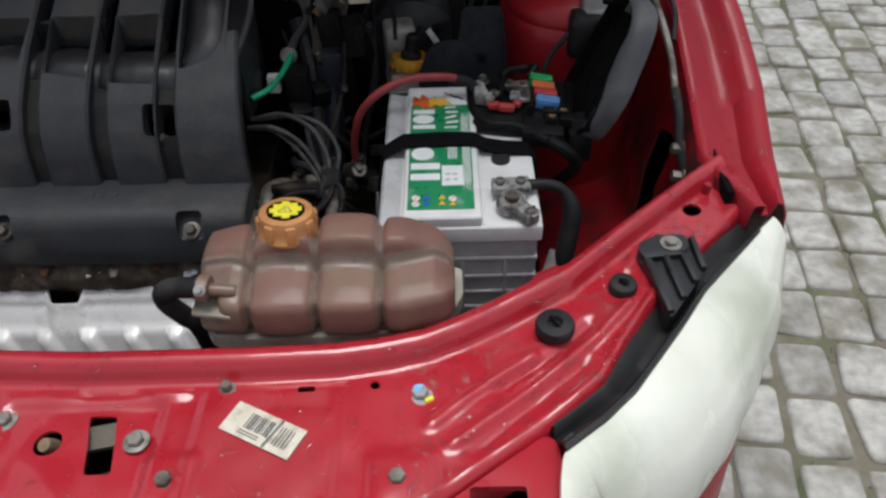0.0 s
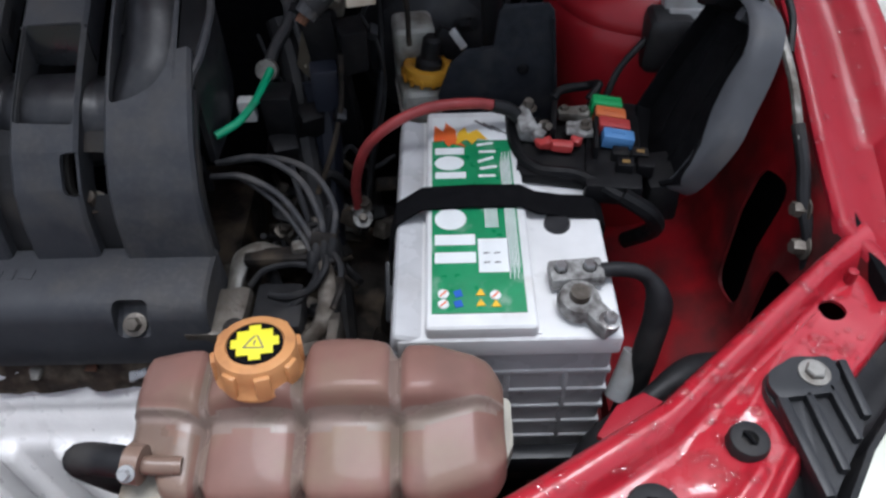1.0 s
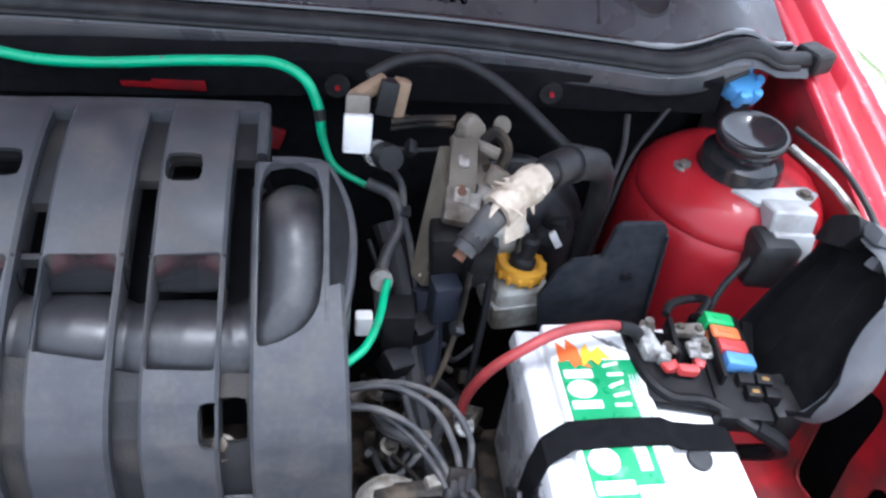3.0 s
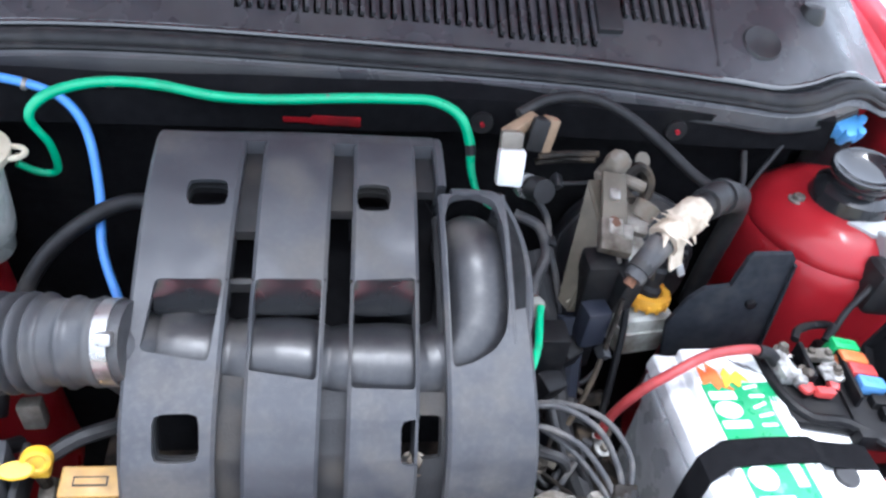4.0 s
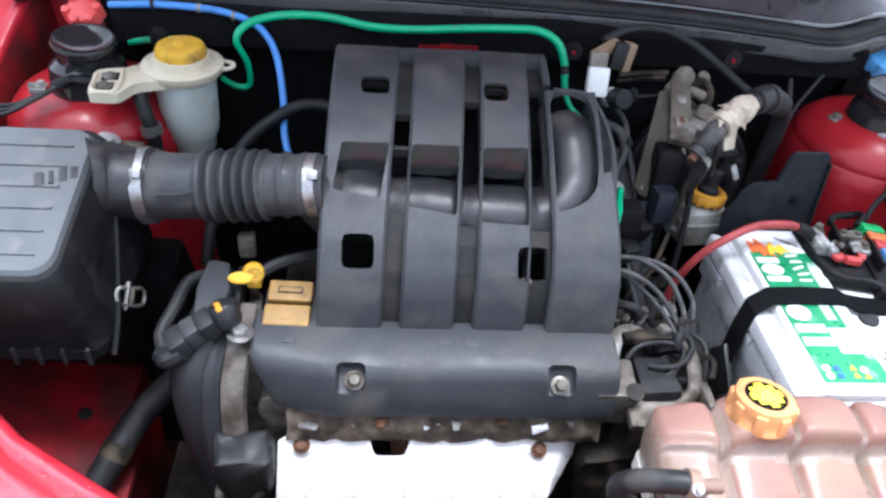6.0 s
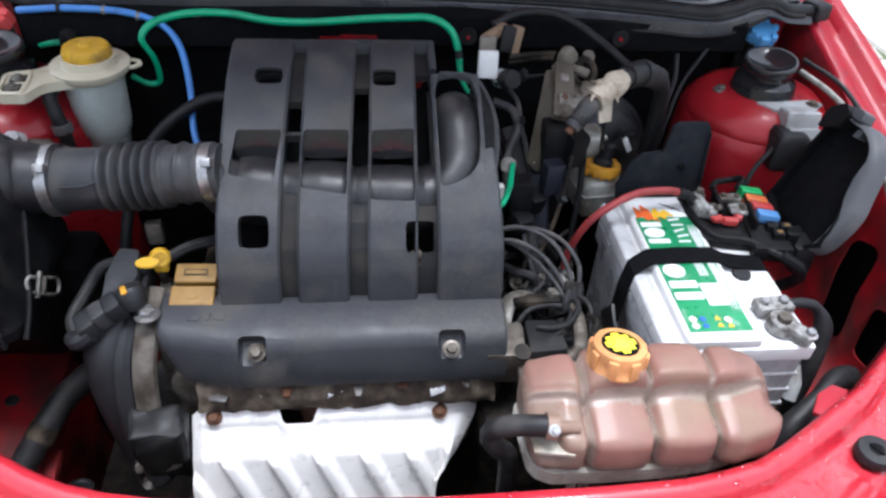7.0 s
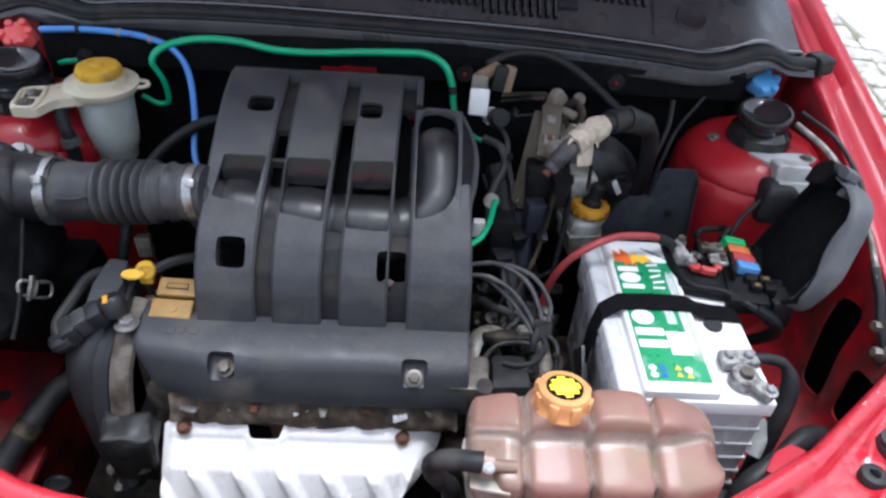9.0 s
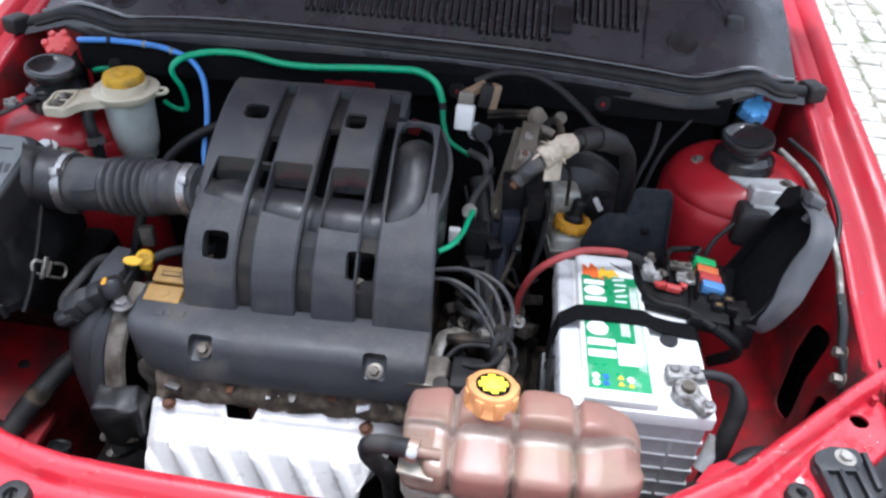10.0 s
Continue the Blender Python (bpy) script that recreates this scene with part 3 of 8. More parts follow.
def headlight(side):
    flip = mirrored if side < 0 else (lambda b: b)
    rings = []
    line = spline([(x, y, z) for _, x, y, z in TOP_LINE], 6)
    for i, c in enumerate(line):
        u = lerp([(k / (len(TOP_LINE) - 1), row[0]) for k, row in enumerate(TOP_LINE)], i / (len(line) - 1))[0]
        way = line[min(i + 2, len(line) - 1)] - line[max(i - 2, 0)]
        out = Vector((way.y, -way.x, 0)).normalized()
        width, drop = lerp(LENS_WIDTH, u)[0], 0.115 * (1 - 0.45 * u ** 2)
        ring = []
        for k in range(15):
            ang = k / 14 * math.pi / 2
            ring.append(c + out * width * math.sin(ang) ** 0.9 + Vector((0, 0, -drop * (1 - math.cos(ang)) - 0.010 * k / 14)))
        ring += [ring[-1] + out * -0.004 + Vector((0, 0, -0.02)), ring[-1] + out * -0.016 + Vector((0, 0, -0.06))]
        rings.append(ring)
    inner = []
    for i in range(49):
        a0, a1, b0, b1, c0, c1 = lerp(CHANNEL, i / 48)
        a, b, c = Vector((a0, a1, 0.757)), Vector((b0, b1, 0.748)), Vector((c0, c1, 0.767))
        out = (c - a).normalized()
        inner.append([a + Vector((-0.002, 0.002, -0.05)), a + Vector((0, 0, -0.003)), a, a + Vector((0.0015, -0.001, -0.0005)), a.lerp(b, 0.5) + Vector((0, 0, -0.002)), b - out * 0.003, b + out * 0.002 + Vector((0, 0, 0.001)), b.lerp(c, 0.7) + Vector((0, 0, 0.006)), c + Vector((0, 0, 0.0045)), c + out * 0.003 + Vector((0, 0, 0.003)), c + out * 0.004 + Vector((0, 0, -0.02))])
    body = bmesh.new()
    close_loops(body, inner, wrap=False)
    ob = part("headlight", flip(body), RUBBER, car, "headlight with a folded black rubber gasket", thick=0.002, sharp=50)
    part("lens", flip(loft(rings, wrap=False)), LENS, ob, "hazed yellowish white headlight lens", thick=0.004, sharp=60)
    plate = [(0.5205, 0.3965), (0.541, 0.4085), (0.5765, 0.408), (0.581, 0.390), (0.5785, 0.366), (0.571, 0.350), (0.543, 0.3145), (0.535, 0.3035), (0.530, 0.3040), (0.5285, 0.325), (0.5265, 0.342), (0.5205, 0.370), (0.517, 0.384)]
    part("bracket", flip(prism(rounded(plate, 0.003), 0.752, 0.7735, 0.002)), TRIM, ob, "ribbed black plastic fixing bracket")
    part("pad", flip(prism(rounded([(0.521, 0.3955), (0.541, 0.4075), (0.568, 0.4070), (0.570, 0.392), (0.560, 0.378), (0.5225, 0.374), (0.518, 0.384)], 0.003), 0.772, 0.7800, 0.0015)), TRIM, ob)
    for a, b, wide in (((0.5245, 0.376), (0.5325, 0.305), 0.0075), ((0.5430, 0.380), (0.5480, 0.322), 0.0060), ((0.5600, 0.385), (0.5645, 0.343), 0.0055), ((0.5755, 0.405), (0.5765, 0.360), 0.0060)):
        a, b = Vector(a), Vector(b)
        side_way = Vector((a.y - b.y, b.x - a.x)).normalized() * wide / 2
        part("rib", flip(prism([tuple(a - side_way), tuple(b - side_way), tuple(b + side_way), tuple(a + side_way)], 0.771, 0.7800, 0.0018)), TRIM, ob)
    part("bolt", flip(bolt((0.552, 0.3935, 0.7795), 0.0070, 0.006)), STEELDIRT, ob)
    part("clip", flip(box((0.4235, 0.1795, 0.766), (0.012, 0.007, 0.008), 0.002, (0, 0, 42))), TRIM, ob)


LIP = [(0.44, 0.648, 0.784), (0.525, 0.613, 0.788), (0.62, 0.621, 0.808), (0.72, 0.621, 0.848), (0.83, 0.614, 0.893), (0.92, 0.606, 0.930), (1.10, 0.598, 0.985), (1.45, 0.61, 1.05)]
CROWN = [(0.43, 0.676), (0.53, 0.694), (0.63, 0.709), (0.73, 0.706), (0.83, 0.692), (0.93, 0.676), (1.10, 0.668), (1.45, 0.68)]


def fender(side):
    flip = mirrored if side < 0 else (lambda b: b)
    rings = []
    for i in range(121):
        y = 0.44 + 1.01 * i / 120
        x, z = lerp(LIP, y)
        c = lerp(CROWN, y)[0]
        w = c - x
        rings.append([Vector(p) for p in ((x - 0.002, y, z - 0.03), (x, y, z), (x + 0.004, y, z + 0.003), (x + 0.012, y, z + 0.002), (x + 0.35 * w, y, z - 0.010),
                                          (x + 0.62 * w, y, z - 0.009), (x + 0.72 * w, y, z + 0.002), (c - 0.006, y, z + 0.006), (c, y, z + 0.004), (c + 0.006, y, z - 0.010), (c + 0.012, y, z - 0.06),
                                          (c + 0.022, y, z - 0.20), (c + 0.026, y, z - 0.36), (c + 0.01, y, z - 0.46))])
    ob = part("fender", flip(bumpy(loft(rings, wrap=False), 14, 0.0007)), RED, car, "glossy wet red front wing", thick=0.002, sharp=50)
    return ob


def apron(side):
    """Inner wing wall and the box rail at its foot."""
    flip = mirrored if side < 0 else (lambda b: b)
    rings = []
    for i in range(31):
        y = 0.46 + 0.60 * i / 30
        x, z = lerp(LIP, y)
        rings.append([Vector(p) for p in ((x, y, z - 0.004), (x - 0.006, y, z - 0.018), (x - 0.009, y, z - 0.05), (0.592, y, 0.70), (0.582, y, 0.62), (0.560, y, 0.600), (0.48, y, 0.585), (0.455, y, 0.572), (0.45, y, 0.54), (0.45, y, 0.36))])
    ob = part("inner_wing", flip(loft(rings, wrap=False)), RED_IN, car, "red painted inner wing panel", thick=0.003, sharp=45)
    part("wheel_arch_liner", flip(box((0.630, 0.64, 0.635), (0.008, 0.36, 0.31), 0.002)), FELT_SHADE, ob)
    carve(ob, [flip(box((0.585, 0.608, 0.690), (0.08, 0.052, 0.135), 0.022, (-16, 0, 0), 4)), flip(box((0.59, 0.524, 0.680), (0.08, 0.044, 0.075), 0.016, (-10, 0, 0), 3))], 45)
    for y, z in ((0.558, 0.776), (0.537, 0.752)):
        part("screw", flip(bolt((0.603, y, z), 0.007, 0.012, (0, -80, 0))), CASTING, ob)
    # sloping front closing plate of the bay corner
    rings = []
    for i in range(13):
        s = 0.30 + 0.33 * i / 12
        a = Vector(lerp(REAR_EDGE, s))
        z = lerp(PANEL_TOP, s)[0]
        rings.append([Vector((a.x, a.y, z - 0.033)), Vector((a.x - 0.004, a.y + 0.006, z - 0.10)), Vector((a.x - 0.02, a.y + 0.01, 0.45))])
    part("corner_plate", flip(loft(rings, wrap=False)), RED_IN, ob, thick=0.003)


def strut_tower(side):
    flip = mirrored if side < 0 else (lambda b: b)
    bm = lathe([(0.02, 0.872), (0.066, 0.870), (0.084, 0.862), (0.098, 0.847), (0.1030, 0.838), (0.1018, 0.8330), (0.1062, 0.8285), (0.108, 0.81), (0.110, 0.77), (0.114, 0.70), (0.118, 0.58), (0.13, 0.40)], (0.515, 0.842, 0), seg=48)
    ob = part("strut_tower", flip(bm), TOWER, car, "domed red suspension strut tower", sharp=50)
    for a in ((-0.063, -0.003), (0.030, 0.055)):
        part("bolt", flip(bolt((0.515 + a[0], 0.842 + a[1], 0.868), 0.007, 0.007)), STEELDIRT, ob)
    lift = 0.013 if side < 0 else 0.0

    def raised(bm):
        bm.transform(Matrix.Translation((0, 0, lift)))
        return bm

    cap = part("strut_cap", flip(raised(lathe([(0.01, 0.846), (0.0470, 0.846), (0.0485, 0.850), (0.0470, 0.862), (0.0440, 0.876), (0.0420, 0.886), (0.0370, 0.890), (0.0325, 0.893), (0.0315, 0.900), (0.0315, 0.908), (0.026, 0.909)], (0.513, 0.838, 0), seg=36))), WET, ob, "black rubber strut mount cover")
    part("lid", flip(raised(lathe([(0.02, -0.006), (0.031, -0.006), (0.0345, -0.002), (0.0365, 0.004), (0.0365, 0.008), (0.0352, 0.0105), (0.0325, 0.0105), (0.0285, 0.0070), (0.016, 0.0045), (0.0005, 0.0038)], (0.509, 0.832, 0.909), (5, -5, 0), 36))), WET, cap)


def bulkhead():
    rings = []
    for i in range(25):
        x = -0.49 + 0.98 * i / 24
        bow = 0.012 * (abs(x) / 0.49) ** 2
        rings.append([Vector(p) for p in ((x, 0.915 - bow, 0.950), (x, 0.899 - bow, 0.940), (x, 0.897 - bow, 0.905), (x, 0.935, 0.890), (x, 0.945, 0.60), (x, 0.90, 0.40), (x, 0.88, 0.30))])
    ob = part("bulkhead", bumpy(loft(rings, wrap=False), 9, 0.004), FELT_SHADE, car, "black felt-lined engine bulkhead", thick=0.004)
    for x in (0.09, 0.307):
        part("grommet", lathe([(0.003, 0.006), (0.012 if x > 0.05 else 0.007, 0.006), (0.012 if x > 0.05 else 0.007, 0.001), (0.003, -0.002)], (x, 0.893, 0.922), (90, 0, 0), 18), RUBBER, ob)
        part("screw", lathe([(0.0005, 0.008), (0.0025, 0.008), (0.0025, 0)], (x, 0.891, 0.922), (90, 0, 0), 8), RED, ob)
    part("red_panel", bumpy(box((-0.060, 0.8925, 0.9165), (0.050, 0.004, 0.012), 0.0015), 60, 0.003), RED_IN, ob, "bare red metal showing through the lining")
    part("red_panel", bumpy(box((-0.098, 0.8925, 0.9150), (0.032, 0.003, 0.007), 0.001), 60, 0.003), RED_IN, ob)
    part("red_panel", bumpy(box((0.024, 0.924, 0.836), (0.020, 0.006, 0.026), 0.002, (0, 20, 0)), 40, 0.003), RED_IN, ob)
    for sx in (-1, 1):
        part("side_panel", box((sx * 0.56, 0.975, 0.78), (0.18, 0.012, 0.32), 0.003), TOWER, ob)
        part("side_lining", box((sx * 0.485, 0.966, 0.880), (0.09, 0.004, 0.162), 0.001), FELT_SHADE, ob)


SEAL = [(-0.62, 0.930, 0.944), (-0.585, 0.948, 0.950), (-0.53, 0.956, 0.964), (-0.49, 0.952, 0.961), (-0.445, 0.943, 0.955), (-0.40, 0.946, 0.958), (-0.32, 0.950, 0.961), (-0.2, 0.948, 0.963), (0.0, 0.938, 0.963), (0.2, 0.925, 0.962), (0.36, 0.907, 0.957), (0.425, 0.901, 0.953), (0.465, 0.905, 0.957), (0.505, 0.916, 0.965), (0.53, 0.918, 0.964), (0.555, 0.916, 0.954), (0.585, 0.925, 0.949), (0.612, 0.930, 0.947)]


def seal_at(x):
    return lerp(SEAL, x)


def cowl():
    rings = []
    for i in range(56):
        x = -0.60 + 1.20 * i / 55
        y, z = seal_at(x)
        edge = max(0, abs(x) - 0.45)
        rings.append([Vector(p) for p in ((x, y - 0.015, z - 0.012), (x, y - 0.013, z - 0.008), (x, y - 0.010, z - 0.004), (x, y + 0.012, z - 0.004), (x, y + 0.016, z + 0.004), (x, y + 0.020, z + 0.006), (x, y + 0.045, z + 0.022 - edge * 0.15),
                                          (x, y + 0.10, z + 0.052 - edge * 0.2), (x, y + 0.17, z + 0.088 - edge * 0.22), (x, y + 0.26, z + 0.12 - edge * 0.24), (x, y + 0.30, z + 0.115), (x, y + 0.33, z + 0.06))])
    ob = part("cowl_panel", loft(rings, wrap=False), COWL, car, "grey-black plastic scuttle panel below the windscreen", thick=0.004, sharp=28)
    cuts = []

    def slot(x, f0, f1):
        y, z = seal_at(x)
        a, b = Vector((x, y + f0, z + 0.53 * f0)), Vector((x + 0.008, y + f1, z + 0.53 * f1))
        mid, length = (a + b) / 2, (b - a).length
        return box(mid, (0.0066, length, 0.05), 0.0, (28, 0, 0))

    def louvre(x, f0, f1):
        y, z = seal_at(x)
        mid = Vector((x, y + (f0 + f1) / 2, z + 0.53 * (f0 + f1) / 2 + 0.002))
        return box(mid, (0.0042, f1 - f0 + 0.006, 0.008), 0.001, (28, 0, 0))

    rows = [(-0.165 + 0.0115 * k, 0.045 if k < 24 else 0.036, 0.13) for k in range(34)] + [(0.255 + 0.0115 * k, 0.075, 0.14) for k in range(9)]
    for x, f0, f1 in rows:
        cuts.append(slot(x, f0, f1))
    carve(ob, [join(*cuts)], 28)
    for x, f0, f1 in rows:
        part("grille_bar", louvre(x + 0.0058, f0, f1), COWL, ob)
    # Unseen black sheet added below the grille, standing in for the slots' shade.
    rings = []
    for i in range(13):
        x = -0.59 + 1.18 * i / 12
        y, z = seal_at(x)
        rings.append([Vector((x, y + 0.03, z - 0.022)), Vector((x, y + 0.10, z + 0.022)), Vector((x, y + 0.17, z + 0.058)), Vector((x, y + 0.27, z + 0.085))])
    part("plenum", loft(rings, wrap=False), FELT_SHADE, ob, thick=0.004)
    for x, f in ((-0.43, 0.06), (-0.33, 0.085), (-0.30, 0.05)):
        y, z = seal_at(x)
        part("clip", lathe([(0.0005, 0.004), (0.007, 0.004), (0.008, 0.0), (0.008, -0.004)], (x, y + f, z + 0.53 * f), (28, 0, 0), 14), WET, ob)
    part("cover_cap", box((0.238, 0.995, 1.003), (0.03, 0.05, 0.012), 0.004, (28, 0, 0)), TRIM, ob)
    part("weather_seal", tube([(p[0], p[1] - 0.002, p[2] + 0.003) for p in SEAL], 0.0095, 12, 8), RUBBER, car, "black rubber bonnet seal with a raised lip")
    skirt, fold = [], []
    for i in range(61):
        x = -0.535 + 1.055 * i / 60
        y, z = seal_at(x)
        deep = 0.016 * min(1, (0.55 - abs(x)) / 0.08)
        skirt.append([Vector((x, y - 0.012, z - 0.006)), Vector((x, y - 0.0165, z - 0.009)), Vector((x, y - 0.0175, z - 0.010 - deep * 0.5)), Vector((x, y - 0.0185, z - 0.010 - deep)), Vector((x, y - 0.012, z - 0.012 - deep))])
        fold.append((x, y - 0.0180, z - 0.0095 - deep))
    part("seal_skirt", loft(skirt, wrap=False), COWL, ob, "black flange under the bonnet seal", thick=0.002, sharp=40)
    part("skirt_edge", tube(fold[::3], 0.0028, 8, 4), RUBBER, ob)
    part("seal_lip", tube([(p[0], p[1] + 0.017, p[2] + 0.010) for p in SEAL[1:-1]], 0.0042, 10, 8), WETSEAL, ob)
    part("seal_ridge", tube([(p[0], p[1] - 0.012, p[2] - 0.001) for p in SEAL[1:-1]], 0.0036, 8, 8), RUBBER, ob)
    for x, f in ((-0.46, 0.05), (0.42, 0.07)):
        y, z = seal_at(x)
        part("washer_recess", lathe([(0.0005, 0.001), (0.010, 0.001), (0.022, 0.0035), (0.024, 0.001), (0.024, -0.004)], (x, y + f, z + 0.53 * f), (28, 0, 0), 24), TRIM, ob)
    for x in (-0.36, -0.10, 0.20, 0.36):
        y, z = seal_at(x)
        part("panel_step", tube([(x, y + 0.035, z + 0.016), (x + 0.004, y + 0.09, z + 0.047), (x + 0.01, y + 0.16, z + 0.083)], 0.004, 8, 4, 0.6), TRIM, ob)
    for sx in (-1, 1):
        part("seal_end", box((sx * 0.612, 0.932, 0.950), (0.030, 0.036, 0.026), 0.007, (0, 0, sx * 20), 3), RUBBER, car, "moulded black rubber seal end")


def wiper(pts):
    t = thing("wiper_arm", "black windscreen wiper arm at rest on the scuttle", "wiper", pts[0])
    part("arm", tube(pts, lambda f: 0.009 - 0.004 * f, 8, 6, 0.6), TRIM, t)
    part("pivot_cap", lathe([(0.0005, 0.022), (0.012, 0.02), (0.016, 0.01), (0.018, -0.01)], pts[0], seg=20), TRIM, t)


def windscreen():
    rings = []
    for i in range(21):
        x = -0.62 + 1.24 * i / 20
        bow = 0.10 * (x / 0.62) ** 2
        rings.append([Vector((x, 1.17 + bow, 1.065)), Vector((x, 1.45 + bow, 1.25)), Vector((x * 0.93, 1.75 + bow, 1.42))])
    part("windscreen", loft(rings, wrap=False), GLASS, car, "dark tinted windscreen glass", thick=0.005)


def lower_bay():
    """Dark undertray and cross members that close the bay from below."""
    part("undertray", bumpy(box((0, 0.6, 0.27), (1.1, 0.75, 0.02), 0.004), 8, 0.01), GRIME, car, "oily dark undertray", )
    part("cross_member", box((0, 0.335, 0.48), (1.05, 0.04, 0.34), 0.01), FELT_SHADE, car, "dark radiator and its frame")
    for sx in (-1, 1):
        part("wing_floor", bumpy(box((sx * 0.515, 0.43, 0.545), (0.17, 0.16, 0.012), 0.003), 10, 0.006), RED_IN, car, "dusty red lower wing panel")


def bumper():
    rings = []
    for i in range(-30, 31):
        u = abs(i) / 30
        x, y = lerp([(0, 0, 0.02), (0.4, 0.36, 0.05), (0.55, 0.455, 0.105), (0.65, 0.495, 0.142), (0.78, 0.582, 0.238), (0.86, 0.627, 0.298), (0.93, 0.660, 0.375), (1.0, 0.682, 0.44)], u)
        s = 1 if i >= 0 else -1
        rings.append([Vector((s * (x - 0.03), y + 0.05, 0.630)), Vector((s * x, y + 0.006, 0.630)), Vector((s * (x + 0.007), y - 0.002, 0.615)), Vector((s * (x + 0.015), y - 0.01, 0.45)), Vector((s * x, y + 0.01, 0.28)), Vector((s * (x - 0.06), y + 0.08, 0.24))])
    part("bumper", loft(rings, wrap=False), RED, car, "red painted front bumper", thick=0.004, sharp=50)
    rings = []
    for i in range(-14, 15):
        x = i / 14 * 0.37
        rings.append([Vector((x, 0.088, 0.675)), Vector((x, 0.07, 0.66)), Vector((x, 0.06, 0.60))])
    part("grille_panel", loft(rings, wrap=False), TRIM, car, "black front grille panel", thick=0.004)


def bonnet():
    """The raised bonnet, hinged at the scuttle."""
    rings = []
    for i in range(25):
        x = -0.66 + 1.32 * i / 24
        ring = []
        for k in range(9):
            f = k / 8
            d = 0.90 * f
            w = 1 - 0.10 * f ** 2
            bulge = 0.03 * (1 - (x / 0.66) ** 2) + 0.05 * math.sin(math.pi * f)
            ring.append(Vector((x * w, 1.11 - d * math.cos(radians(BONNET_UP)) + bulge * 0.8, 1.08 + d * math.sin(radians(BONNET_UP)) + bulge * 0.5)))
        rings.append(ring)
    part("bonnet", loft(rings, wrap=False), RED_IN, car, "raised red bonnet", thick=0.02, sharp=50)


def water_drops():
    """Rain beads left on the front panel and the wings."""
    rnd = random.Random(8)
    verts, faces = [], []
    made = 0
    while made < 2300:
        u = rnd.uniform(-0.45, 0.62) if rnd.random() < 0.55 else rnd.uniform(0.28, 0.60)
        a, b = Vector(lerp(REAR_EDGE, abs(u))), Vector(lerp(FRONT_EDGE, abs(u)))
        f = rnd.uniform(0.02, 0.95)
        p = a.lerp(b, f)
        if made % 4 == 0:
            p = Vector((rnd.uniform(0.60, 0.70), rnd.uniform(0.45, 1.0)))
        hit, place, normal, _, ob, _ = scene.ray_cast(bpy.context.evaluated_depsgraph_get(), Vector((math.copysign(p.x, u), p.y, 1.2)), Vector((0, 0, -1)))
        if not hit or not ob.name.startswith(("front_panel", "fender")) or normal.z < 0.5:
            made += 1
            continue
        r = 0.0011 + 0.0034 * rnd.random() ** 3
        o = len(verts)
        stretch = rnd.uniform(0.8, 1.5)
        for lat, h in ((1.0, -0.10), (0.8, 0.14), (0.4, 0.25)):
            for k in range(7):
                t = 2 * math.pi * k / 7
                verts.append(place + Vector((r * lat * math.cos(t) * stretch, r * lat * math.sin(t), r * h)))
        verts.append(place + Vector((0, 0, r * 0.28)))
        for row in range(2):
            for k in range(7):
                i0, i1 = o + row * 7 + k, o + row * 7 + (k + 1) % 7
                faces.append((i0, i1, i1 + 7, i0 + 7))
        faces += [(o + 14 + k, o + 14 + (k + 1) % 7, o + 21) for k in range(7)]
        made += 1
    me = bpy.data.meshes.new("water_drops")
    me.from_pydata(verts, [], faces)
    for f in me.polygons:
        f.use_smooth = True
    me.materials.append(WATER)
    tagged(new("water_drops", me), "small rain drops beaded on the red bodywork", "water drops", kind="stuff")


def water():
    m = bpy.data.materials.new("clear_water")
    m.use_nodes = True
    n, l = m.node_tree.nodes, m.node_tree.links
    n.remove(n["Principled BSDF"])
    clear, gloss, mix, edge = n.new("ShaderNodeBsdfTransparent"), n.new("ShaderNodeBsdfGlossy"), n.new("ShaderNodeMixShader"), n.new("ShaderNodeFresnel")
    clear.inputs["Color"].default_value = (0.985, 0.985, 0.985, 1)
    gloss.inputs["Roughness"].default_value = 0.03
    edge.inputs["IOR"].default_value = 1.5
    l.new(edge.outputs[0], mix.inputs[0])
    l.new(clear.outputs[0], mix.inputs[1])
    l.new(gloss.outputs[0], mix.inputs[2])
    l.new(mix.outputs[0], n["Material Output"].inputs["Surface"])
    return m


WATER = water()
BONNET_UP = 54.0

make_ground()
front_panel()
for s in (1, -1):
    headlight(s)
    fender(s)
    apron(s)
    strut_tower(s)
water_drops()
bulkhead()
cowl()
windscreen()
bonnet()
lower_bay()
bumper()
for x, y, z, r, h in ((0.427, 0.305, 0.748, 0.0185, 0.019), (0.498, 0.350, 0.752, 0.0140, 0.019), (-0.274, 0.245, 0.744, 0.017, 0.024)):
    rubber_buffer(x, y, z, r, h)
wiper([(0.50, 1.02, 1.0), (0.47, 1.06, 1.035), (0.42, 1.12, 1.07), (0.30, 1.17, 1.10), (0.1, 1.20, 1.12)])


# ---- engine ----
PROFILE = [(0.808, 0.945), (0.803, 0.954), (0.790, 0.955), (0.765, 0.950), (0.735, 0.941), (0.70, 0.926), (0.665, 0.907), (0.63, 0.886), (0.60, 0.866), (0.575, 0.845), (0.556, 0.820), (0.546, 0.795), (0.540, 0.765), (0.538, 0.745)]


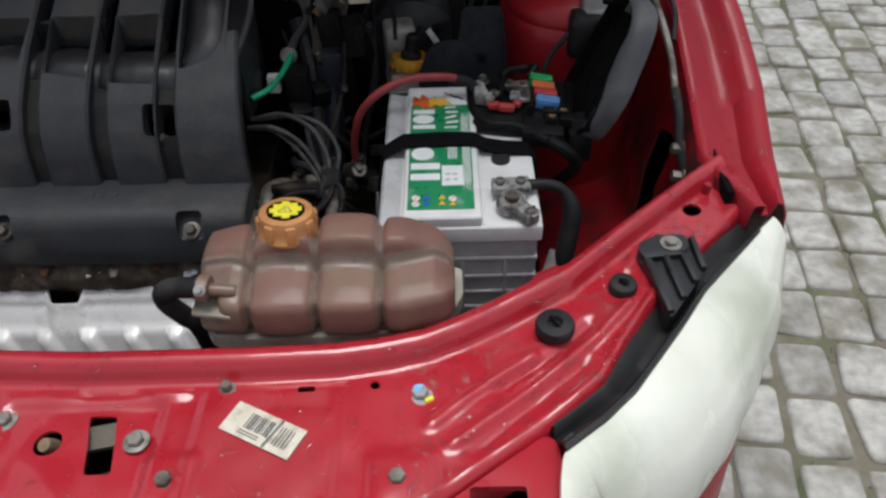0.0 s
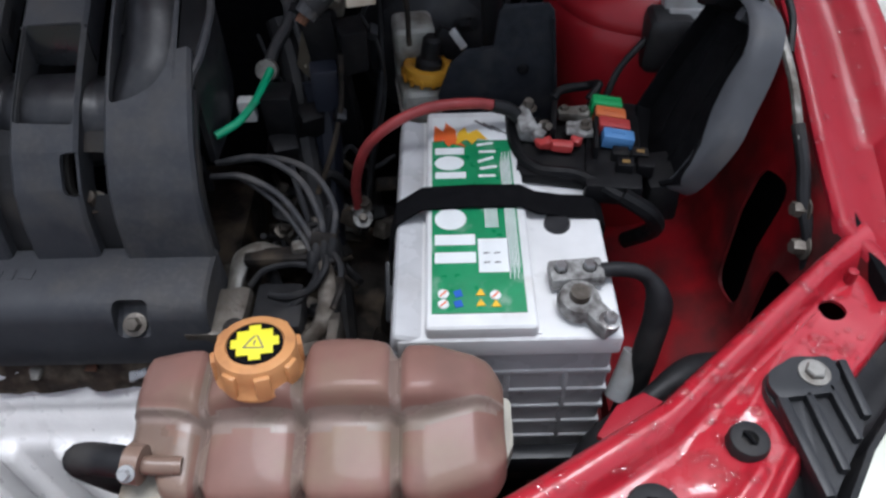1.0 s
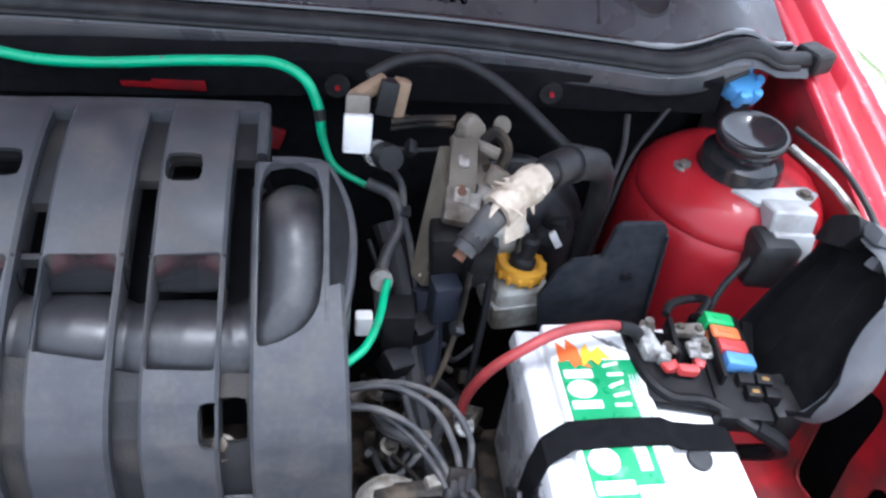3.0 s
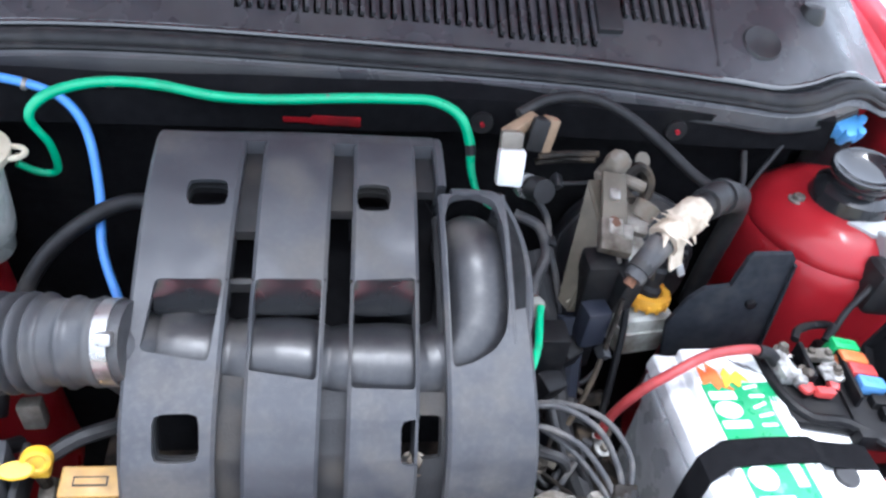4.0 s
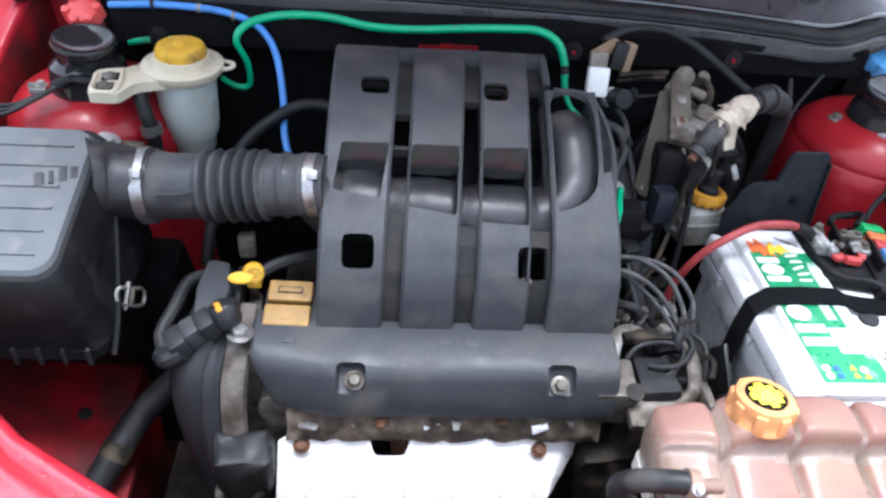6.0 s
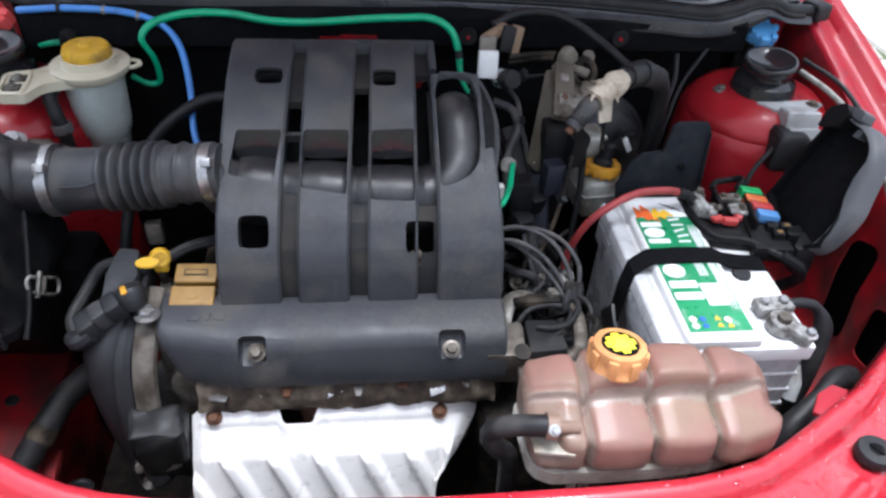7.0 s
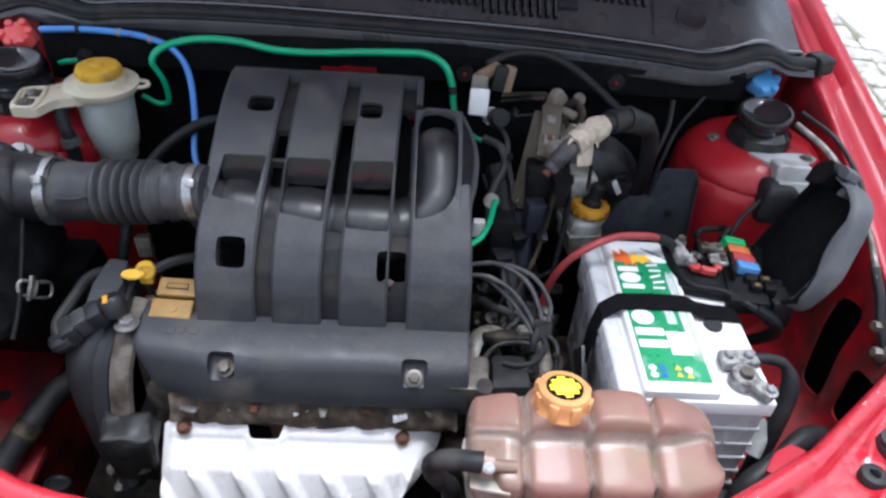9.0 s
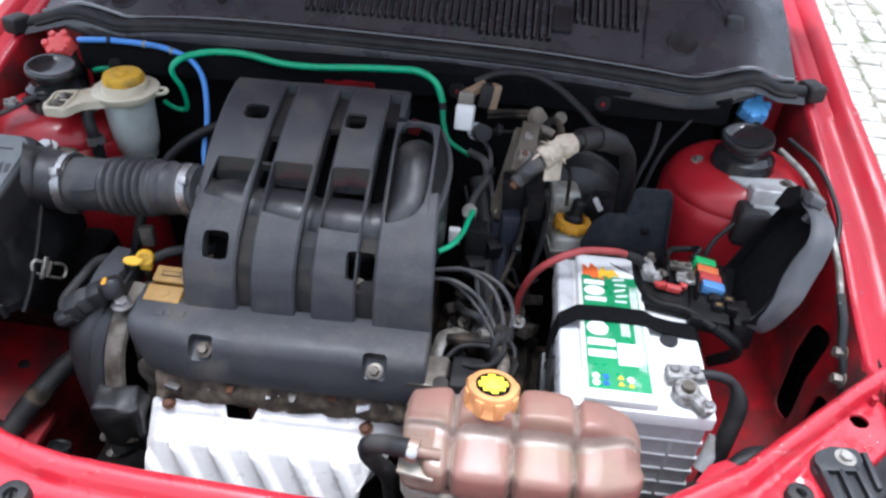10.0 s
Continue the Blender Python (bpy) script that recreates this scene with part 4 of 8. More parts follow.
def ribbon(y_from, y_to, left, right, top, bottom, edge=0.003):
    """A slab that follows the cover's curved top, between two side lines given as (x at the back, x at the front)."""
    pts = []
    for (ya, za), (yb, zb) in zip(PROFILE, PROFILE[1:]):
        for k in range(3):
            pts.append((ya + (yb - ya) * k / 3, za + (zb - za) * k / 3))
    pts.append(PROFILE[-1])
    pts = [p for p in pts if y_to <= p[0] <= y_from]
    rings = []
    for i, (y, z) in enumerate(pts):
        a, b = pts[max(i - 1, 0)], pts[min(i + 1, len(pts) - 1)]
        d = Vector((0, b[0] - a[0], b[1] - a[1])).normalized()
        up = Vector((0, -d.z, d.y)) * -1
        if up.z < 0 and abs(up.z) > abs(up.y):
            up = -up
        if up.y > 0.3 and i > 3:
            up = -up
        f = (0.803 - y) / (0.803 - 0.538)
        xl, xr = left[0] + (left[1] - left[0]) * f, right[0] + (right[1] - right[0]) * f
        c = Vector((0, y, z))
        rings.append([c + Vector((x, 0, 0)) + up * h for x, h in ((xl, bottom), (xl, top - edge), (xl + edge, top), (xr - edge, top), (xr, top - edge), (xr, bottom))])
    return loft(rings)


def skin(y):
    """Height of the cover's top surface at y."""
    return lerp(sorted(PROFILE[1:]), y)[0]


def engine_cover():
    t = thing("engine_cover", "dusty grey-black ribbed plastic engine cover and intake", "engine cover", (-0.06, 0.62, 0.70))
    low = part("base", ribbon(0.804, 0.538, (-0.206, -0.214), (0.026, 0.030), -0.013, -0.021), GROOVE, t, "dusty recessed grooves of the cover, toned darker for shade")
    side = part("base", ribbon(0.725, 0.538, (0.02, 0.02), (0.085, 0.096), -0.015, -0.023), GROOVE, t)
    windows = ([(-0.199, 0.666), (-0.149, 0.666), (-0.1575, 0.6115), (-0.2065, 0.6190)], [(-0.1245, 0.666), (-0.0735, 0.666), (-0.0775, 0.5985), (-0.1295, 0.6060)], [(-0.0485, 0.665), (0.0005, 0.667), (-0.0015, 0.5920), (-0.0515, 0.5940)])
    small = ([((-0.1655, 0.734, 0.940), (0.032, 0.025, 0.06), 0.008, (22, 0, 0)), ((-0.1785, 0.570, 0.837), (0.033, 0.036, 0.06), 0.008, (50, 0, 0))], [],
             [((-0.031, 0.732, 0.939), (0.028, 0.026, 0.06), 0.008, (22, 0, 0)), ((0.004, 0.564, 0.830), (0.034, 0.036, 0.06), 0.007, (52, 0, 0))])
    gaps = [(-0.1330, 0.694, 0.036), (-0.0570, 0.700, 0.062), (0.0150, 0.706, 0.090)]
    carve(low, [prism([(-0.212, 0.672), (0.034, 0.672), (0.034, 0.598), (-0.060, 0.600), (-0.212, 0.620)], 0.80, 1.0)] + [box((x, y, 0.90), (0.024, w, 0.14), 0.0) for x, y, w in gaps] + [box(*h) for hs in small for h in hs])
    bend = rounded([(0.0280, 0.603), (0.046, 0.607), (0.063, 0.615), (0.0735, 0.628), (0.0770, 0.650), (0.0775, 0.705), (0.0720, 0.729), (0.0520, 0.737), (0.0330, 0.733), (0.0275, 0.715)], 0.006, 3)
    strips = ((0, (-0.212, -0.220), (-0.1370, -0.1525)), (1, (-0.1220, -0.1335), (-0.0625, -0.0765)), (2, (-0.0455, -0.0560), (0.0075, 0.0005)))
    for k, left, right in strips:
        strip = part("strip", ribbon(0.81, 0.538, left, right, 0.0, -0.005), BLACK, t)
        carve(strip, [prism(rounded(windows[k], 0.004), 0.80, 1.0)] + [box(*h) for h in small[k]])
        for edge in (((left[0] + 0.0004, left[1] + 0.0004), (left[0] + 0.0030, left[1] + 0.0030)), ((right[0] - 0.0030, right[1] - 0.0030), (right[0] - 0.0004, right[1] - 0.0004))):
            part("side_wall", ribbon(0.81, 0.538, *edge, -0.0035, -0.028, 0.0005), BLACK, strip)
        # the wall that drops from the window's rear edge, dished in the middle
        (x0, y0), (x1, _) = windows[k][0], windows[k][1]
        rings = []
        for i in range(13):
            f = i / 12
            x, dish = x0 - 0.003 + (x1 - x0 + 0.006) * f, 0.004 * math.sin(math.pi * f)
            rings.append([Vector((x, y0 + 0.001, skin(y0) - 0.001)), Vector((x, y0 - 0.001 + dish * 0.3, skin(y0) - 0.007)), Vector((x, y0 - 0.006 + dish * 0.5, skin(y0) - 0.022 - dish)), Vector((x, y0 - 0.006 + dish * 0.5, skin(y0) - 0.032 - dish))])
        # Near-black gloss here paints the shade under the window's rear edge.
        part("window_wall", loft(rings, wrap=False), WET, strip, thick=0.002, sharp=60)
        if k != 1:
            c, _, _, turn = small[k][0]
            # Added near-black floor that paints the shade inside the small hole.
            part("hole_floor", box((c[0], c[1], skin(c[1]) - 0.030), (0.040, 0.034, 0.004), 0.001, turn), FELT_SHADE, strip)
    # last strip: a thin inner rim, the hooded opening for the bend and the rib beyond it
    strip = part("strip", ribbon(0.742, 0.538, (0.0235, 0.0235), (0.084, 0.0985), 0.002, -0.005), BLACK, t)
    carve(strip, [prism(bend, 0.80, 1.0), prism([(0.0815, 0.642), (0.13, 0.652), (0.13, 0.76), (0.0815, 0.76)], 0.80, 1.0)])
    part("side_wall", ribbon(0.742, 0.538, (0.0240, 0.0240), (0.0265, 0.0265), -0.0030, -0.030, 0.0005), BLACK, strip)
    part("rib", ribbon(0.742, 0.612, (0.0775, 0.0775), (0.0815, 0.0815), 0.0025, -0.055, 0.0012), BLACK, strip)
    part("rim", ribbon(0.81, 0.738, (0.0240, 0.0235), (0.0325, 0.0300), 0.0, -0.030, 0.002), BLACK, t)
    part("rear_border", ribbon(0.81, 0.782, (-0.210, -0.210), (0.030, 0.030), -0.0006, -0.020), BLACK, t)
    carve(side, [prism([(x + (0.004 if x > 0.06 else -0.004), y) for x, y in bend], 0.80, 1.0)])
    # rounded ear outside the rib, closed by a rolled edge
    edge = [(0.0905, 0.628, 0.876), (0.0960, 0.648, 0.884), (0.0990, 0.672, 0.893), (0.0995, 0.695, 0.901), (0.0960, 0.716, 0.911), (0.0885, 0.732, 0.922), (0.0780, 0.742, 0.933)]
    rings = []
    for x, y, z in spline(edge, 4):
        top = skin(y) - 0.004
        rings.append([Vector((0.0800 + (x - 0.0800) * f, y, top + (z - top) * f ** 1.8 - 0.004 * math.sin(math.pi * f))) for f in (0, 0.2, 0.4, 0.6, 0.8, 1.0)])
    part("ear", loft(rings, wrap=False), BAREBLACK, t, "rounded shell beside the pipe bend", thick=0.003, sharp=70)
    part("duct_rim", tube([(0.0860, 0.600, 0.852), (0.0885, 0.615, 0.866), *edge, (0.062, 0.744, 0.936), (0.036, 0.742, 0.938)], 0.0042, 8, 6), BLACK, t)
    part("duct_wall", loft([[Vector((x + dx, y, z)) for dx, z in ((-0.003, z1), (0.002, z1), (0.000, z1 - 0.09), (-0.006, z1 - 0.09))] for x, y, z1 in edge]), SMOOTH, t)
    part("bolt", bolt((0.000, 0.568, 0.795), 0.007, 0.012, (20, 0, 0)), CASTING, t)
    # Dark sheet added under the cover so its openings read as shaded.
    part("under_liner", ribbon(0.80, 0.545, (-0.20, -0.205), (0.02, 0.09), -0.064, -0.070), FELT_SHADE, t)
    part("front_lip", tube([(-0.206, 0.806, 0.944), (-0.09, 0.808, 0.946), (0.026, 0.805, 0.947)], 0.006, 8, 4), BLACK, t)
    # the intake pipe swells in each window and narrows under each groove
    duct = [(-0.236, 0.634, 0.868, 0.027), (-0.222, 0.637, 0.858, 0.03), (-0.207, 0.646, 0.841, 0.0375), (-0.182, 0.645, 0.8395, 0.04), (-0.16, 0.643, 0.8385, 0.039), (-0.145, 0.642, 0.838, 0.034), (-0.13, 0.641, 0.837, 0.0375), (-0.105, 0.639, 0.8365, 0.04),
            (-0.082, 0.637, 0.8355, 0.039), (-0.068, 0.636, 0.835, 0.034), (-0.052, 0.635, 0.8345, 0.0375), (-0.025, 0.633, 0.833, 0.0405), (-0.004, 0.633, 0.833, 0.0395), (0.01, 0.634, 0.833, 0.036), (0.026, 0.638, 0.835, 0.037), (0.042, 0.641, 0.842, 0.037),
            (0.054, 0.656, 0.855, 0.0375), (0.057, 0.68, 0.873, 0.0355), (0.055, 0.702, 0.889, 0.0325), (0.053, 0.72, 0.893, 0.03), (0.051, 0.738, 0.876, 0.027)]
    table = [(k / (len(duct) - 1), p[3]) for k, p in enumerate(duct)]
    part("intake_duct", tube([p[:3] for p in duct], lambda f: lerp(table, f)[0], 28, 8), SMOOTH, t, "smooth black bent intake pipe", sharp=80)
    # front shelf over the cam box
    shelf = [(0.55, 0.70), (0.55, 0.757), (0.530, 0.758), (0.505, 0.7555), (0.494, 0.752), (0.487, 0.746), (0.483, 0.737), (0.478, 0.716), (0.474, 0.700), (0.475, 0.691), (0.482, 0.688)]
    rings = []
    for x, k in ((-0.284, 0.92), (-0.280, 0.985), (-0.272, 1.0), (-0.20, 1.0), (-0.10, 1.0), (0.0, 1.0), (0.088, 1.0), (0.096, 0.985), (0.099, 0.93)):
        lean = 0.014 * max(0, (-0.20 - x) / 0.08)
        rings.append([Vector((x + (0.03 * (0.75 - z) / 0.08 if x < -0.25 else 0), 0.51 + (y - 0.51) * k + lean, 0.71 + (z - 0.71) * k)) for y, z in shelf])
    e = part("front_shelf", loft(rings), BLACK, t, "rounded front of the cover", sharp=30)
    carve(e, [box((x, 0.478, 0.748), (0.030, 0.034, 0.046), 0.008, (35, 0, 0), 3) for x in (-0.182, 0.036)], 30)
    for x, z in ((-0.178, 0.735), (0.036, 0.730)):
        part("bolt", bolt((x, 0.487, z), 0.0065, 0.009, (35, 0, 0)), CASTING, e)
    for x, w in ((-0.246, 0.012), (-0.232, 0.006), (-0.219, 0.012), (-0.084, 0.011), (-0.070, 0.006), (-0.057, 0.012)):
        part("embossed_mark", box((x, 0.522, 0.7576), (w, 0.010, 0.0012), 0.0004, (8, 0, -8)), BLACK, e)
    return t


def engine_block():
    t = thing("engine", "grimy car engine with cast metal parts", "engine", (-0.1, 0.6, 0.29))
    part("block", bumpy(box((-0.09, 0.63, 0.49), (0.37, 0.24, 0.40), 0.02), 14, 0.006), GRIME, t)
    bm = box((-0.09, 0.545, 0.655), (0.38, 0.10, 0.07), 0.01)
    bmesh.ops.subdivide_edges(bm, edges=bm.edges[:], cuts=3, use_grid_fill=True)
    part("cylinder_head", bumpy(bm, 40, 0.006), CASTING, t, "dirty cast cylinder head")
    for k in range(4):
        x = -0.215 + 0.085 * k
        part("exhaust_port", bumpy(tube([(x, 0.53, 0.655), (x, 0.506, 0.648), (x + 0.01, 0.500, 0.62), (x + 0.012, 0.50, 0.56)], 0.018, 10, 5), 50, 0.003), RUST, t)
        part("stud", bolt((x + 0.035, 0.496, 0.654), 0.006, 0.012, (80, 0, 0)), STEEL, t)
    strip = []
    for k in range(47):
        x = -0.248 + 0.338 * k / 46
        lift = 0.004 * noise.noise(Vector((x * 42, 3.1, 0.0)))
        strip.append([Vector((x, 0.500, 0.688 + lift)), Vector((x, 0.487 + lift, 0.682 + lift)), Vector((x, 0.478, 0.668 - lift)), Vector((x, 0.476 + lift, 0.652)), Vector((x, 0.486, 0.640))])
    part("gasket_edge", bumpy(loft(strip, wrap=False), 70, 0.004), GASKET, t, "rust-brown edge of the exhaust gasket", thick=0.003, sharp=50)
    for k, x in enumerate((-0.226, -0.181, -0.150, -0.096, -0.068, -0.020, 0.024, 0.058)):
        part("gasket_tab", bumpy(box((x, 0.478 + 0.004 * (k % 2), 0.672 + 0.003 * (k % 3)), (0.010 + 0.010 * (k % 3 == 0), 0.010, 0.004), 0.0015, (28, 6 * (k % 3) - 6, 9 * (k % 4) - 12)), 90, 0.005), STEEL if k % 3 == 0 else STEELDIRT if k % 3 == 1 else RUST, t)
    part("head_bracket", bumpy(box((0.100, 0.505, 0.70), (0.05, 0.05, 0.05), 0.006), 30, 0.005), CASTING, t)
    part("bracket_eye", lathe([(0.005, 0.005), (0.010, 0.005), (0.010, 0), (0.005, 0)], (0.118, 0.486, 0.720), (20, 0, 0), 16), GRIME, t)
    # belt end
    part("head_end", bumpy(box((-0.288, 0.560, 0.70), (0.016, 0.09, 0.09), 0.007, (0, 0, 6)), 30, 0.004), CASTING, t)
    part("belt_cover", tube([(-0.330, 0.59, 0.750), (-0.338, 0.545, 0.742), (-0.348, 0.512, 0.715), (-0.344, 0.494, 0.665), (-0.330, 0.480, 0.60), (-0.312, 0.465, 0.54)], 0.022, 14, 8, 0.7), TRIM, t, "curved grey-black plastic belt cover")
    part("belt_cover", tube([(-0.318, 0.60, 0.755), (-0.322, 0.54, 0.738), (-0.328, 0.50, 0.70), (-0.322, 0.47, 0.64), (-0.300, 0.445, 0.57)], 0.013, 10, 8), TRIM, t)
    part("cover_plate", tube([(-0.298, 0.575, 0.750), (-0.300, 0.53, 0.738), (-0.304, 0.495, 0.70), (-0.300, 0.468, 0.645), (-0.285, 0.448, 0.59)], 0.014, 10, 8, 0.6), CASTING, t)
    part("tower", prism([(-0.344, 0.622), (-0.319, 0.618), (-0.312, 0.575), (-0.315, 0.545), (-0.342, 0.530), (-0.348, 0.575)], 0.70, 0.778, 0.006), BLACK, t, "flat grey top of the belt cover")
    part("tower_rib", box((-0.306, 0.585, 0.755), (0.006, 0.07, 0.03), 0.002, (0, 0, 3)), TRIM, t)
    plug = part("sensor", lathe([(0.0005, 0.016), (0.012, 0.016), (0.015, 0.012), (0.016, -0.004), (0.013, -0.010)], (-0.311, 0.538, 0.772), (-20, -12, 0), 18), TRIM, t)
    part("clip", box((-0.317, 0.535, 0.788), (0.006, 0.020, 0.003), 0.001, (-20, -10, 28)), AMBERPL, plug, "orange locking clip")
    for k, (x, y, z, s) in enumerate(((-0.329, 0.530, 0.768, 0.024), (-0.343, 0.524, 0.762, 0.022), (-0.357, 0.518, 0.753, 0.026))):
        part("plug_block", box((x, y, z), (s * 0.75, s * 1.15, 0.024), 0.004, (0, -20, 28)), TRIM if k != 1 else GREYHOSE, t)
    part("wire_boot", tube([(-0.352, 0.510, 0.750), (-0.366, 0.507, 0.742), (-0.374, 0.515, 0.738)], 0.011, 10), TRIM, t)
    part("bolt", bolt((-0.296, 0.527, 0.758), 0.009, 0.010), STEEL, t)
    part("sensor_cable", tube([(-0.372, 0.516, 0.742), (-0.378, 0.535, 0.750), (-0.368, 0.563, 0.762), (-0.361, 0.595, 0.766), (-0.345, 0.612, 0.762), (-0.325, 0.640, 0.74)], 0.007, 10), RUBBER, t)
    mount = box((-0.292, 0.462, 0.615), (0.056, 0.046, 0.105), 0.010, (12, 0, 8), 3)
    bmesh.ops.subdivide_edges(mount, edges=mount.edges[:], cuts=3, use_grid_fill=True)
    part("accessory_mount", bumpy(mount, 48, 0.008), RUBBER, t)
    for x, y, z in ((-0.318, 0.452, 0.590), (-0.312, 0.446, 0.566), (-0.300, 0.445, 0.655)):
        part("mount_bolt", bolt((x, y, z), 0.006, 0.012, (60, -20, 0)), STEELDIRT, t)
    part("lower_pipe", tube([(-0.345, 0.392, 0.545), (-0.30, 0.395, 0.558), (-0.23, 0.395, 0.552)], 0.016, 12), CASTING, t)
    part("lifting_eye", bumpy(box((-0.302, 0.633, 0.79), (0.018, 0.012, 0.03), 0.003), 60, 0.002), CASTING, t)
    cap = part("oil_cap", box((-0.252, 0.554, 0.756), (0.049, 0.0255, 0.014), 0.003, (18, 0, -2), 3), OILCAP, t, "stained yellow square oil filler cap")
    part("cap_half", box((-0.250, 0.5815, 0.7655), (0.047, 0.0250, 0.014), 0.003, (18, 0, -2), 3), OILCAP, cap)
    part("writing_bar", box((-0.250, 0.5790, 0.7730), (0.026, 0.0075, 0.0008), 0.0, (18, 0, -2)), GRIME, cap)
    part("writing_plate", box((-0.250, 0.5790, 0.7732), (0.0235, 0.0050, 0.0010), 0.0, (18, 0, -2)), OILCAP, cap)
    part("mark_ring", lathe([(0.0065, 0.0012), (0.0080, 0.0012), (0.0080, 0), (0.0065, 0)], (-0.252, 0.554, 0.7630), (18, 0, 0), 16), OILCAP, cap)
    part("filler_base", box((-0.248, 0.567, 0.745), (0.062, 0.066, 0.014), 0.004, (18, 0, -2)), TRIM, t)
    dip = part("dipstick", join(lathe([(0.0005, 0.003), (0.006, 0.003), (0.0075, 0.0045), (0.0105, 0.004), (0.0118, 0.001), (0.0118, -0.003), (0.0005, -0.004)], (-0.290, 0.592, 0.784), (68, 0, 12), 22), box((-0.290, 0.592, 0.772), (0.016, 0.010, 0.012), 0.003)), YELLOW, t, "yellow dipstick handle")
    flat = lathe([(0.0005, 0.0018), (0.011, 0.0018), (0.0125, 0.0), (0.011, -0.0018), (0.0005, -0.0018)], seg=22)
    flat.transform(Matrix.Translation((-0.302, 0.583, 0.785)) @ Matrix.Rotation(radians(14), 4, "X") @ Matrix.Diagonal((1.1, 0.62, 1, 1)))
    part("tab", flat, YELLOW, dip)
    part("tube", tube([(-0.292, 0.592, 0.77), (-0.290, 0.598, 0.72), (-0.285, 0.60, 0.64)], 0.005, 8), GRIME, dip)
    part("breather_pipe", tube([(-0.285, 0.603, 0.775), (-0.26, 0.615, 0.782), (-0.22, 0.63, 0.78), (-0.19, 0.64, 0.77)], 0.007, 8), RUBBER, t)
    return t


def heat_shield():
    t = thing("heat_shield", "bright silver pressed aluminium exhaust heat shield", "heat shield", (-0.1, 0.44, 0.50))
    rings = []
    n = 180
    for i in range(n + 1):
        x = -0.266 + 0.334 * i / n
        notch = 1 / (1 + math.exp((abs(x + 0.145) - 0.0205) / 0.0016))
        end = max(0.0, (x - 0.0) / 0.068)
        tip = max(0.0, 1 - (x + 0.266) / 0.012)
        ring = []
        for k in range(41):
            f = k / 40
            y, z = lerp([(0, 0.486, 0.646), (0.06, 0.482, 0.648), (0.30, 0.459, 0.624), (0.42, 0.444, 0.606), (0.55, 0.434, 0.580), (1.0, 0.402, 0.48)], f)
            if f < 0.3:
                y -= notch * 0.020 * (1 - f / 0.3)
                z -= notch * 0.016 * (1 - f / 0.3)
            rib = 1 / (1 + math.exp((abs((x + 0.25 - 0.10 * (f - 0.45)) % 0.053 - 0.0265) - 0.0085) / 0.0009))
            dent = 1 / (1 + math.exp((abs(f - 0.30) - 0.10) / 0.008)) * (1 - notch) * (1 - tip)
            y += 0.003 * dent
            z -= 0.002 * dent
            if f > 0.40:
                out = 0.0085 * rib * min(1, (f - 0.40) / 0.05)
                y -= out
                z += out * 0.3
            z -= 0.003 * end * end + 0.020 * max(0.0, (x - 0.046) / 0.022) ** 2.5 + 0.012 * tip
            y += 0.012 * end
            ring.append(Vector((x + 0.006 - 0.15 * end * end * f * f, y, z)))
        rings.append(ring)
    part("sheet", loft(rings, wrap=False), SHIELD, t, thick=0.0015, sharp=60)
    for x, z in ((-0.234, 0.643), (0.026, 0.637)):
        part("bolt", bolt((x, 0.474, z), 0.006, 0.006, (35, 0, 0)), RUST, t)
    return t


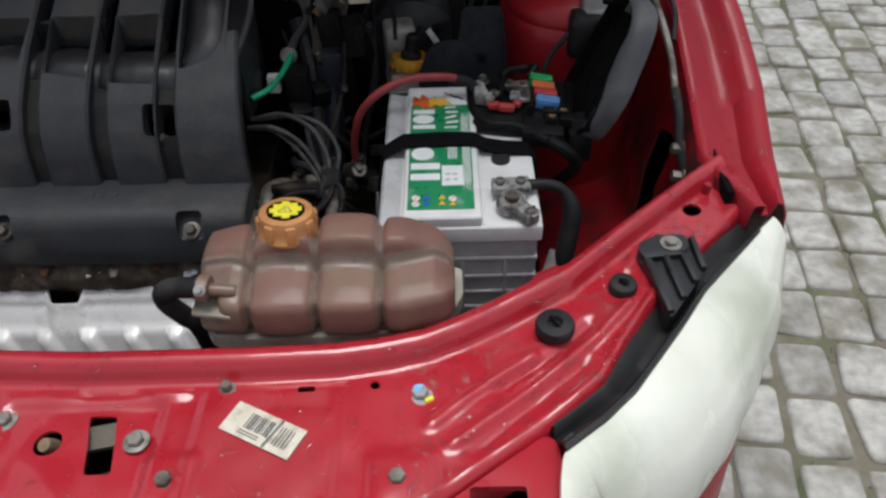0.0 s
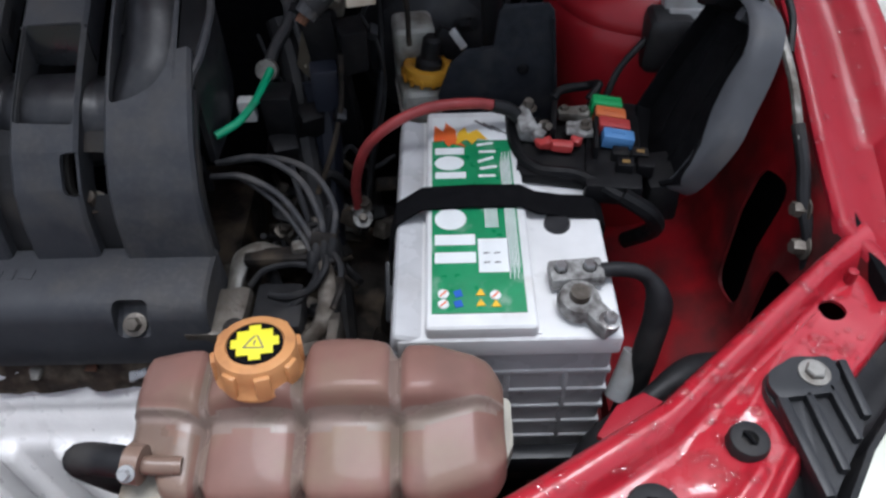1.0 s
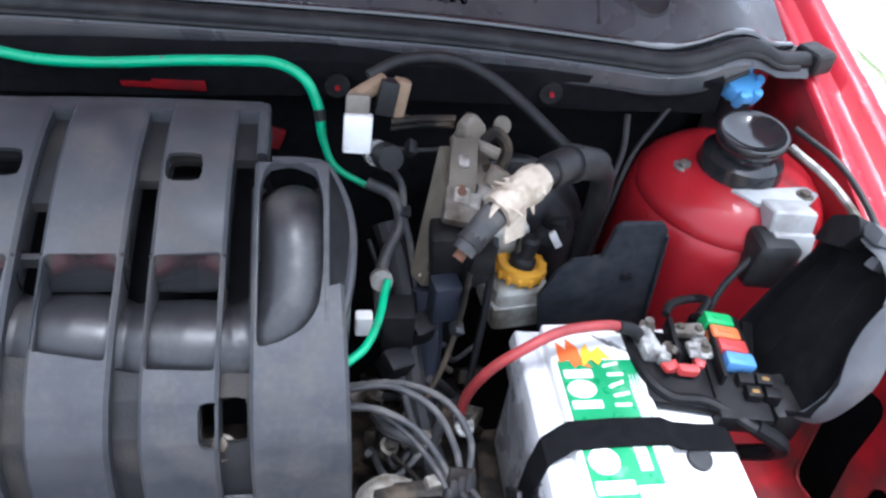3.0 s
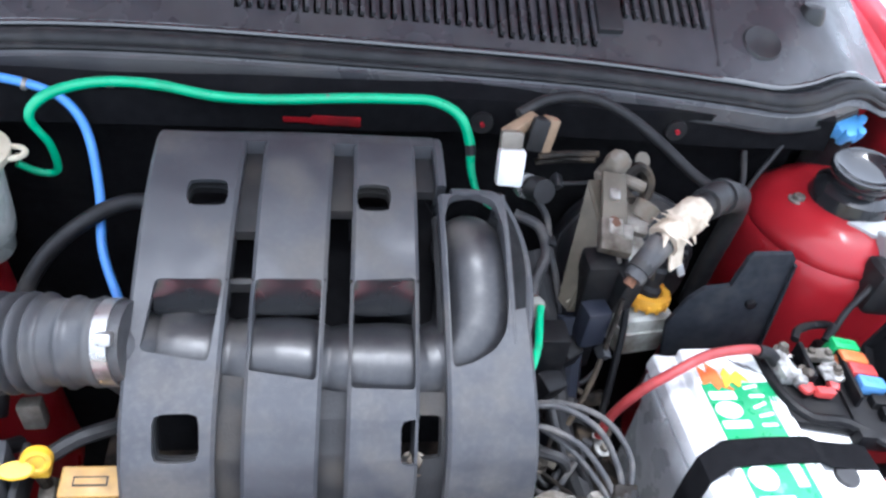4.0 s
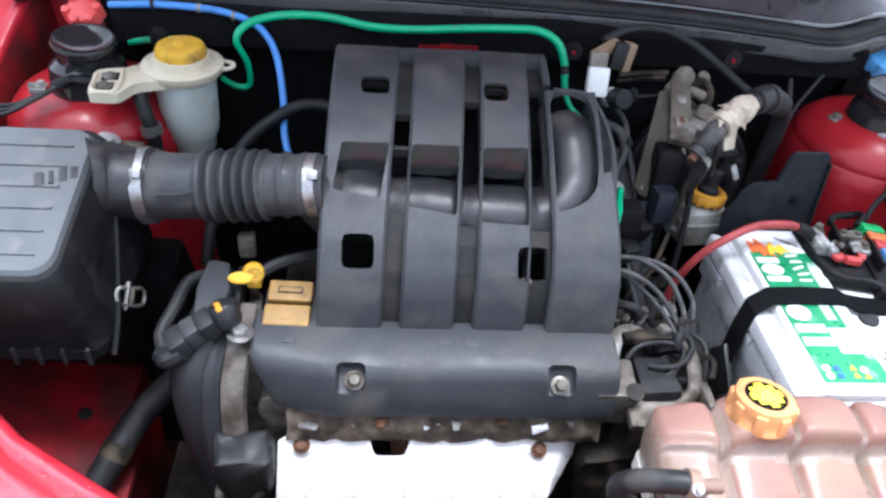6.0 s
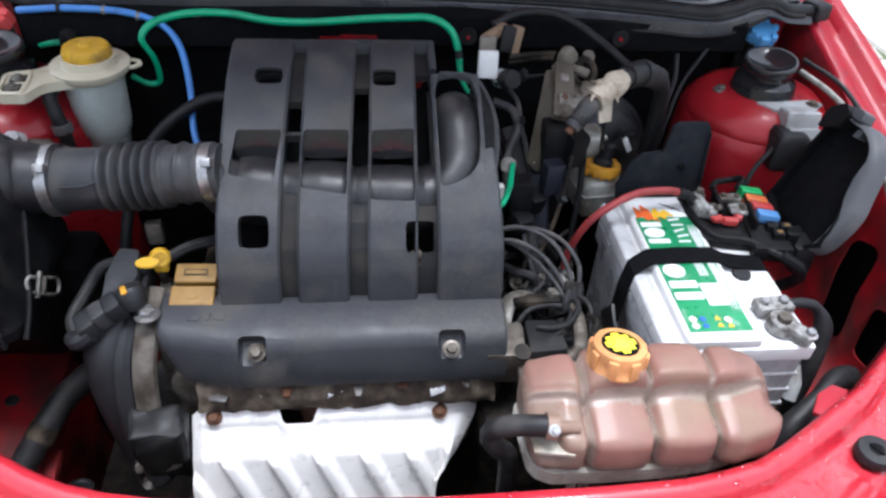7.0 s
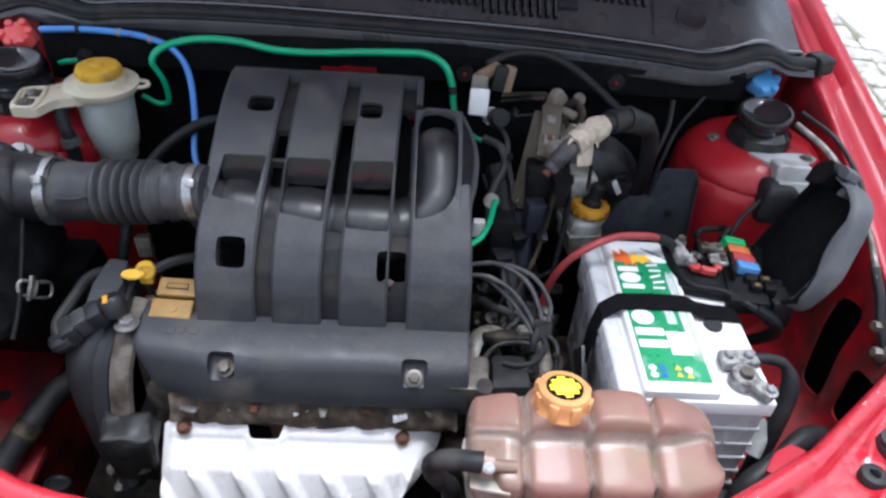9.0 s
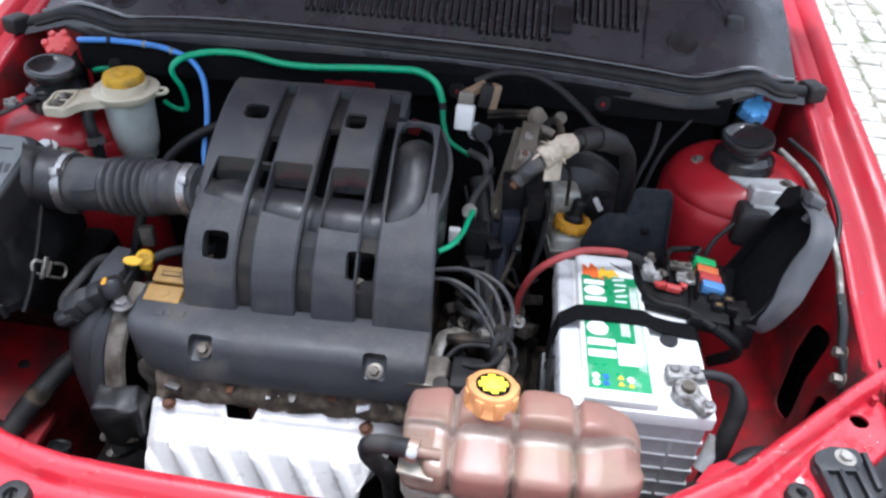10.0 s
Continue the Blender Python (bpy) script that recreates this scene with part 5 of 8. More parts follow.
# ---- battery ----
def battery():
    t = thing("battery", "white and grey car battery with a green label", "battery", (0.34, 0.565, 0.59))
    part("case", box((0.3405, 0.566, 0.674), (0.172, 0.256, 0.168), 0.006, seg=3), BATT, t, "ribbed grey battery case")
    for z in (0.62, 0.645, 0.67, 0.695, 0.722):
        part("case_rib", box((0.3435, 0.566, z), (0.168, 0.260, 0.006), 0.002), BATT, t)
    for x in (0.29, 0.34, 0.39):
        part("case_rib", box((x, 0.566, 0.67), (0.005, 0.260, 0.11), 0.002), BATT, t)
    part("lid", box((0.340, 0.566, 0.761), (0.181, 0.266, 0.022), 0.004, seg=3), BATTLID, t)
    part("raised_cover", box((0.318, 0.566, 0.777), (0.090, 0.262, 0.016), 0.005, seg=3), BATTLID, t)
    part("side_rail", box((0.2575, 0.566, 0.765), (0.026, 0.264, 0.020), 0.006, (0, 12, 0), 3), BATT, t)
    part("side_rail", box((0.252, 0.566, 0.735), (0.010, 0.256, 0.03), 0.003), BATT, t)
    for k, y in enumerate((0.46, 0.56, 0.66)):
        part("rail_step", box((0.247, y, 0.748), (0.006, 0.05, 0.012), 0.002), BATT, t)
    label = part("label", box((0.3165, 0.549, 0.7856), (0.076, 0.202, 0.0012), 0.0004), GREEN, t, "scuffed green paper label")
    zt = 0.7866

    def ink(x, y, w, h, material, turn=0.0):
        part("print", box((x, y, zt), (w, h, 0.0006), 0.0, (0, 0, turn)), material, label)

    part("print", box((0.3165, 0.668, 0.7858), (0.076, 0.036, 0.0012), 0.0004), WHITE, t)

    def bolt_mark(points, material, lift):
        part("print", prism(points, zt + lift, zt + lift + 0.0005), material, label)

    bolt_mark([(0.280, 0.648), (0.281, 0.672), (0.290, 0.662), (0.292, 0.676), (0.302, 0.664), (0.303, 0.652), (0.311, 0.640), (0.299, 0.645), (0.294, 0.641), (0.290, 0.650)], FLAME, 0.0003)
    bolt_mark([(0.302, 0.642), (0.304, 0.660), (0.311, 0.668), (0.314, 0.658), (0.323, 0.664), (0.333, 0.649), (0.324, 0.651), (0.318, 0.643), (0.312, 0.650)], AMBER, 0.0010)
    for k in range(3):
        ink(0.330 + 0.008 * k, 0.672 - 0.004 * k, 0.0016, 0.022, DARKPRINT, 48)
    # large white mark down the label, drawn as plain blocks and discs
    for x, y, w, h in ((0.2985, 0.503, 0.035, 0.0115), (0.2985, 0.5225, 0.035, 0.0115), (0.2960, 0.6015, 0.029, 0.0080), (0.2955, 0.6345, 0.028, 0.0090)):
        part("print", prism(rounded([(x - w / 2, y - h / 2), (x + w / 2, y - h / 2), (x + w / 2, y + h / 2), (x - w / 2, y + h / 2)], 0.0012), zt - 0.0003, zt + 0.0003), WHITE, label)
    for x, y, w, h in ((0.2950, 0.5465, 0.0140, 0.0125), (0.2950, 0.6180, 0.0140, 0.0095)):
        part("print", prism([(x + w * math.cos(2 * math.pi * k / 20), y + h * math.sin(2 * math.pi * k / 20)) for k in range(20)], zt - 0.0003, zt + 0.0003), WHITE, label)
    ink(0.331, 0.505, 0.026, 0.036, WHITE)
    for k in range(7):
        ink(0.326 + 0.0017 * k, 0.550, 0.0009, 0.028, WHITE)
    for k in range(5):
        ink(0.330 + 0.002 * (k % 2), 0.600 + 0.011 * k, 0.016, 0.003, WHITE, 10 * (k % 3))
    for k in range(9):
        ink(0.3435 + 0.0011 * k, 0.55 + 0.006 * (k % 3), 0.0006, 0.14, WHITE)
    for x, y, m in ((0.288, 0.466, WHITE), (0.288, 0.456, WHITE), (0.300, 0.466, NAVY), (0.300, 0.456, NAVY), (0.318, 0.466, AMBER), (0.318, 0.456, AMBER), (0.330, 0.464, WHITE), (0.330, 0.455, AMBER)):
        part("print", lathe([(0.0003, 0.0006), (0.0045, 0.0006), (0.0045, 0)], (x, y, zt), (0, 0, -30), 3 if m is AMBER else 4 if m is NAVY else 14), m, label)
        if m is WHITE:
            part("print", box((x, y, zt + 0.0009), (0.0072, 0.0013, 0.0004), 0, (0, 0, 45)), FLAME, label)
    for k in range(4):
        part("print", box((0.325 + 0.009 * (k % 2), 0.497 + 0.010 * (k // 2), zt + 0.0006), (0.005, 0.0010, 0.0004), 0, (0, 0, 6)), DARKPRINT, label)
    part("vent_plug", lathe([(0.0005, 0.004), (0.011, 0.004), (0.012, 0.002), (0.012, -0.002)], (0.391, 0.552, 0.772), seg=20), TRIM, t)
    part("panel_line", box((0.3645, 0.566, 0.772), (0.004, 0.258, 0.003), 0.001), BATTLID, t)
    # negative post and clamp
    post = part("terminal_post", lathe([(0.0005, 0.022), (0.008, 0.022), (0.009, 0.0), (0.013, 0.0), (0.013, -0.004)], (0.397, 0.460, 0.772), seg=16), CASTING, t)
    part("clamp", lathe([(0.009, 0.004), (0.017, 0.004), (0.018, 0.010), (0.016, 0.016), (0.009, 0.016)], (0.397, 0.460, 0.772), seg=16), CORRODED, post, "dull corroded lead clamp")
    part("clamp_ear", box((0.412, 0.443, 0.781), (0.018, 0.026, 0.014), 0.003, (0, 0, 35)), CORRODED, post)
    part("clamp_bar", box((0.398, 0.487, 0.783), (0.045, 0.022, 0.012), 0.003, (0, 0, 4)), CORRODED, post)
    for x, y in ((0.385, 0.487), (0.409, 0.488), (0.417, 0.437)):
        part("nut", bolt((x, y, 0.787), 0.0055, 0.007), STEEL, post)
    t.matrix_basis = Matrix.Translation((0.3445, 0.565, 0.59)) @ Matrix.Diagonal((0.94, 1, 1, 1))
    return t


def battery_strap():
    t = thing("battery_strap", "black elastic strap tied over the battery", "strap", (0.34, 0.58, 0.79))
    path = [(0.247, 0.545, 0.60), (0.2465, 0.552, 0.70), (0.2495, 0.556, 0.752), (0.2570, 0.562, 0.7790), (0.2790, 0.570, 0.7885), (0.32, 0.571, 0.7895), (0.3620, 0.571, 0.7885), (0.376, 0.571, 0.7800), (0.40, 0.571, 0.7752), (0.426, 0.570, 0.7745), (0.4345, 0.570, 0.764), (0.4350, 0.570, 0.70)]
    line = [Vector(p).lerp(Vector(q), k / 4) for p, q in zip(path, path[1:]) for k in range(4)] + [Vector(path[-1])]
    rings = []
    for i, c in enumerate(line):
        a = (line[min(i + 1, len(line) - 1)] - line[max(i - 1, 0)]).normalized()
        n = a.cross(Vector((0, 1, 0))).normalized()
        if n.z < -0.01:
            n = -n
        rings.append([c + Vector((0, 0.0135, 0)) - n * 0.001, c + Vector((0, 0.0135, 0)) + n * 0.0012, c - Vector((0, 0.0135, 0)) + n * 0.0012, c - Vector((0, 0.0135, 0)) - n * 0.001])
    part("band", loft(rings), FELT_SHADE, t)
    part("buckle", box((0.246, 0.548, 0.69), (0.008, 0.055, 0.045), 0.002, (35, 0, 0)), TRIM, t)


def battery_tray():
    t = thing("battery_tray", "black steel battery tray under the battery", "tray", (0.34, 0.56, 0.53))
    part("tray", box((0.34, 0.565, 0.578), (0.20, 0.29, 0.022), 0.004), GRIME, t)
    part("support", box((0.34, 0.60, 0.43), (0.10, 0.16, 0.28), 0.01), GRIME, t)
    part("front_clip", box((0.38, 0.425, 0.60), (0.12, 0.015, 0.03), 0.004), TRIM, t)


def fuse_holder():
    t = thing("fuse_holder", "open black battery fuse holder with coloured fuses", "fuse box", (0.44, 0.65, 0.77))
    part("body", box((0.452, 0.640, 0.778), (0.050, 0.125, 0.022), 0.005, (0, 0, -8)), BAREBLACK, t)
    part("base_plate", box((0.400, 0.640, 0.779), (0.070, 0.085, 0.012), 0.004, (0, 0, -12)), BAREBLACK, t)
    part("edge_wall", tube([(0.362, 0.690, 0.787), (0.363, 0.640, 0.787), (0.380, 0.608, 0.786), (0.415, 0.600, 0.785), (0.450, 0.572, 0.782)], 0.0055, 8, 6), BAREBLACK, t)
    for k, (m, h) in enumerate(((GREEN_FUSE, 0.019), (ORANGEFUSE, 0.016), (REDFUSE, 0.015), (BLUEFUSE, 0.014))):
        x, y = 0.4505 + 0.0012 * k, 0.682 - 0.0158 * k
        part("fuse", box((x, y, 0.796), (0.029, 0.0152, h), 0.003, (0, 8, -6)), m, t)
        part("fuse_window", box((x, y, 0.7963 + h / 2), (0.012, 0.003, 0.001), 0.0, (0, 8, -6)), m, t)
    for k, (x, y) in enumerate(((0.454, 0.617), (0.471, 0.615), (0.456, 0.602), (0.473, 0.600))):
        part("relay", box((x, y, 0.791), (0.0145, 0.0125, 0.014), 0.002, (0, 0, -10)), BAREBLACK, t)
        if k in (1, 2):
            part("relay_label", box((x, y - 0.001, 0.7985), (0.0065, 0.0040, 0.0008), 0.0002, (0, 0, -10)), OILCAP, t)
    # positive clamp: a split lead collar with its bolt, link plates and small nuts
    clamp = part("clamp", bumpy(box((0.373, 0.660, 0.797), (0.013, 0.034, 0.018), 0.004, (8, 0, 10), 3), 60, 0.004), CORRODED, t, "crusted pale lead clamp")
    part("clamp_ear", bumpy(box((0.386, 0.647, 0.794), (0.010, 0.020, 0.014), 0.003, (0, 10, -20)), 70, 0.003), CORRODED, clamp)
    part("clamp_bolt", bolt((0.377, 0.675, 0.802), 0.0052, 0.010), CASTING, clamp)
    part("clamp_bolt", bolt((0.390, 0.653, 0.797), 0.0045, 0.012, (50, 0, 20)), CASTING, clamp)
    link = part("link_plate", bumpy(box((0.420, 0.674, 0.796), (0.030, 0.013, 0.010), 0.003, (0, 0, -6)), 60, 0.003), STEELDIRT, t, "dull metal link plate")
    part("link_end", bumpy(box((0.428, 0.656, 0.792), (0.016, 0.022, 0.006), 0.002, (0, -8, -6)), 60, 0.002), CORRODED, link)
    for x, y in ((0.411, 0.675), (0.428, 0.672), (0.427, 0.652)):
        part("nut", bolt((x, y, 0.798), 0.0042, 0.006), CASTING, link)
    part("crust", bumpy(box((0.419, 0.650, 0.796), (0.018, 0.018, 0.007), 0.003, (0, 6, -10)), 90, 0.004), CORRODED, link, "white crusted terminal plate")
    part("divider", box((0.400, 0.664, 0.795), (0.005, 0.045, 0.018), 0.0015, (0, 0, -8)), BAREBLACK, t)
    part("divider", box((0.437, 0.650, 0.794), (0.004, 0.070, 0.018), 0.0015, (0, 0, -8)), BAREBLACK, t)
    for k, (x, y, w) in enumerate(((0.388, 0.634, 0.016), (0.404, 0.630, 0.020), (0.418, 0.637, 0.012))):
        part("red_cover", bumpy(box((x, y, 0.793), (w, 0.010, 0.008), 0.003, (10 * k, 8, 18 - 20 * k)), 70, 0.004), REDFUSE, t)
    part("wire", tube([(0.436, 0.690, 0.80), (0.446, 0.702, 0.808), (0.436, 0.712, 0.80), (0.412, 0.704, 0.802), (0.402, 0.692, 0.80)], 0.0045, 8), BAREBLACK, t)
    part("connector", bumpy(box((0.490, 0.606, 0.765), (0.03, 0.05, 0.04), 0.006), 30, 0.004), BAREBLACK, t)
    part("cable", tube([(0.45, 0.575, 0.782), (0.475, 0.566, 0.768), (0.485, 0.575, 0.74), (0.47, 0.60, 0.70)], 0.008, 10), BAREBLACK, t)
    # hinged lid, standing open: a dark tray with a grey outer side
    outline = [(-0.072, -0.030), (-0.053, 0.022), (-0.032, 0.068), (-0.026, 0.086), (-0.010, 0.0925), (0.008, 0.083), (0.030, 0.0745), (0.045, 0.059), (0.0505, 0.042), (0.0440, 0.018), (0.0435, -0.006), (0.0490, -0.034), (0.0460, -0.052), (0.036, -0.074), (0.018, -0.083), (-0.006, -0.087), (-0.050, -0.062)]
    m = Matrix.Translation((0.511, 0.639, 0.842)) @ Matrix(((0.220, 0.360, -0.907), (-0.899, 0.436, -0.045), (0.379, 0.825, 0.419))).to_4x4()
    lid = part("lid", prism(outline, -0.020, -0.012, 0.002, m), FELT_SHADE, t, "open black fuse box lid")
    rings = []
    for x, y in [*outline[8:], *outline[:5]]:
        rings.append([m @ Vector((x * a, y * a, z)) for a, z in ((1.0, -0.020), (1.0, 0.003), (0.95, 0.003), (0.95, -0.014))])
    part("side_wall", loft(rings), FELT_SHADE, lid)
    outer = [(-0.020, 0.0930), (0.004, 0.0915), (0.0145, 0.0850), (0.0330, 0.0785), (0.0515, 0.0630), (0.0600, 0.0360), (0.0603, 0.0), (0.0600, -0.0270), (0.0455, -0.0610), (0.0300, -0.0790), (0.0140, -0.0830)]
    inner = [(-0.024, 0.0865), (-0.008, 0.0900), (0.007, 0.0820), (0.027, 0.0740), (0.0430, 0.0590), (0.0490, 0.0420), (0.0430, 0.0060), (0.0465, -0.0300), (0.0400, -0.0560), (0.0280, -0.0740), (0.0100, -0.0815)]
    skirt = []
    for (x0, y0, _), (x1, y1, _) in zip(spline([(*p, 0) for p in inner], 3), spline([(*p, 0) for p in outer], 3)):
        skirt.append([m @ Vector(p) for p in ((x0, y0, 0.003), ((x0 + x1) / 2, (y0 + y1) / 2, 0.001), (x1, y1, -0.006), (x1 * 1.01, y1 * 1.01, -0.024), (x0, y0, -0.022))])
    part("skirt", loft(skirt), LIDSIDE, lid, "grey weathered side of the lid", sharp=50)
    part("hinge_tab", prism(rounded([(-0.036, 0.070), (-0.030, 0.096), (-0.006, 0.104), (0.004, 0.090), (-0.006, 0.072)], 0.004), -0.016, 0.010, 0.003, m), BAREBLACK, lid)
    part("hinge_end", prism(rounded([(-0.004, 0.092), (0.004, 0.103), (0.020, 0.096), (0.018, 0.084)], 0.003), -0.016, 0.004, 0.002, m), LIDSIDE, lid)
    part("catch", prism(rounded([(0.014, 0.066), (0.018, 0.076), (0.026, 0.074), (0.024, 0.064)], 0.002), -0.012, 0.001, 0.001, m), LIDSIDE, lid)
    for x0, y0, x1, y1 in ((-0.040, -0.050, -0.018, 0.060), (-0.008, -0.070, 0.014, 0.050)):
        part("moulded_rib", prism([(x0, y0), (x0 + 0.004, y0), (x1 + 0.004, y1), (x1, y1)], -0.013, -0.010, 0.001, m), FELT_SHADE, lid)


# ---- coolant tank ----
def coolant_tank():
    t = thing("coolant_tank", "stained brown translucent coolant expansion tank", "coolant tank", (0.22, 0.36, 0.70))
    rings = []
    n = 100
    for i in range(n + 1):
        x = 0.090 + 0.245 * i / n
        u = i / n
        groove = sum(0.0095 * math.exp(-((x - g) / 0.0038) ** 2) + 0.0030 * math.exp(-((x - g) / 0.013) ** 2) for g in (0.142, 0.205, 0.266))
        endcap = 1 - max(0, (0.035 - u) / 0.035) ** 2 * 0.30 - max(0, (u - 0.95) / 0.05) ** 2 * 0.28
        recess = 0.020 / (1 + math.exp((x - 0.114) / 0.002))
        top = lerp([(0, 0.803), (0.06, 0.808), (0.20, 0.820), (0.32, 0.831), (0.70, 0.831), (0.82, 0.826), (0.92, 0.816), (1, 0.800)], u)[0]
        f, b = 0.304 + 0.012 * max(0, (0.2 - u) / 0.2) + 0.014 * max(0, (u - 0.8) / 0.2), 0.407 - 0.012 * u
        low = min(0.803, top - 0.012)
        section = [(f + 0.010, 0.750), (f + 0.002, 0.753), (f - 0.001, 0.763), (f + 0.000 + recess, 0.782), (f + 0.002 + recess, 0.7895), (f + 0.008 + recess * 0.7, 0.7940), (f + 0.030, low - 0.003), (f + 0.0425, low), (f + 0.0465, low + 0.002),
                   (f + 0.049, low + 0.008), (f + 0.0525, top - 0.004), (f + 0.060, top), (b - 0.014, top), (b - 0.005, top - 0.003), (b - 0.001, top - 0.012), (b, 0.77), (b - 0.004, 0.754), (b - 0.014, 0.750)]
        line = spline([(y, z, 0) for y, z in (*section, section[0])], 3)[:-1]
        cy, cz = (f + b) / 2, 0.772
        ring = []
        for p in line:
            q = Vector((p.x - cy, p.y - cz))
            q *= max(0.2, 1 - groove / max(q.length, 0.02)) * endcap
            ring.append(Vector((x, cy + q.x, cz + q.y)))
        rings.append(ring)
    body = part("body", loft(rings), TANK, t, sharp=70)
    body.data.materials.append(TANKSEAM)
    body.data.materials.append(TANKLOW)
    for p in body.data.polygons:
        c = sum((body.data.vertices[k].co for k in p.vertices), Vector()) / len(p.vertices)
        f = 0.304 + (0.012 * max(0, (0.2 - (c.x - 0.09) / 0.245) / 0.2) + 0.014 * max(0, ((c.x - 0.09) / 0.245 - 0.8) / 0.2))
        if min(abs(c.x - g) for g in (0.142, 0.205, 0.266)) < 0.0036 or (f + 0.041 < c.y < f + 0.0495 and c.z > 0.79):
            p.material_index = 1
        elif c.z < 0.764 + 0.002 * math.sin(c.x * 60) or (c.x < 0.136 and c.z < 0.80):
            p.material_index = 2
    rim = [(0.092, 0.327), (0.099, 0.317), (0.112, 0.3105), (0.16, 0.3090), (0.215, 0.3100), (0.27, 0.3150), (0.305, 0.3240), (0.333, 0.3400), (0.343, 0.362), (0.343, 0.398), (0.30, 0.410), (0.20, 0.414), (0.11, 0.412), (0.088, 0.392)]
    part("flange", prism(rounded(rim, 0.004), 0.7290, 0.7465, 0.003), TANKRIM, t, "yellowed moulded flange of the tank")
    part("web", box((0.215, 0.360, 0.749), (0.225, 0.088, 0.012), 0.004), TANKLOW, t)
    part("sump", box((0.22, 0.376, 0.702), (0.16, 0.050, 0.074), 0.014, seg=3), TANKLOW, t)
    part("neck", lathe([(0.016, 0.0), (0.024, 0.0), (0.024, 0.02), (0.016, 0.02)], (0.177, 0.378, 0.804), (-8, 2, 0), 24), TANK, t)
    cap = lathe([(0.0005, 0.006), (0.0275, 0.006), (0.0285, 0.009), (0.0270, 0.013), (0.0260, 0.021), (0.0262, 0.026), (0.0250, 0.030), (0.0185, 0.031), (0.0180, 0.029), (0.0005, 0.029)], (0.177, 0.379, 0.8125), (-8, 2, 0), 36)
    c = part("cap", cap, ORANGE, t, "faded orange screw cap with a yellow warning sticker")
    for k in range(8):
        a = 2 * math.pi * k / 8 + 0.3
        bm = box((0.0262 * math.cos(a), 0.0262 * math.sin(a), 0.018), (0.005, 0.010, 0.018), 0.002, (0, 0, math.degrees(a)))
        bm.transform(pose(0.177, 0.379, 0.8125, -8, 2, 0))
        part("grip", bm, ORANGE, c)
    for bmx, m in ((lathe([(0.0005, 0.0312), (0.0175, 0.0312), (0.0175, 0.028)], seg=28), FELT_SHADE), (box((0, 0, 0.0316), (0.0225, 0.0210, 0.0010), 0.0002, (0, 0, 9)), BRIGHTYEL)):
        bmx.transform(pose(0.177, 0.379, 0.8125, -8, 2, 0))
        part("sticker", bmx, m, c)
    for a in range(4):
        bm = box((0.0112 * math.cos(a * math.pi / 2 + 0.16), 0.0112 * math.sin(a * math.pi / 2 + 0.16), 0.0316), (0.0075, 0.0075, 0.0008), 0.0002, (0, 0, 9))
        bm.transform(pose(0.177, 0.379, 0.8125, -8, 2, 0))
        part("sticker_lobe", bm, BRIGHTYEL, c)
    for x, y, w, turn in ((-0.0035, 0.0, 0.012, 62), (0.0035, 0.0, 0.012, -62), (0.0, -0.0052, 0.013, 0), (0.0, -0.001, 0.004, 90)):
        bm = box((x, y, 0.0322), (w, 0.0010, 0.0004), 0, (0, 0, turn))
        bm.transform(pose(0.177, 0.379, 0.8125, -8, 2, 0))
        part("print", bm, DARKPRINT, c)
    part("spigot", tube([(0.132, 0.325, 0.796), (0.112, 0.324, 0.800), (0.094, 0.326, 0.801)], 0.0060, 12), TANKLOW, t)
    part("pipe_shelf", prism([(0.090, 0.312), (0.128, 0.306), (0.128, 0.345), (0.090, 0.345)], 0.776, 0.781, 0.002), TANKRIM, t)
    clip = part("hose_clip", tube([(0.110, 0.3235, 0.801), (0.100, 0.3245, 0.802)], 0.0125, 14, 3), TANKLOW, t)
    part("clip_screw", bolt((0.105, 0.314, 0.809), 0.0035, 0.006, (40, 0, 0)), STEELGREY, clip)
    for x in (0.140, 0.153, 0.239, 0.252):
        part("foot", box((x, 0.325, 0.705), (0.004, 0.014, 0.066), 0.0015), TANKRIM, t)
    return t


def hose(name, pts, r, material, label, bands=()):
    t = thing(name, label, "hose", pts[0])
    part("pipe", tube(pts, r, 12), material, t)
    wide = r(1.0) if callable(r) else r
    for p, q, k in bands:
        part("clip", tube([p, q], wide * k, 12, 2), (STEELDIRT if wide < 0.012 else GRIME) if k < 1.5 else RUBBER, t)
    return t


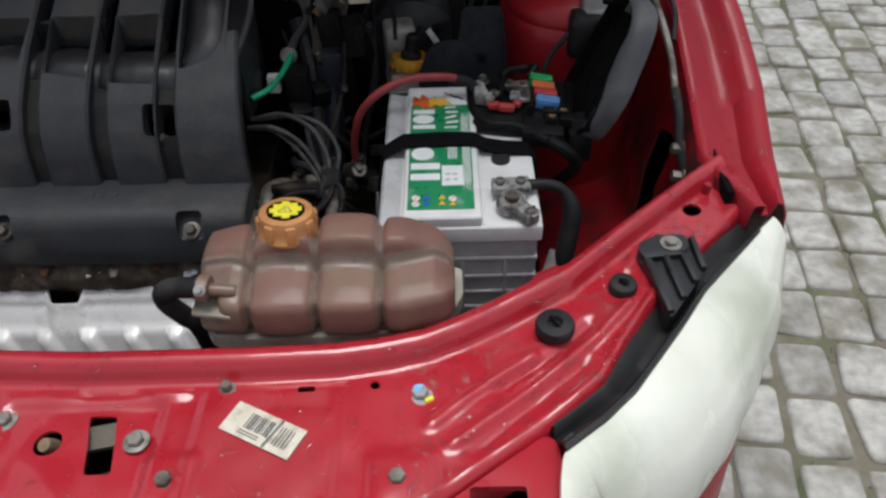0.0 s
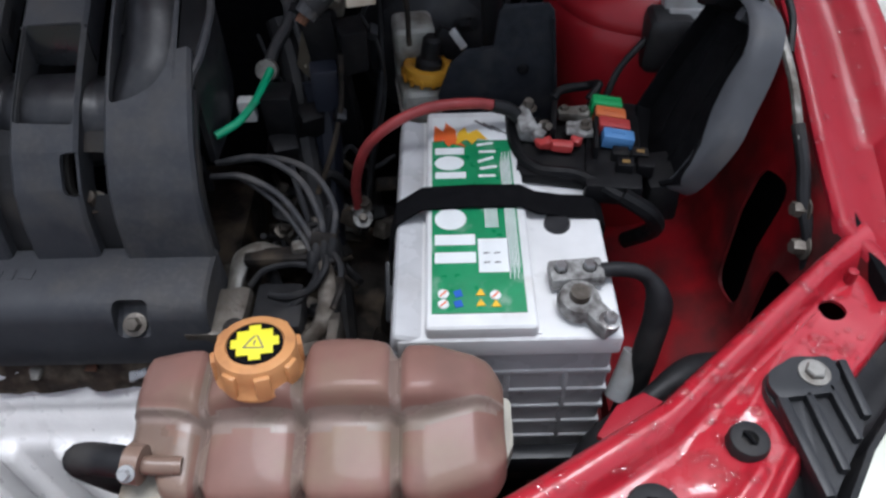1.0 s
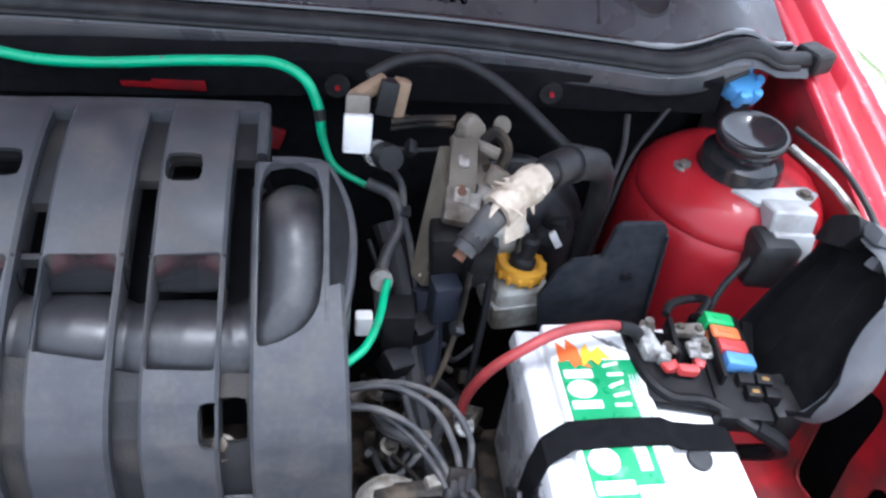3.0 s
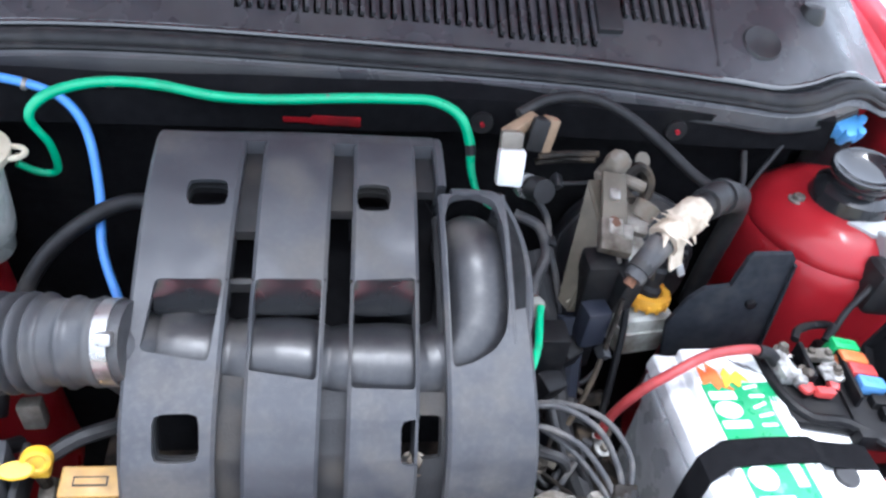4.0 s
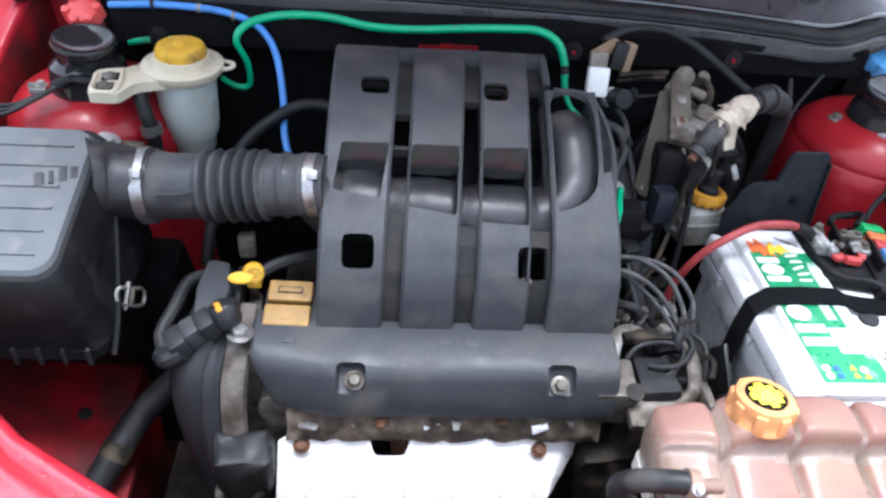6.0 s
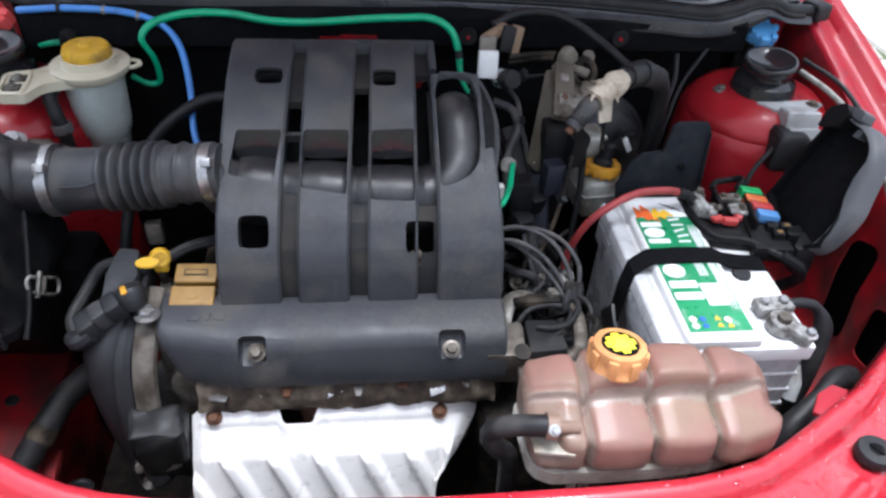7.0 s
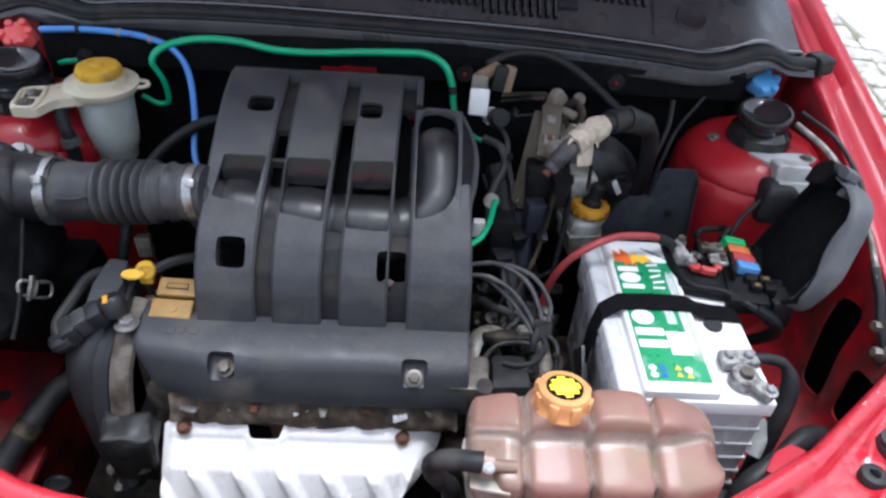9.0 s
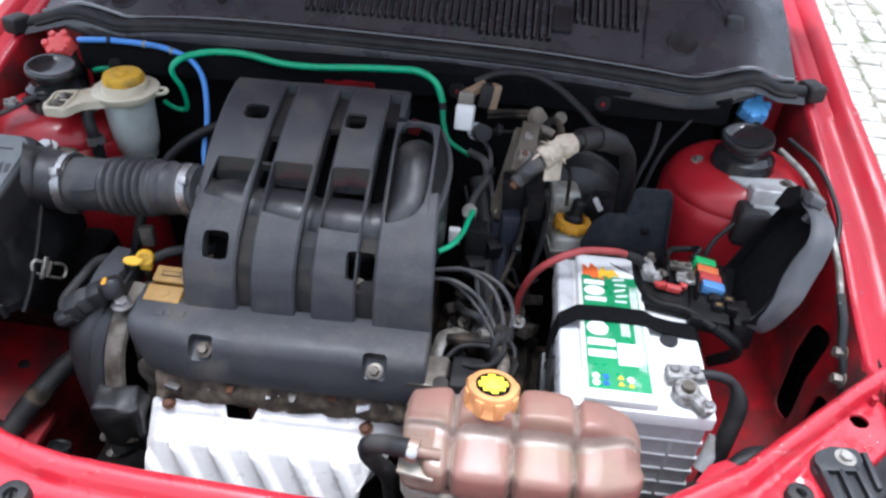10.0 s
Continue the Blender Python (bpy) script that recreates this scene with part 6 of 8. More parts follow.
# ---- air intake ----
def air_filter_box():
    t = thing("air_filter_box", "large black plastic air filter housing", "air filter box", (-0.53, 0.58, 0.55))

    def ring(x0, x1, y0, y1, z0, z1, r=0.02):
        """A rounded rectangle whose front lies at z0 and back at z1."""
        out = []
        for cx, cy, a0 in ((x1 - r, y1 - r, 0), (x0 + r, y1 - r, 90), (x0 + r, y0 + r, 180), (x1 - r, y0 + r, 270)):
            for k in range(5):
                a = radians(a0 + 22.5 * k)
                x, y = cx + r * math.cos(a), cy + r * math.sin(a)
                out.append(Vector((x, y, z0 + (z1 - z0) * (y - y0) / (y1 - y0))))
        return out

    lid = part("lid", loft([ring(-0.64, -0.418, 0.496, 0.690, 0.764, 0.770), ring(-0.638, -0.420, 0.497, 0.688, 0.776, 0.784), ring(-0.632, -0.430, 0.488, 0.684, 0.80, 0.845), ring(-0.625, -0.437, 0.486, 0.680, 0.850, 0.893), ring(-0.620, -0.443, 0.490, 0.676, 0.858, 0.902)]), BAREBLACK, t, sharp=40)
    part("top_panel", loft([ring(-0.618, -0.446, 0.494, 0.672, 0.856, 0.900), ring(-0.616, -0.450, 0.498, 0.668, 0.864, 0.907)]), LIDGREY, lid, "flat grey lid top")
    for k in range(6):
        y = 0.515 + 0.026 * k
        z = 0.864 + 0.043 * (y - 0.498) / 0.17
        part("rib", box((-0.545, y, z + 0.0005), (0.16, 0.003, 0.003), 0.001, (14, 0, 0)), LIDGREY, lid)
    for k, w in enumerate((0.008, 0.004, 0.007, 0.008)):
        part("embossed_mark", box((-0.486 + 0.010 * k, 0.60 + 0.004 * k, 0.892), (w, 0.016, 0.002), 0.0005, (14, 0, 15)), TRIM, lid)
    part("base", loft([ring(-0.61, -0.432, 0.632, 0.690, 0.59, 0.59), ring(-0.622, -0.430, 0.556, 0.690, 0.70, 0.705), ring(-0.63, -0.428, 0.512, 0.690, 0.748, 0.752), ring(-0.644, -0.420, 0.494, 0.694, 0.752, 0.757), ring(-0.644, -0.420, 0.494, 0.694, 0.764, 0.770)]), BAREBLACK, t)
    for k in range(9):
        part("flange_rib", box((-0.62 + 0.023 * k, 0.497, 0.756), (0.005, 0.01, 0.022), 0.002), TRIM, t)
    clip = part("spring_clip", tube([(-0.417, 0.556, 0.792), (-0.414, 0.578, 0.771), (-0.413, 0.596, 0.754), (-0.412, 0.598, 0.746), (-0.412, 0.592, 0.739), (-0.413, 0.584, 0.740), (-0.414, 0.566, 0.757), (-0.417, 0.549, 0.776), (-0.419, 0.547, 0.784), (-0.419, 0.551, 0.791), (-0.417, 0.556, 0.792)], 0.0019, 8, 6), STEELDIRT, t, "wire spring clip")
    part("clip_plate", box((-0.415, 0.563, 0.774), (0.004, 0.008, 0.030), 0.0015, (-43, 6, 0)), STEELDIRT, clip)
    part("catch", box((-0.414, 0.570, 0.767), (0.006, 0.006, 0.020), 0.0015, (-43, 6, 0)), CASTING, clip)
    part("inlet_duct", loft([ring(-0.455, -0.388, 0.640, 0.720, 0.42, 0.42, 0.015), ring(-0.450, -0.384, 0.636, 0.716, 0.68, 0.68, 0.015), ring(-0.445, -0.392, 0.634, 0.708, 0.735, 0.735, 0.015)]), FELT_SHADE, t, "black duct under the housing")
    part("corner_rib", tube([(-0.432, 0.628, 0.846), (-0.424, 0.580, 0.805), (-0.417, 0.535, 0.772), (-0.416, 0.503, 0.750)], 0.0032, 8, 6), BAREBLACK, t)
    outlet = [(-0.462, 0.640, 0.862), (-0.440, 0.650, 0.856), (-0.40, 0.652, 0.852)]
    part("outlet", tube(outlet, lambda f: 0.047 - 0.010 * f, 20, 6), SMOOTH, t)
    part("bolt", bolt((-0.452, 0.690, 0.878), 0.010, 0.010, (10, 0, 0)), STEEL, t)
    part("bolt_boss", bumpy(box((-0.440, 0.694, 0.865), (0.05, 0.025, 0.02), 0.005), 40, 0.003), CASTING, t)
    part("sensor", bumpy(box((-0.405, 0.688, 0.862), (0.05, 0.016, 0.02), 0.004, (0, 10, -10)), 50, 0.003), CASTING, t)


def intake_hose():
    t = thing("intake_hose", "corrugated black rubber air intake hose", "hose", (-0.32, 0.64, 0.86))
    line = [(-0.415, 0.653, 0.850), (-0.37, 0.651, 0.853), (-0.31, 0.645, 0.860), (-0.26, 0.638, 0.868), (-0.212, 0.632, 0.874)]

    def rad(f):
        bellows = 0.5 + 0.5 * math.sin((f - 0.36) * 2 * math.pi * 17.0)
        inside = 1 / (1 + math.exp(-(f - 0.37) / 0.008)) / (1 + math.exp((f - 0.69) / 0.008))
        lump = 0.003 * math.exp(-((f - 0.78) / 0.014) ** 2) + 0.0025 * math.exp(-((f - 0.88) / 0.02) ** 2)
        return 0.0365 - 0.005 * f + inside * (0.0085 * bellows ** 0.7 - 0.003) + lump

    part("tube", tube(line, rad, 24, 34), HOSE, t, sharp=60)
    part("mould_line", tube([(-0.385, 0.617, 0.866), (-0.362, 0.617, 0.867), (-0.345, 0.618, 0.872)], 0.0022, 6, 4), HOSE, t)
    for a, b, r in (((-0.409, 0.653, 0.850), (-0.397, 0.653, 0.851), 0.0412), ((-0.231, 0.634, 0.8715), (-0.220, 0.633, 0.873), 0.0335)):
        c = part("clamp", tube([a, b], r, 24, 3), STEEL, t, "bright steel hose clamp")
        part("screw", box(((a[0] + b[0]) / 2, a[1] - r * 0.62, a[2] + r * 0.80), (0.012, 0.018, 0.010), 0.003, (-38, 0, 0)), STEEL, c)


# ---- power steering reservoir ----
def steering_reservoir():
    t = thing("fluid_reservoir", "cloudy fluid reservoir with yellow cap and cream bracket", "reservoir", (-0.397, 0.825, 0.80))
    part("bottle", lathe([(0.0005, 0.792), (0.024, 0.792), (0.0275, 0.797), (0.0285, 0.812), (0.0325, 0.818), (0.0345, 0.835), (0.0365, 0.885), (0.037, 0.900), (0.0005, 0.900)], (-0.397, 0.827, 0), seg=32), CLEARISH, t, "cloudy bluish plastic bottle")
    flange = part("flange", lathe([(0.0005, 0.896), (0.042, 0.896), (0.047, 0.902), (0.048, 0.909), (0.044, 0.911), (0.034, 0.911), (0.033, 0.920), (0.0005, 0.920)], (-0.397, 0.827, 0), seg=36), CREAM, t, "aged cream plastic collar")
    arm = part("arm", prism(rounded([(-0.405, 0.868), (-0.436, 0.834), (-0.462, 0.812), (-0.490, 0.800), (-0.484, 0.748), (-0.452, 0.748), (-0.440, 0.776), (-0.405, 0.788)], 0.006), 0.894, 0.906, 0.003), CREAM, t)
    part("arm_rim", tube([(-0.461, 0.806, 0.907), (-0.485, 0.797, 0.907), (-0.484, 0.775, 0.907), (-0.480, 0.753, 0.907), (-0.457, 0.752, 0.907), (-0.456, 0.780, 0.907), (-0.461, 0.806, 0.907)], 0.0026, 8, 5), CREAM, arm)
    for y in (0.765, 0.789):
        part("bolt_recess", box((-0.470, y, 0.9062), (0.019, 0.017, 0.002), 0.0005, (0, 0, 8)), GRIME, arm)
        part("bolt", bolt((-0.470, y, 0.9065), 0.0055, 0.005), STEELDIRT, arm)
    loop = [(-0.352 + 0.013 * math.cos(a), 0.836 + 0.010 * math.sin(a), 0.904) for a in (math.pi * 2 * k / 12 for k in range(13))]
    part("lug", tube(loop, 0.0028, 8, 3), CREAM, flange)
    cap = part("cap", lathe([(0.0005, 0.918), (0.0285, 0.915), (0.0285, 0.928), (0.0268, 0.932), (0.008, 0.933), (0.007, 0.936), (0.0005, 0.936)], (-0.397, 0.827, 0), seg=40), YELLOW, t, "yellow screw cap")
    for k in range(24):
        a = 2 * math.pi * k / 24
        part("knurl", box((-0.397 + 0.0287 * math.cos(a), 0.827 + 0.0287 * math.sin(a), 0.922), (0.0012, 0.003, 0.012), 0.0004, (0, 0, math.degrees(a))), YELLOW, cap)
    part("outlet", tube([(-0.430, 0.815, 0.893), (-0.438, 0.785, 0.888), (-0.433, 0.772, 0.872), (-0.428, 0.768, 0.850), (-0.426, 0.766, 0.815), (-0.42, 0.76, 0.76)], 0.0085, 12), RUBBER, t)
    part("hose_clip", tube([(-0.429, 0.7685, 0.856), (-0.4275, 0.7675, 0.845)], 0.0125, 14, 3), STEEL, t)
    part("mark", box((-0.400, 0.7925, 0.886), (0.012, 0.002, 0.005), 0.0005), NAVY, t)


def filler(x, y, z, m, name, label, deep):
    """A screw filler with a ribbed skirt and a raised finger grip across its top."""
    t = thing(name, label, "filler cap", (x, y, z))
    part("neck", lathe([(0.012, -0.08), (0.022, -0.08), (0.024, -0.05), (0.019, -0.03), (0.019, -0.006), (0.012, -0.006)], (x, y, z), (10, 0, 0), 18), deep, t)
    cap = part("cap", lathe([(0.0005, 0.010), (0.012, 0.010), (0.018, 0.008), (0.021, 0.002), (0.021, -0.008), (0.018, -0.010), (0.0005, -0.010)], (x, y, z), (30, 0, 0), 20), m, t)
    for k in range(6):
        a = math.pi * k / 3 + 0.2
        bm = lathe([(0.0005, 0.013), (0.005, 0.012), (0.0065, 0.006), (0.0065, -0.008)], (0.0175 * math.cos(a), 0.0175 * math.sin(a), 0), seg=12)
        bm.transform(pose(x, y, z, 30, 0, 0))
        part("lobe", bm, m, cap)


# ---- right-hand rear corner ----
def felt_shield():
    t = thing("felt_shield", "stepped black felt shield behind the battery", "shield", (0.35, 0.745, 0.60))
    m = Matrix.Translation((0, 0.748, 0)) @ Matrix.Rotation(radians(90), 4, "X") @ Matrix.Rotation(radians(0), 4, "Z")
    part("sheet", bumpy(prism([(0.312, 0.66), (0.424, 0.66), (0.404, 0.858), (0.398, 0.866), (0.358, 0.866), (0.353, 0.860), (0.348, 0.822), (0.318, 0.820), (0.303, 0.806), (0.292, 0.77)], -0.003, 0.003, 0.0012, m), 12, 0.004), SHEETBLACK, t)
    part("edge_fold", tube([(0.424, 0.745, 0.66), (0.414, 0.744, 0.76), (0.404, 0.743, 0.856)], 0.0028, 8, 4, 0.6), SHEETBLACK, t)
    part("fixing_clip", lathe([(0.0005, 0.004), (0.005, 0.003), (0.006, 0.0), (0.0005, 0.0)], (0.378, 0.744, 0.80), (90, 0, 0), 14), BAREBLACK, t)


def brake_reservoir():
    t = thing("brake_fluid_reservoir", "dirty translucent brake fluid reservoir with orange ring", "reservoir", (0.283, 0.785, 0.70))
    part("bottle", box((0.279, 0.79, 0.734), (0.060, 0.064, 0.060), 0.010, (0, 0, 8), 3), TANKGREY, t)
    part("seam", box((0.279, 0.79, 0.741), (0.065, 0.069, 0.005), 0.002, (0, 0, 8)), TANKGREY, t)
    ring = part("ring", lathe([(0.014, 0.0), (0.026, 0.0), (0.0278, 0.006), (0.026, 0.013), (0.018, 0.014), (0.014, 0.010)], (0.281, 0.786, 0.767), (-6, 6, 0), 32), AMBERPL, t, "orange screw ring")
    for k in range(14):
        a = 2 * math.pi * k / 14
        part("notch", box((0.281 + 0.0267 * math.cos(a), 0.786 + 0.0267 * math.sin(a), 0.773), (0.003, 0.004, 0.010), 0.001, (0, 0, math.degrees(a))), AMBERPL, ring)
    part("float_switch", lathe([(0.014, 0.0), (0.014, 0.012), (0.010, 0.016), (0.010, 0.036), (0.007, 0.040), (0.0005, 0.040)], (0.281, 0.786, 0.773), (-6, 10, 0), 18), RUBBER, t)
    part("plug", box((0.303, 0.795, 0.808), (0.026, 0.010, 0.016), 0.002, (0, 35, 20)), RUBBER, t)
    part("tag", box((0.314, 0.793, 0.806), (0.008, 0.003, 0.026), 0.001, (0, -30, 10)), WHITEPL, t)
    part("back_bottle", box((0.266, 0.822, 0.768), (0.044, 0.045, 0.09), 0.009, (0, 0, 8), 3), TANKGREY, t)


def brake_servo():
    t = thing("brake_servo", "round black brake servo on the bulkhead", "brake servo", (0.285, 0.875, 0.76))
    part("drum", lathe([(0.0005, 0.045), (0.04, 0.045), (0.07, 0.034), (0.082, 0.015), (0.084, 0.0), (0.080, -0.03), (0.0005, -0.03)], (0.285, 0.872, 0.755), (78, 0, 0), 40), SMOOTH, t)
    part("rim", lathe([(0.080, 0.006), (0.0875, 0.005), (0.0885, 0.0), (0.0875, -0.005), (0.080, -0.006)], (0.285, 0.872, 0.755), (78, 0, 0), 40), SMOOTH, t)
    part("valve", tube([(0.318, 0.830, 0.800), (0.322, 0.820, 0.806), (0.332, 0.812, 0.812)], 0.007, 10), TRIM, t)


def control_unit():
    t = thing("control_unit", "dusty brown metal control unit on a bracket", "control unit", (0.185, 0.77, 0.78))
    face = [Vector(p) for p in ((0.180, 0.797, 0.920), (0.154, 0.730, 0.820), (0.166, 0.723, 0.808), (0.189, 0.742, 0.888))]
    bm = loft([face, [p + Vector((0.024, 0.004, -0.003)) for p in face]])
    bmesh.ops.bevel(bm, geom=bm.edges[:], offset=0.002, segments=2, affect="EDGES")
    part("case", bm, UNIT, t)
    mid = [face[0].lerp(face[1], 0.62).lerp(face[3].lerp(face[2], 0.62), 0.38), face[0].lerp(face[1], 0.90).lerp(face[3].lerp(face[2], 0.90), 0.38), face[0].lerp(face[1], 0.90).lerp(face[3].lerp(face[2], 0.90), 0.80), face[0].lerp(face[1], 0.62).lerp(face[3].lerp(face[2], 0.62), 0.80)]
    out = (face[1] - face[0]).cross(face[3] - face[0]).normalized()
    out = out if out.x < 0 else -out
    part("side_label", loft([[p + out * 0.0003 for p in mid], [p + out * 0.0012 for p in mid]]), PAPER, t)
    part("top_plate", bumpy(box((0.199, 0.766, 0.913), (0.026, 0.062, 0.006), 0.002, (30, 4, -6)), 30, 0.003), UNIT, t)
    for x, y, z, s in ((0.196, 0.742, 0.902, 0.014), (0.207, 0.738, 0.899, 0.012), (0.200, 0.772, 0.918, 0.010)):
        part("boss", bumpy(box((x, y, z), (s, s * 1.3, 0.010), 0.003, (28, 5, -6), 3), 60, 0.002), STEELDIRT, t)
    part("bracket", bumpy(box((0.196, 0.735, 0.895), (0.032, 0.030, 0.012), 0.003, (30, 6, -10)), 40, 0.004), CASTING, t)
    part("valve", bumpy(lathe([(0.0005, 0.040), (0.006, 0.038), (0.0105, 0.033), (0.0125, 0.024), (0.0115, 0.012), (0.015, 0.008), (0.015, 0.0), (0.0005, 0.0)], (0.208, 0.812, 0.908), (14, 4, 0), 18), 70, 0.005), CREAMDIRT, t, "dirty cream vacuum valve")
    part("nozzle", tube([(0.212, 0.802, 0.918), (0.222, 0.788, 0.922), (0.234, 0.785, 0.918)], 0.006, 10), CREAMDIRT, t)
    part("loop", tube([(0.216, 0.798, 0.915), (0.232, 0.802, 0.930), (0.244, 0.797, 0.918), (0.238, 0.785, 0.902), (0.222, 0.784, 0.900)], 0.006, 8), GRIME, t)
    part("plate_tab", lathe([(0.004, 0.002), (0.009, 0.002), (0.009, 0), (0.004, 0)], (0.243, 0.822, 0.925), (50, 20, 0), 14), UNIT, t)
    part("plug", box((0.190, 0.735, 0.80), (0.03, 0.03, 0.16), 0.004, (6, -4, 0)), BAREBLACK, t)
    part("plug", box((0.213, 0.722, 0.845), (0.026, 0.026, 0.05), 0.004, (10, 0, 20)), BAREBLACK, t)
    part("connector", box((0.186, 0.706, 0.812), (0.026, 0.022, 0.045), 0.003, (0, 0, 10)), BLUEGREY, t)
    part("bolt", bolt((0.196, 0.745, 0.904), 0.005, 0.005, (28, 8, 0)), RUST, t)
    # lobed casting behind the case, with a cup-shaped port
    part("flange", bumpy(prism([(0.194, 0.800), (0.200, 0.818), (0.216, 0.826), (0.230, 0.815), (0.228, 0.795), (0.240, 0.780), (0.236, 0.764), (0.218, 0.758), (0.204, 0.772)], 0.890, 0.902, 0.003), 35, 0.004), CREAMDIRT, t, "pale lobed metal flange")
    part("port", lathe([(0.006, -0.012), (0.012, -0.012), (0.013, 0.004), (0.009, 0.006), (0.008, 0.0)], (0.236, 0.770, 0.905), (-25, 35, 0), 18), CREAMDIRT, t)
    part("lug", bumpy(box((0.222, 0.752, 0.896), (0.020, 0.016, 0.010), 0.003, (25, 0, -20)), 60, 0.003), STEELDIRT, t)


def taped_hose():
    t = thing("taped_hose", "dark hose wound with frayed beige tape", "hose", (0.24, 0.70, 0.90))
    part("pipe", tube([(0.190, 0.668, 0.914), (0.210, 0.684, 0.928), (0.234, 0.702, 0.940), (0.258, 0.719, 0.946), (0.286, 0.740, 0.942), (0.316, 0.762, 0.926), (0.336, 0.778, 0.902), (0.346, 0.792, 0.862), (0.350, 0.802, 0.81), (0.350, 0.806, 0.74)], 0.0112, 14), RUBBER, t)
    part("boot", tube([(0.186, 0.665, 0.909), (0.198, 0.674, 0.921), (0.212, 0.686, 0.930)], lambda f: 0.0092 + 0.003 * f, 12), GREYHOSE, t)
    part("bare_end", tube([(0.182, 0.662, 0.904), (0.188, 0.667, 0.911)], 0.0050, 10, 3), RUST, t)
    part("elbow", tube([(0.262, 0.722, 0.946), (0.290, 0.743, 0.941), (0.322, 0.767, 0.921)], 0.0150, 14), RUBBER, t)
    part("collar", tube([(0.284, 0.738, 0.943), (0.292, 0.744, 0.940)], 0.0170, 14, 3), RUBBER, t)
    wrap = part("tape", bumpy(tube([(0.214, 0.687, 0.932), (0.226, 0.696, 0.937), (0.240, 0.706, 0.942), (0.254, 0.716, 0.946)], lambda f: 0.0146 + 0.0012 * math.sin(f * 11), 18, 12), 150, 0.0024), TAPE, t)
    flap = bumpy(box((0.232, 0.692, 0.921), (0.030, 0.004, 0.034), 0.0015, (-28, 14, 35)), 60, 0.008)
    part("loose_flap", flap, TAPE, wrap)
    rnd = random.Random(5)
    for k in range(11):
        a = rnd.uniform(1.6, 5.6)
        c = Vector((0.234 + 0.017 * (k - 7) / 6, 0.702 + 0.012 * (k - 7) / 6, 0.940))
        d = Vector((0.6 * math.cos(a), 0.6 * math.sin(a) - 0.2, 0.5 * rnd.uniform(-1, 1))).normalized()
        part("frayed_end", tube([c, c + d * 0.014, c + d * rnd.uniform(0.018, 0.028) + Vector((0, 0, -0.004))], lambda f: 0.0038 * (1 - f) + 0.0006, 6, 4, 0.4), TAPE, wrap)


def connector_cluster():
    t = thing("connector_cluster", "white plug and brown connectors by the bulkhead", "connector", (0.11, 0.83, 0.90))
    part("white_plug", box((0.108, 0.819, 0.915), (0.026, 0.018, 0.036), 0.003, (-20, 0, -6)), WHITEPL, t)
    part("plug_top", box((0.108, 0.832, 0.938), (0.022, 0.012, 0.018), 0.003, (-20, 0, -6)), CREAMDIRT, t)
    part("brown_strip", bumpy(box((0.118, 0.846, 0.945), (0.038, 0.012, 0.012), 0.003, (0, -25, 20)), 40, 0.003), BROWNPL, t)
    part("brown_plug", bumpy(box((0.146, 0.845, 0.938), (0.016, 0.014, 0.036), 0.003, (-10, 16, 0)), 40, 0.003), BROWNPL, t)
    part("black_plug", box((0.135, 0.842, 0.940), (0.018, 0.016, 0.034), 0.003, (-10, 10, 0)), RUBBER, t)
    part("sensor_body", lathe([(0.0005, 0.03), (0.012, 0.03), (0.013, 0.01), (0.010, 0.008), (0.010, -0.02)], (0.130, 0.815, 0.895), (60, 30, 0), 16), RUBBER, t)
    part("sensor_ring", lathe([(0.006, 0.004), (0.0125, 0.004), (0.0125, -0.004), (0.006, -0.004)], (0.126, 0.812, 0.898), (60, 30, 0), 16), STEEL, t)
    for z, y in ((0.918, 0.835), (0.908, 0.84)):
        part("rod", tube([(0.14, y, z), (0.17, y, z + 0.004), (0.20, y - 0.005, z + 0.008)], 0.0035, 8), GRIME, t)


def strut_bracket():
    t = thing("relay_bracket", "grey plastic relay on a steel bracket beside the tower", "bracket", (0.535, 0.77, 0.86))
    part("plate", bumpy(prism([(0.485, 0.795), (0.505, 0.772), (0.560, 0.770), (0.578, 0.785), (0.572, 0.800), (0.530, 0.797)], 0.868, 0.874, 0.002), 30, 0.002), STEELGREY, t)
    part("relay", box((0.530, 0.757, 0.868), (0.046, 0.034, 0.026), 0.005, (-15, 0, -4), 3), STEELGREY, t)
    part("socket", box((0.530, 0.735, 0.850), (0.042, 0.016, 0.030), 0.003, (-15, 0, -4)), STEELGREY, t)
    part("rubber_sleeve", bumpy(box((0.512, 0.735, 0.835), (0.045, 0.045, 0.055), 0.012, (0, 0, 0), 3), 25, 0.005), RUBBER, t)
    part("wire", tube([(0.505, 0.74, 0.845), (0.485, 0.725, 0.835), (0.466, 0.715, 0.815), (0.455, 0.705, 0.79)], 0.0035, 8), RUBBER, t)
    part("bolt", bolt((0.562, 0.785, 0.873), 0.006, 0.006), CASTING, t)


def prop_rod():
    t = thing("prop_rod", "slim steel rod with black sleeve along the wing", "rod", (0.60, 0.6, 0.77))
    part("rod", tube([(0.556, 0.83, 0.902), (0.580, 0.78, 0.893), (0.592, 0.72, 0.878), (0.598, 0.65, 0.850), (0.599, 0.60, 0.818)], 0.0042, 8), STEELDIRT, t)
    part("sleeve", tube([(0.599, 0.612, 0.825), (0.601, 0.585, 0.805), (0.601, 0.562, 0.782), (0.606, 0.54, 0.757), (0.608, 0.525, 0.725)], 0.0058, 10), RUBBER, t)
    part("cable", tube([(0.575, 0.86, 0.905), (0.605, 0.80, 0.895), (0.618, 0.73, 0.868), (0.612, 0.69, 0.845)], 0.0035, 8), RUBBER, t)


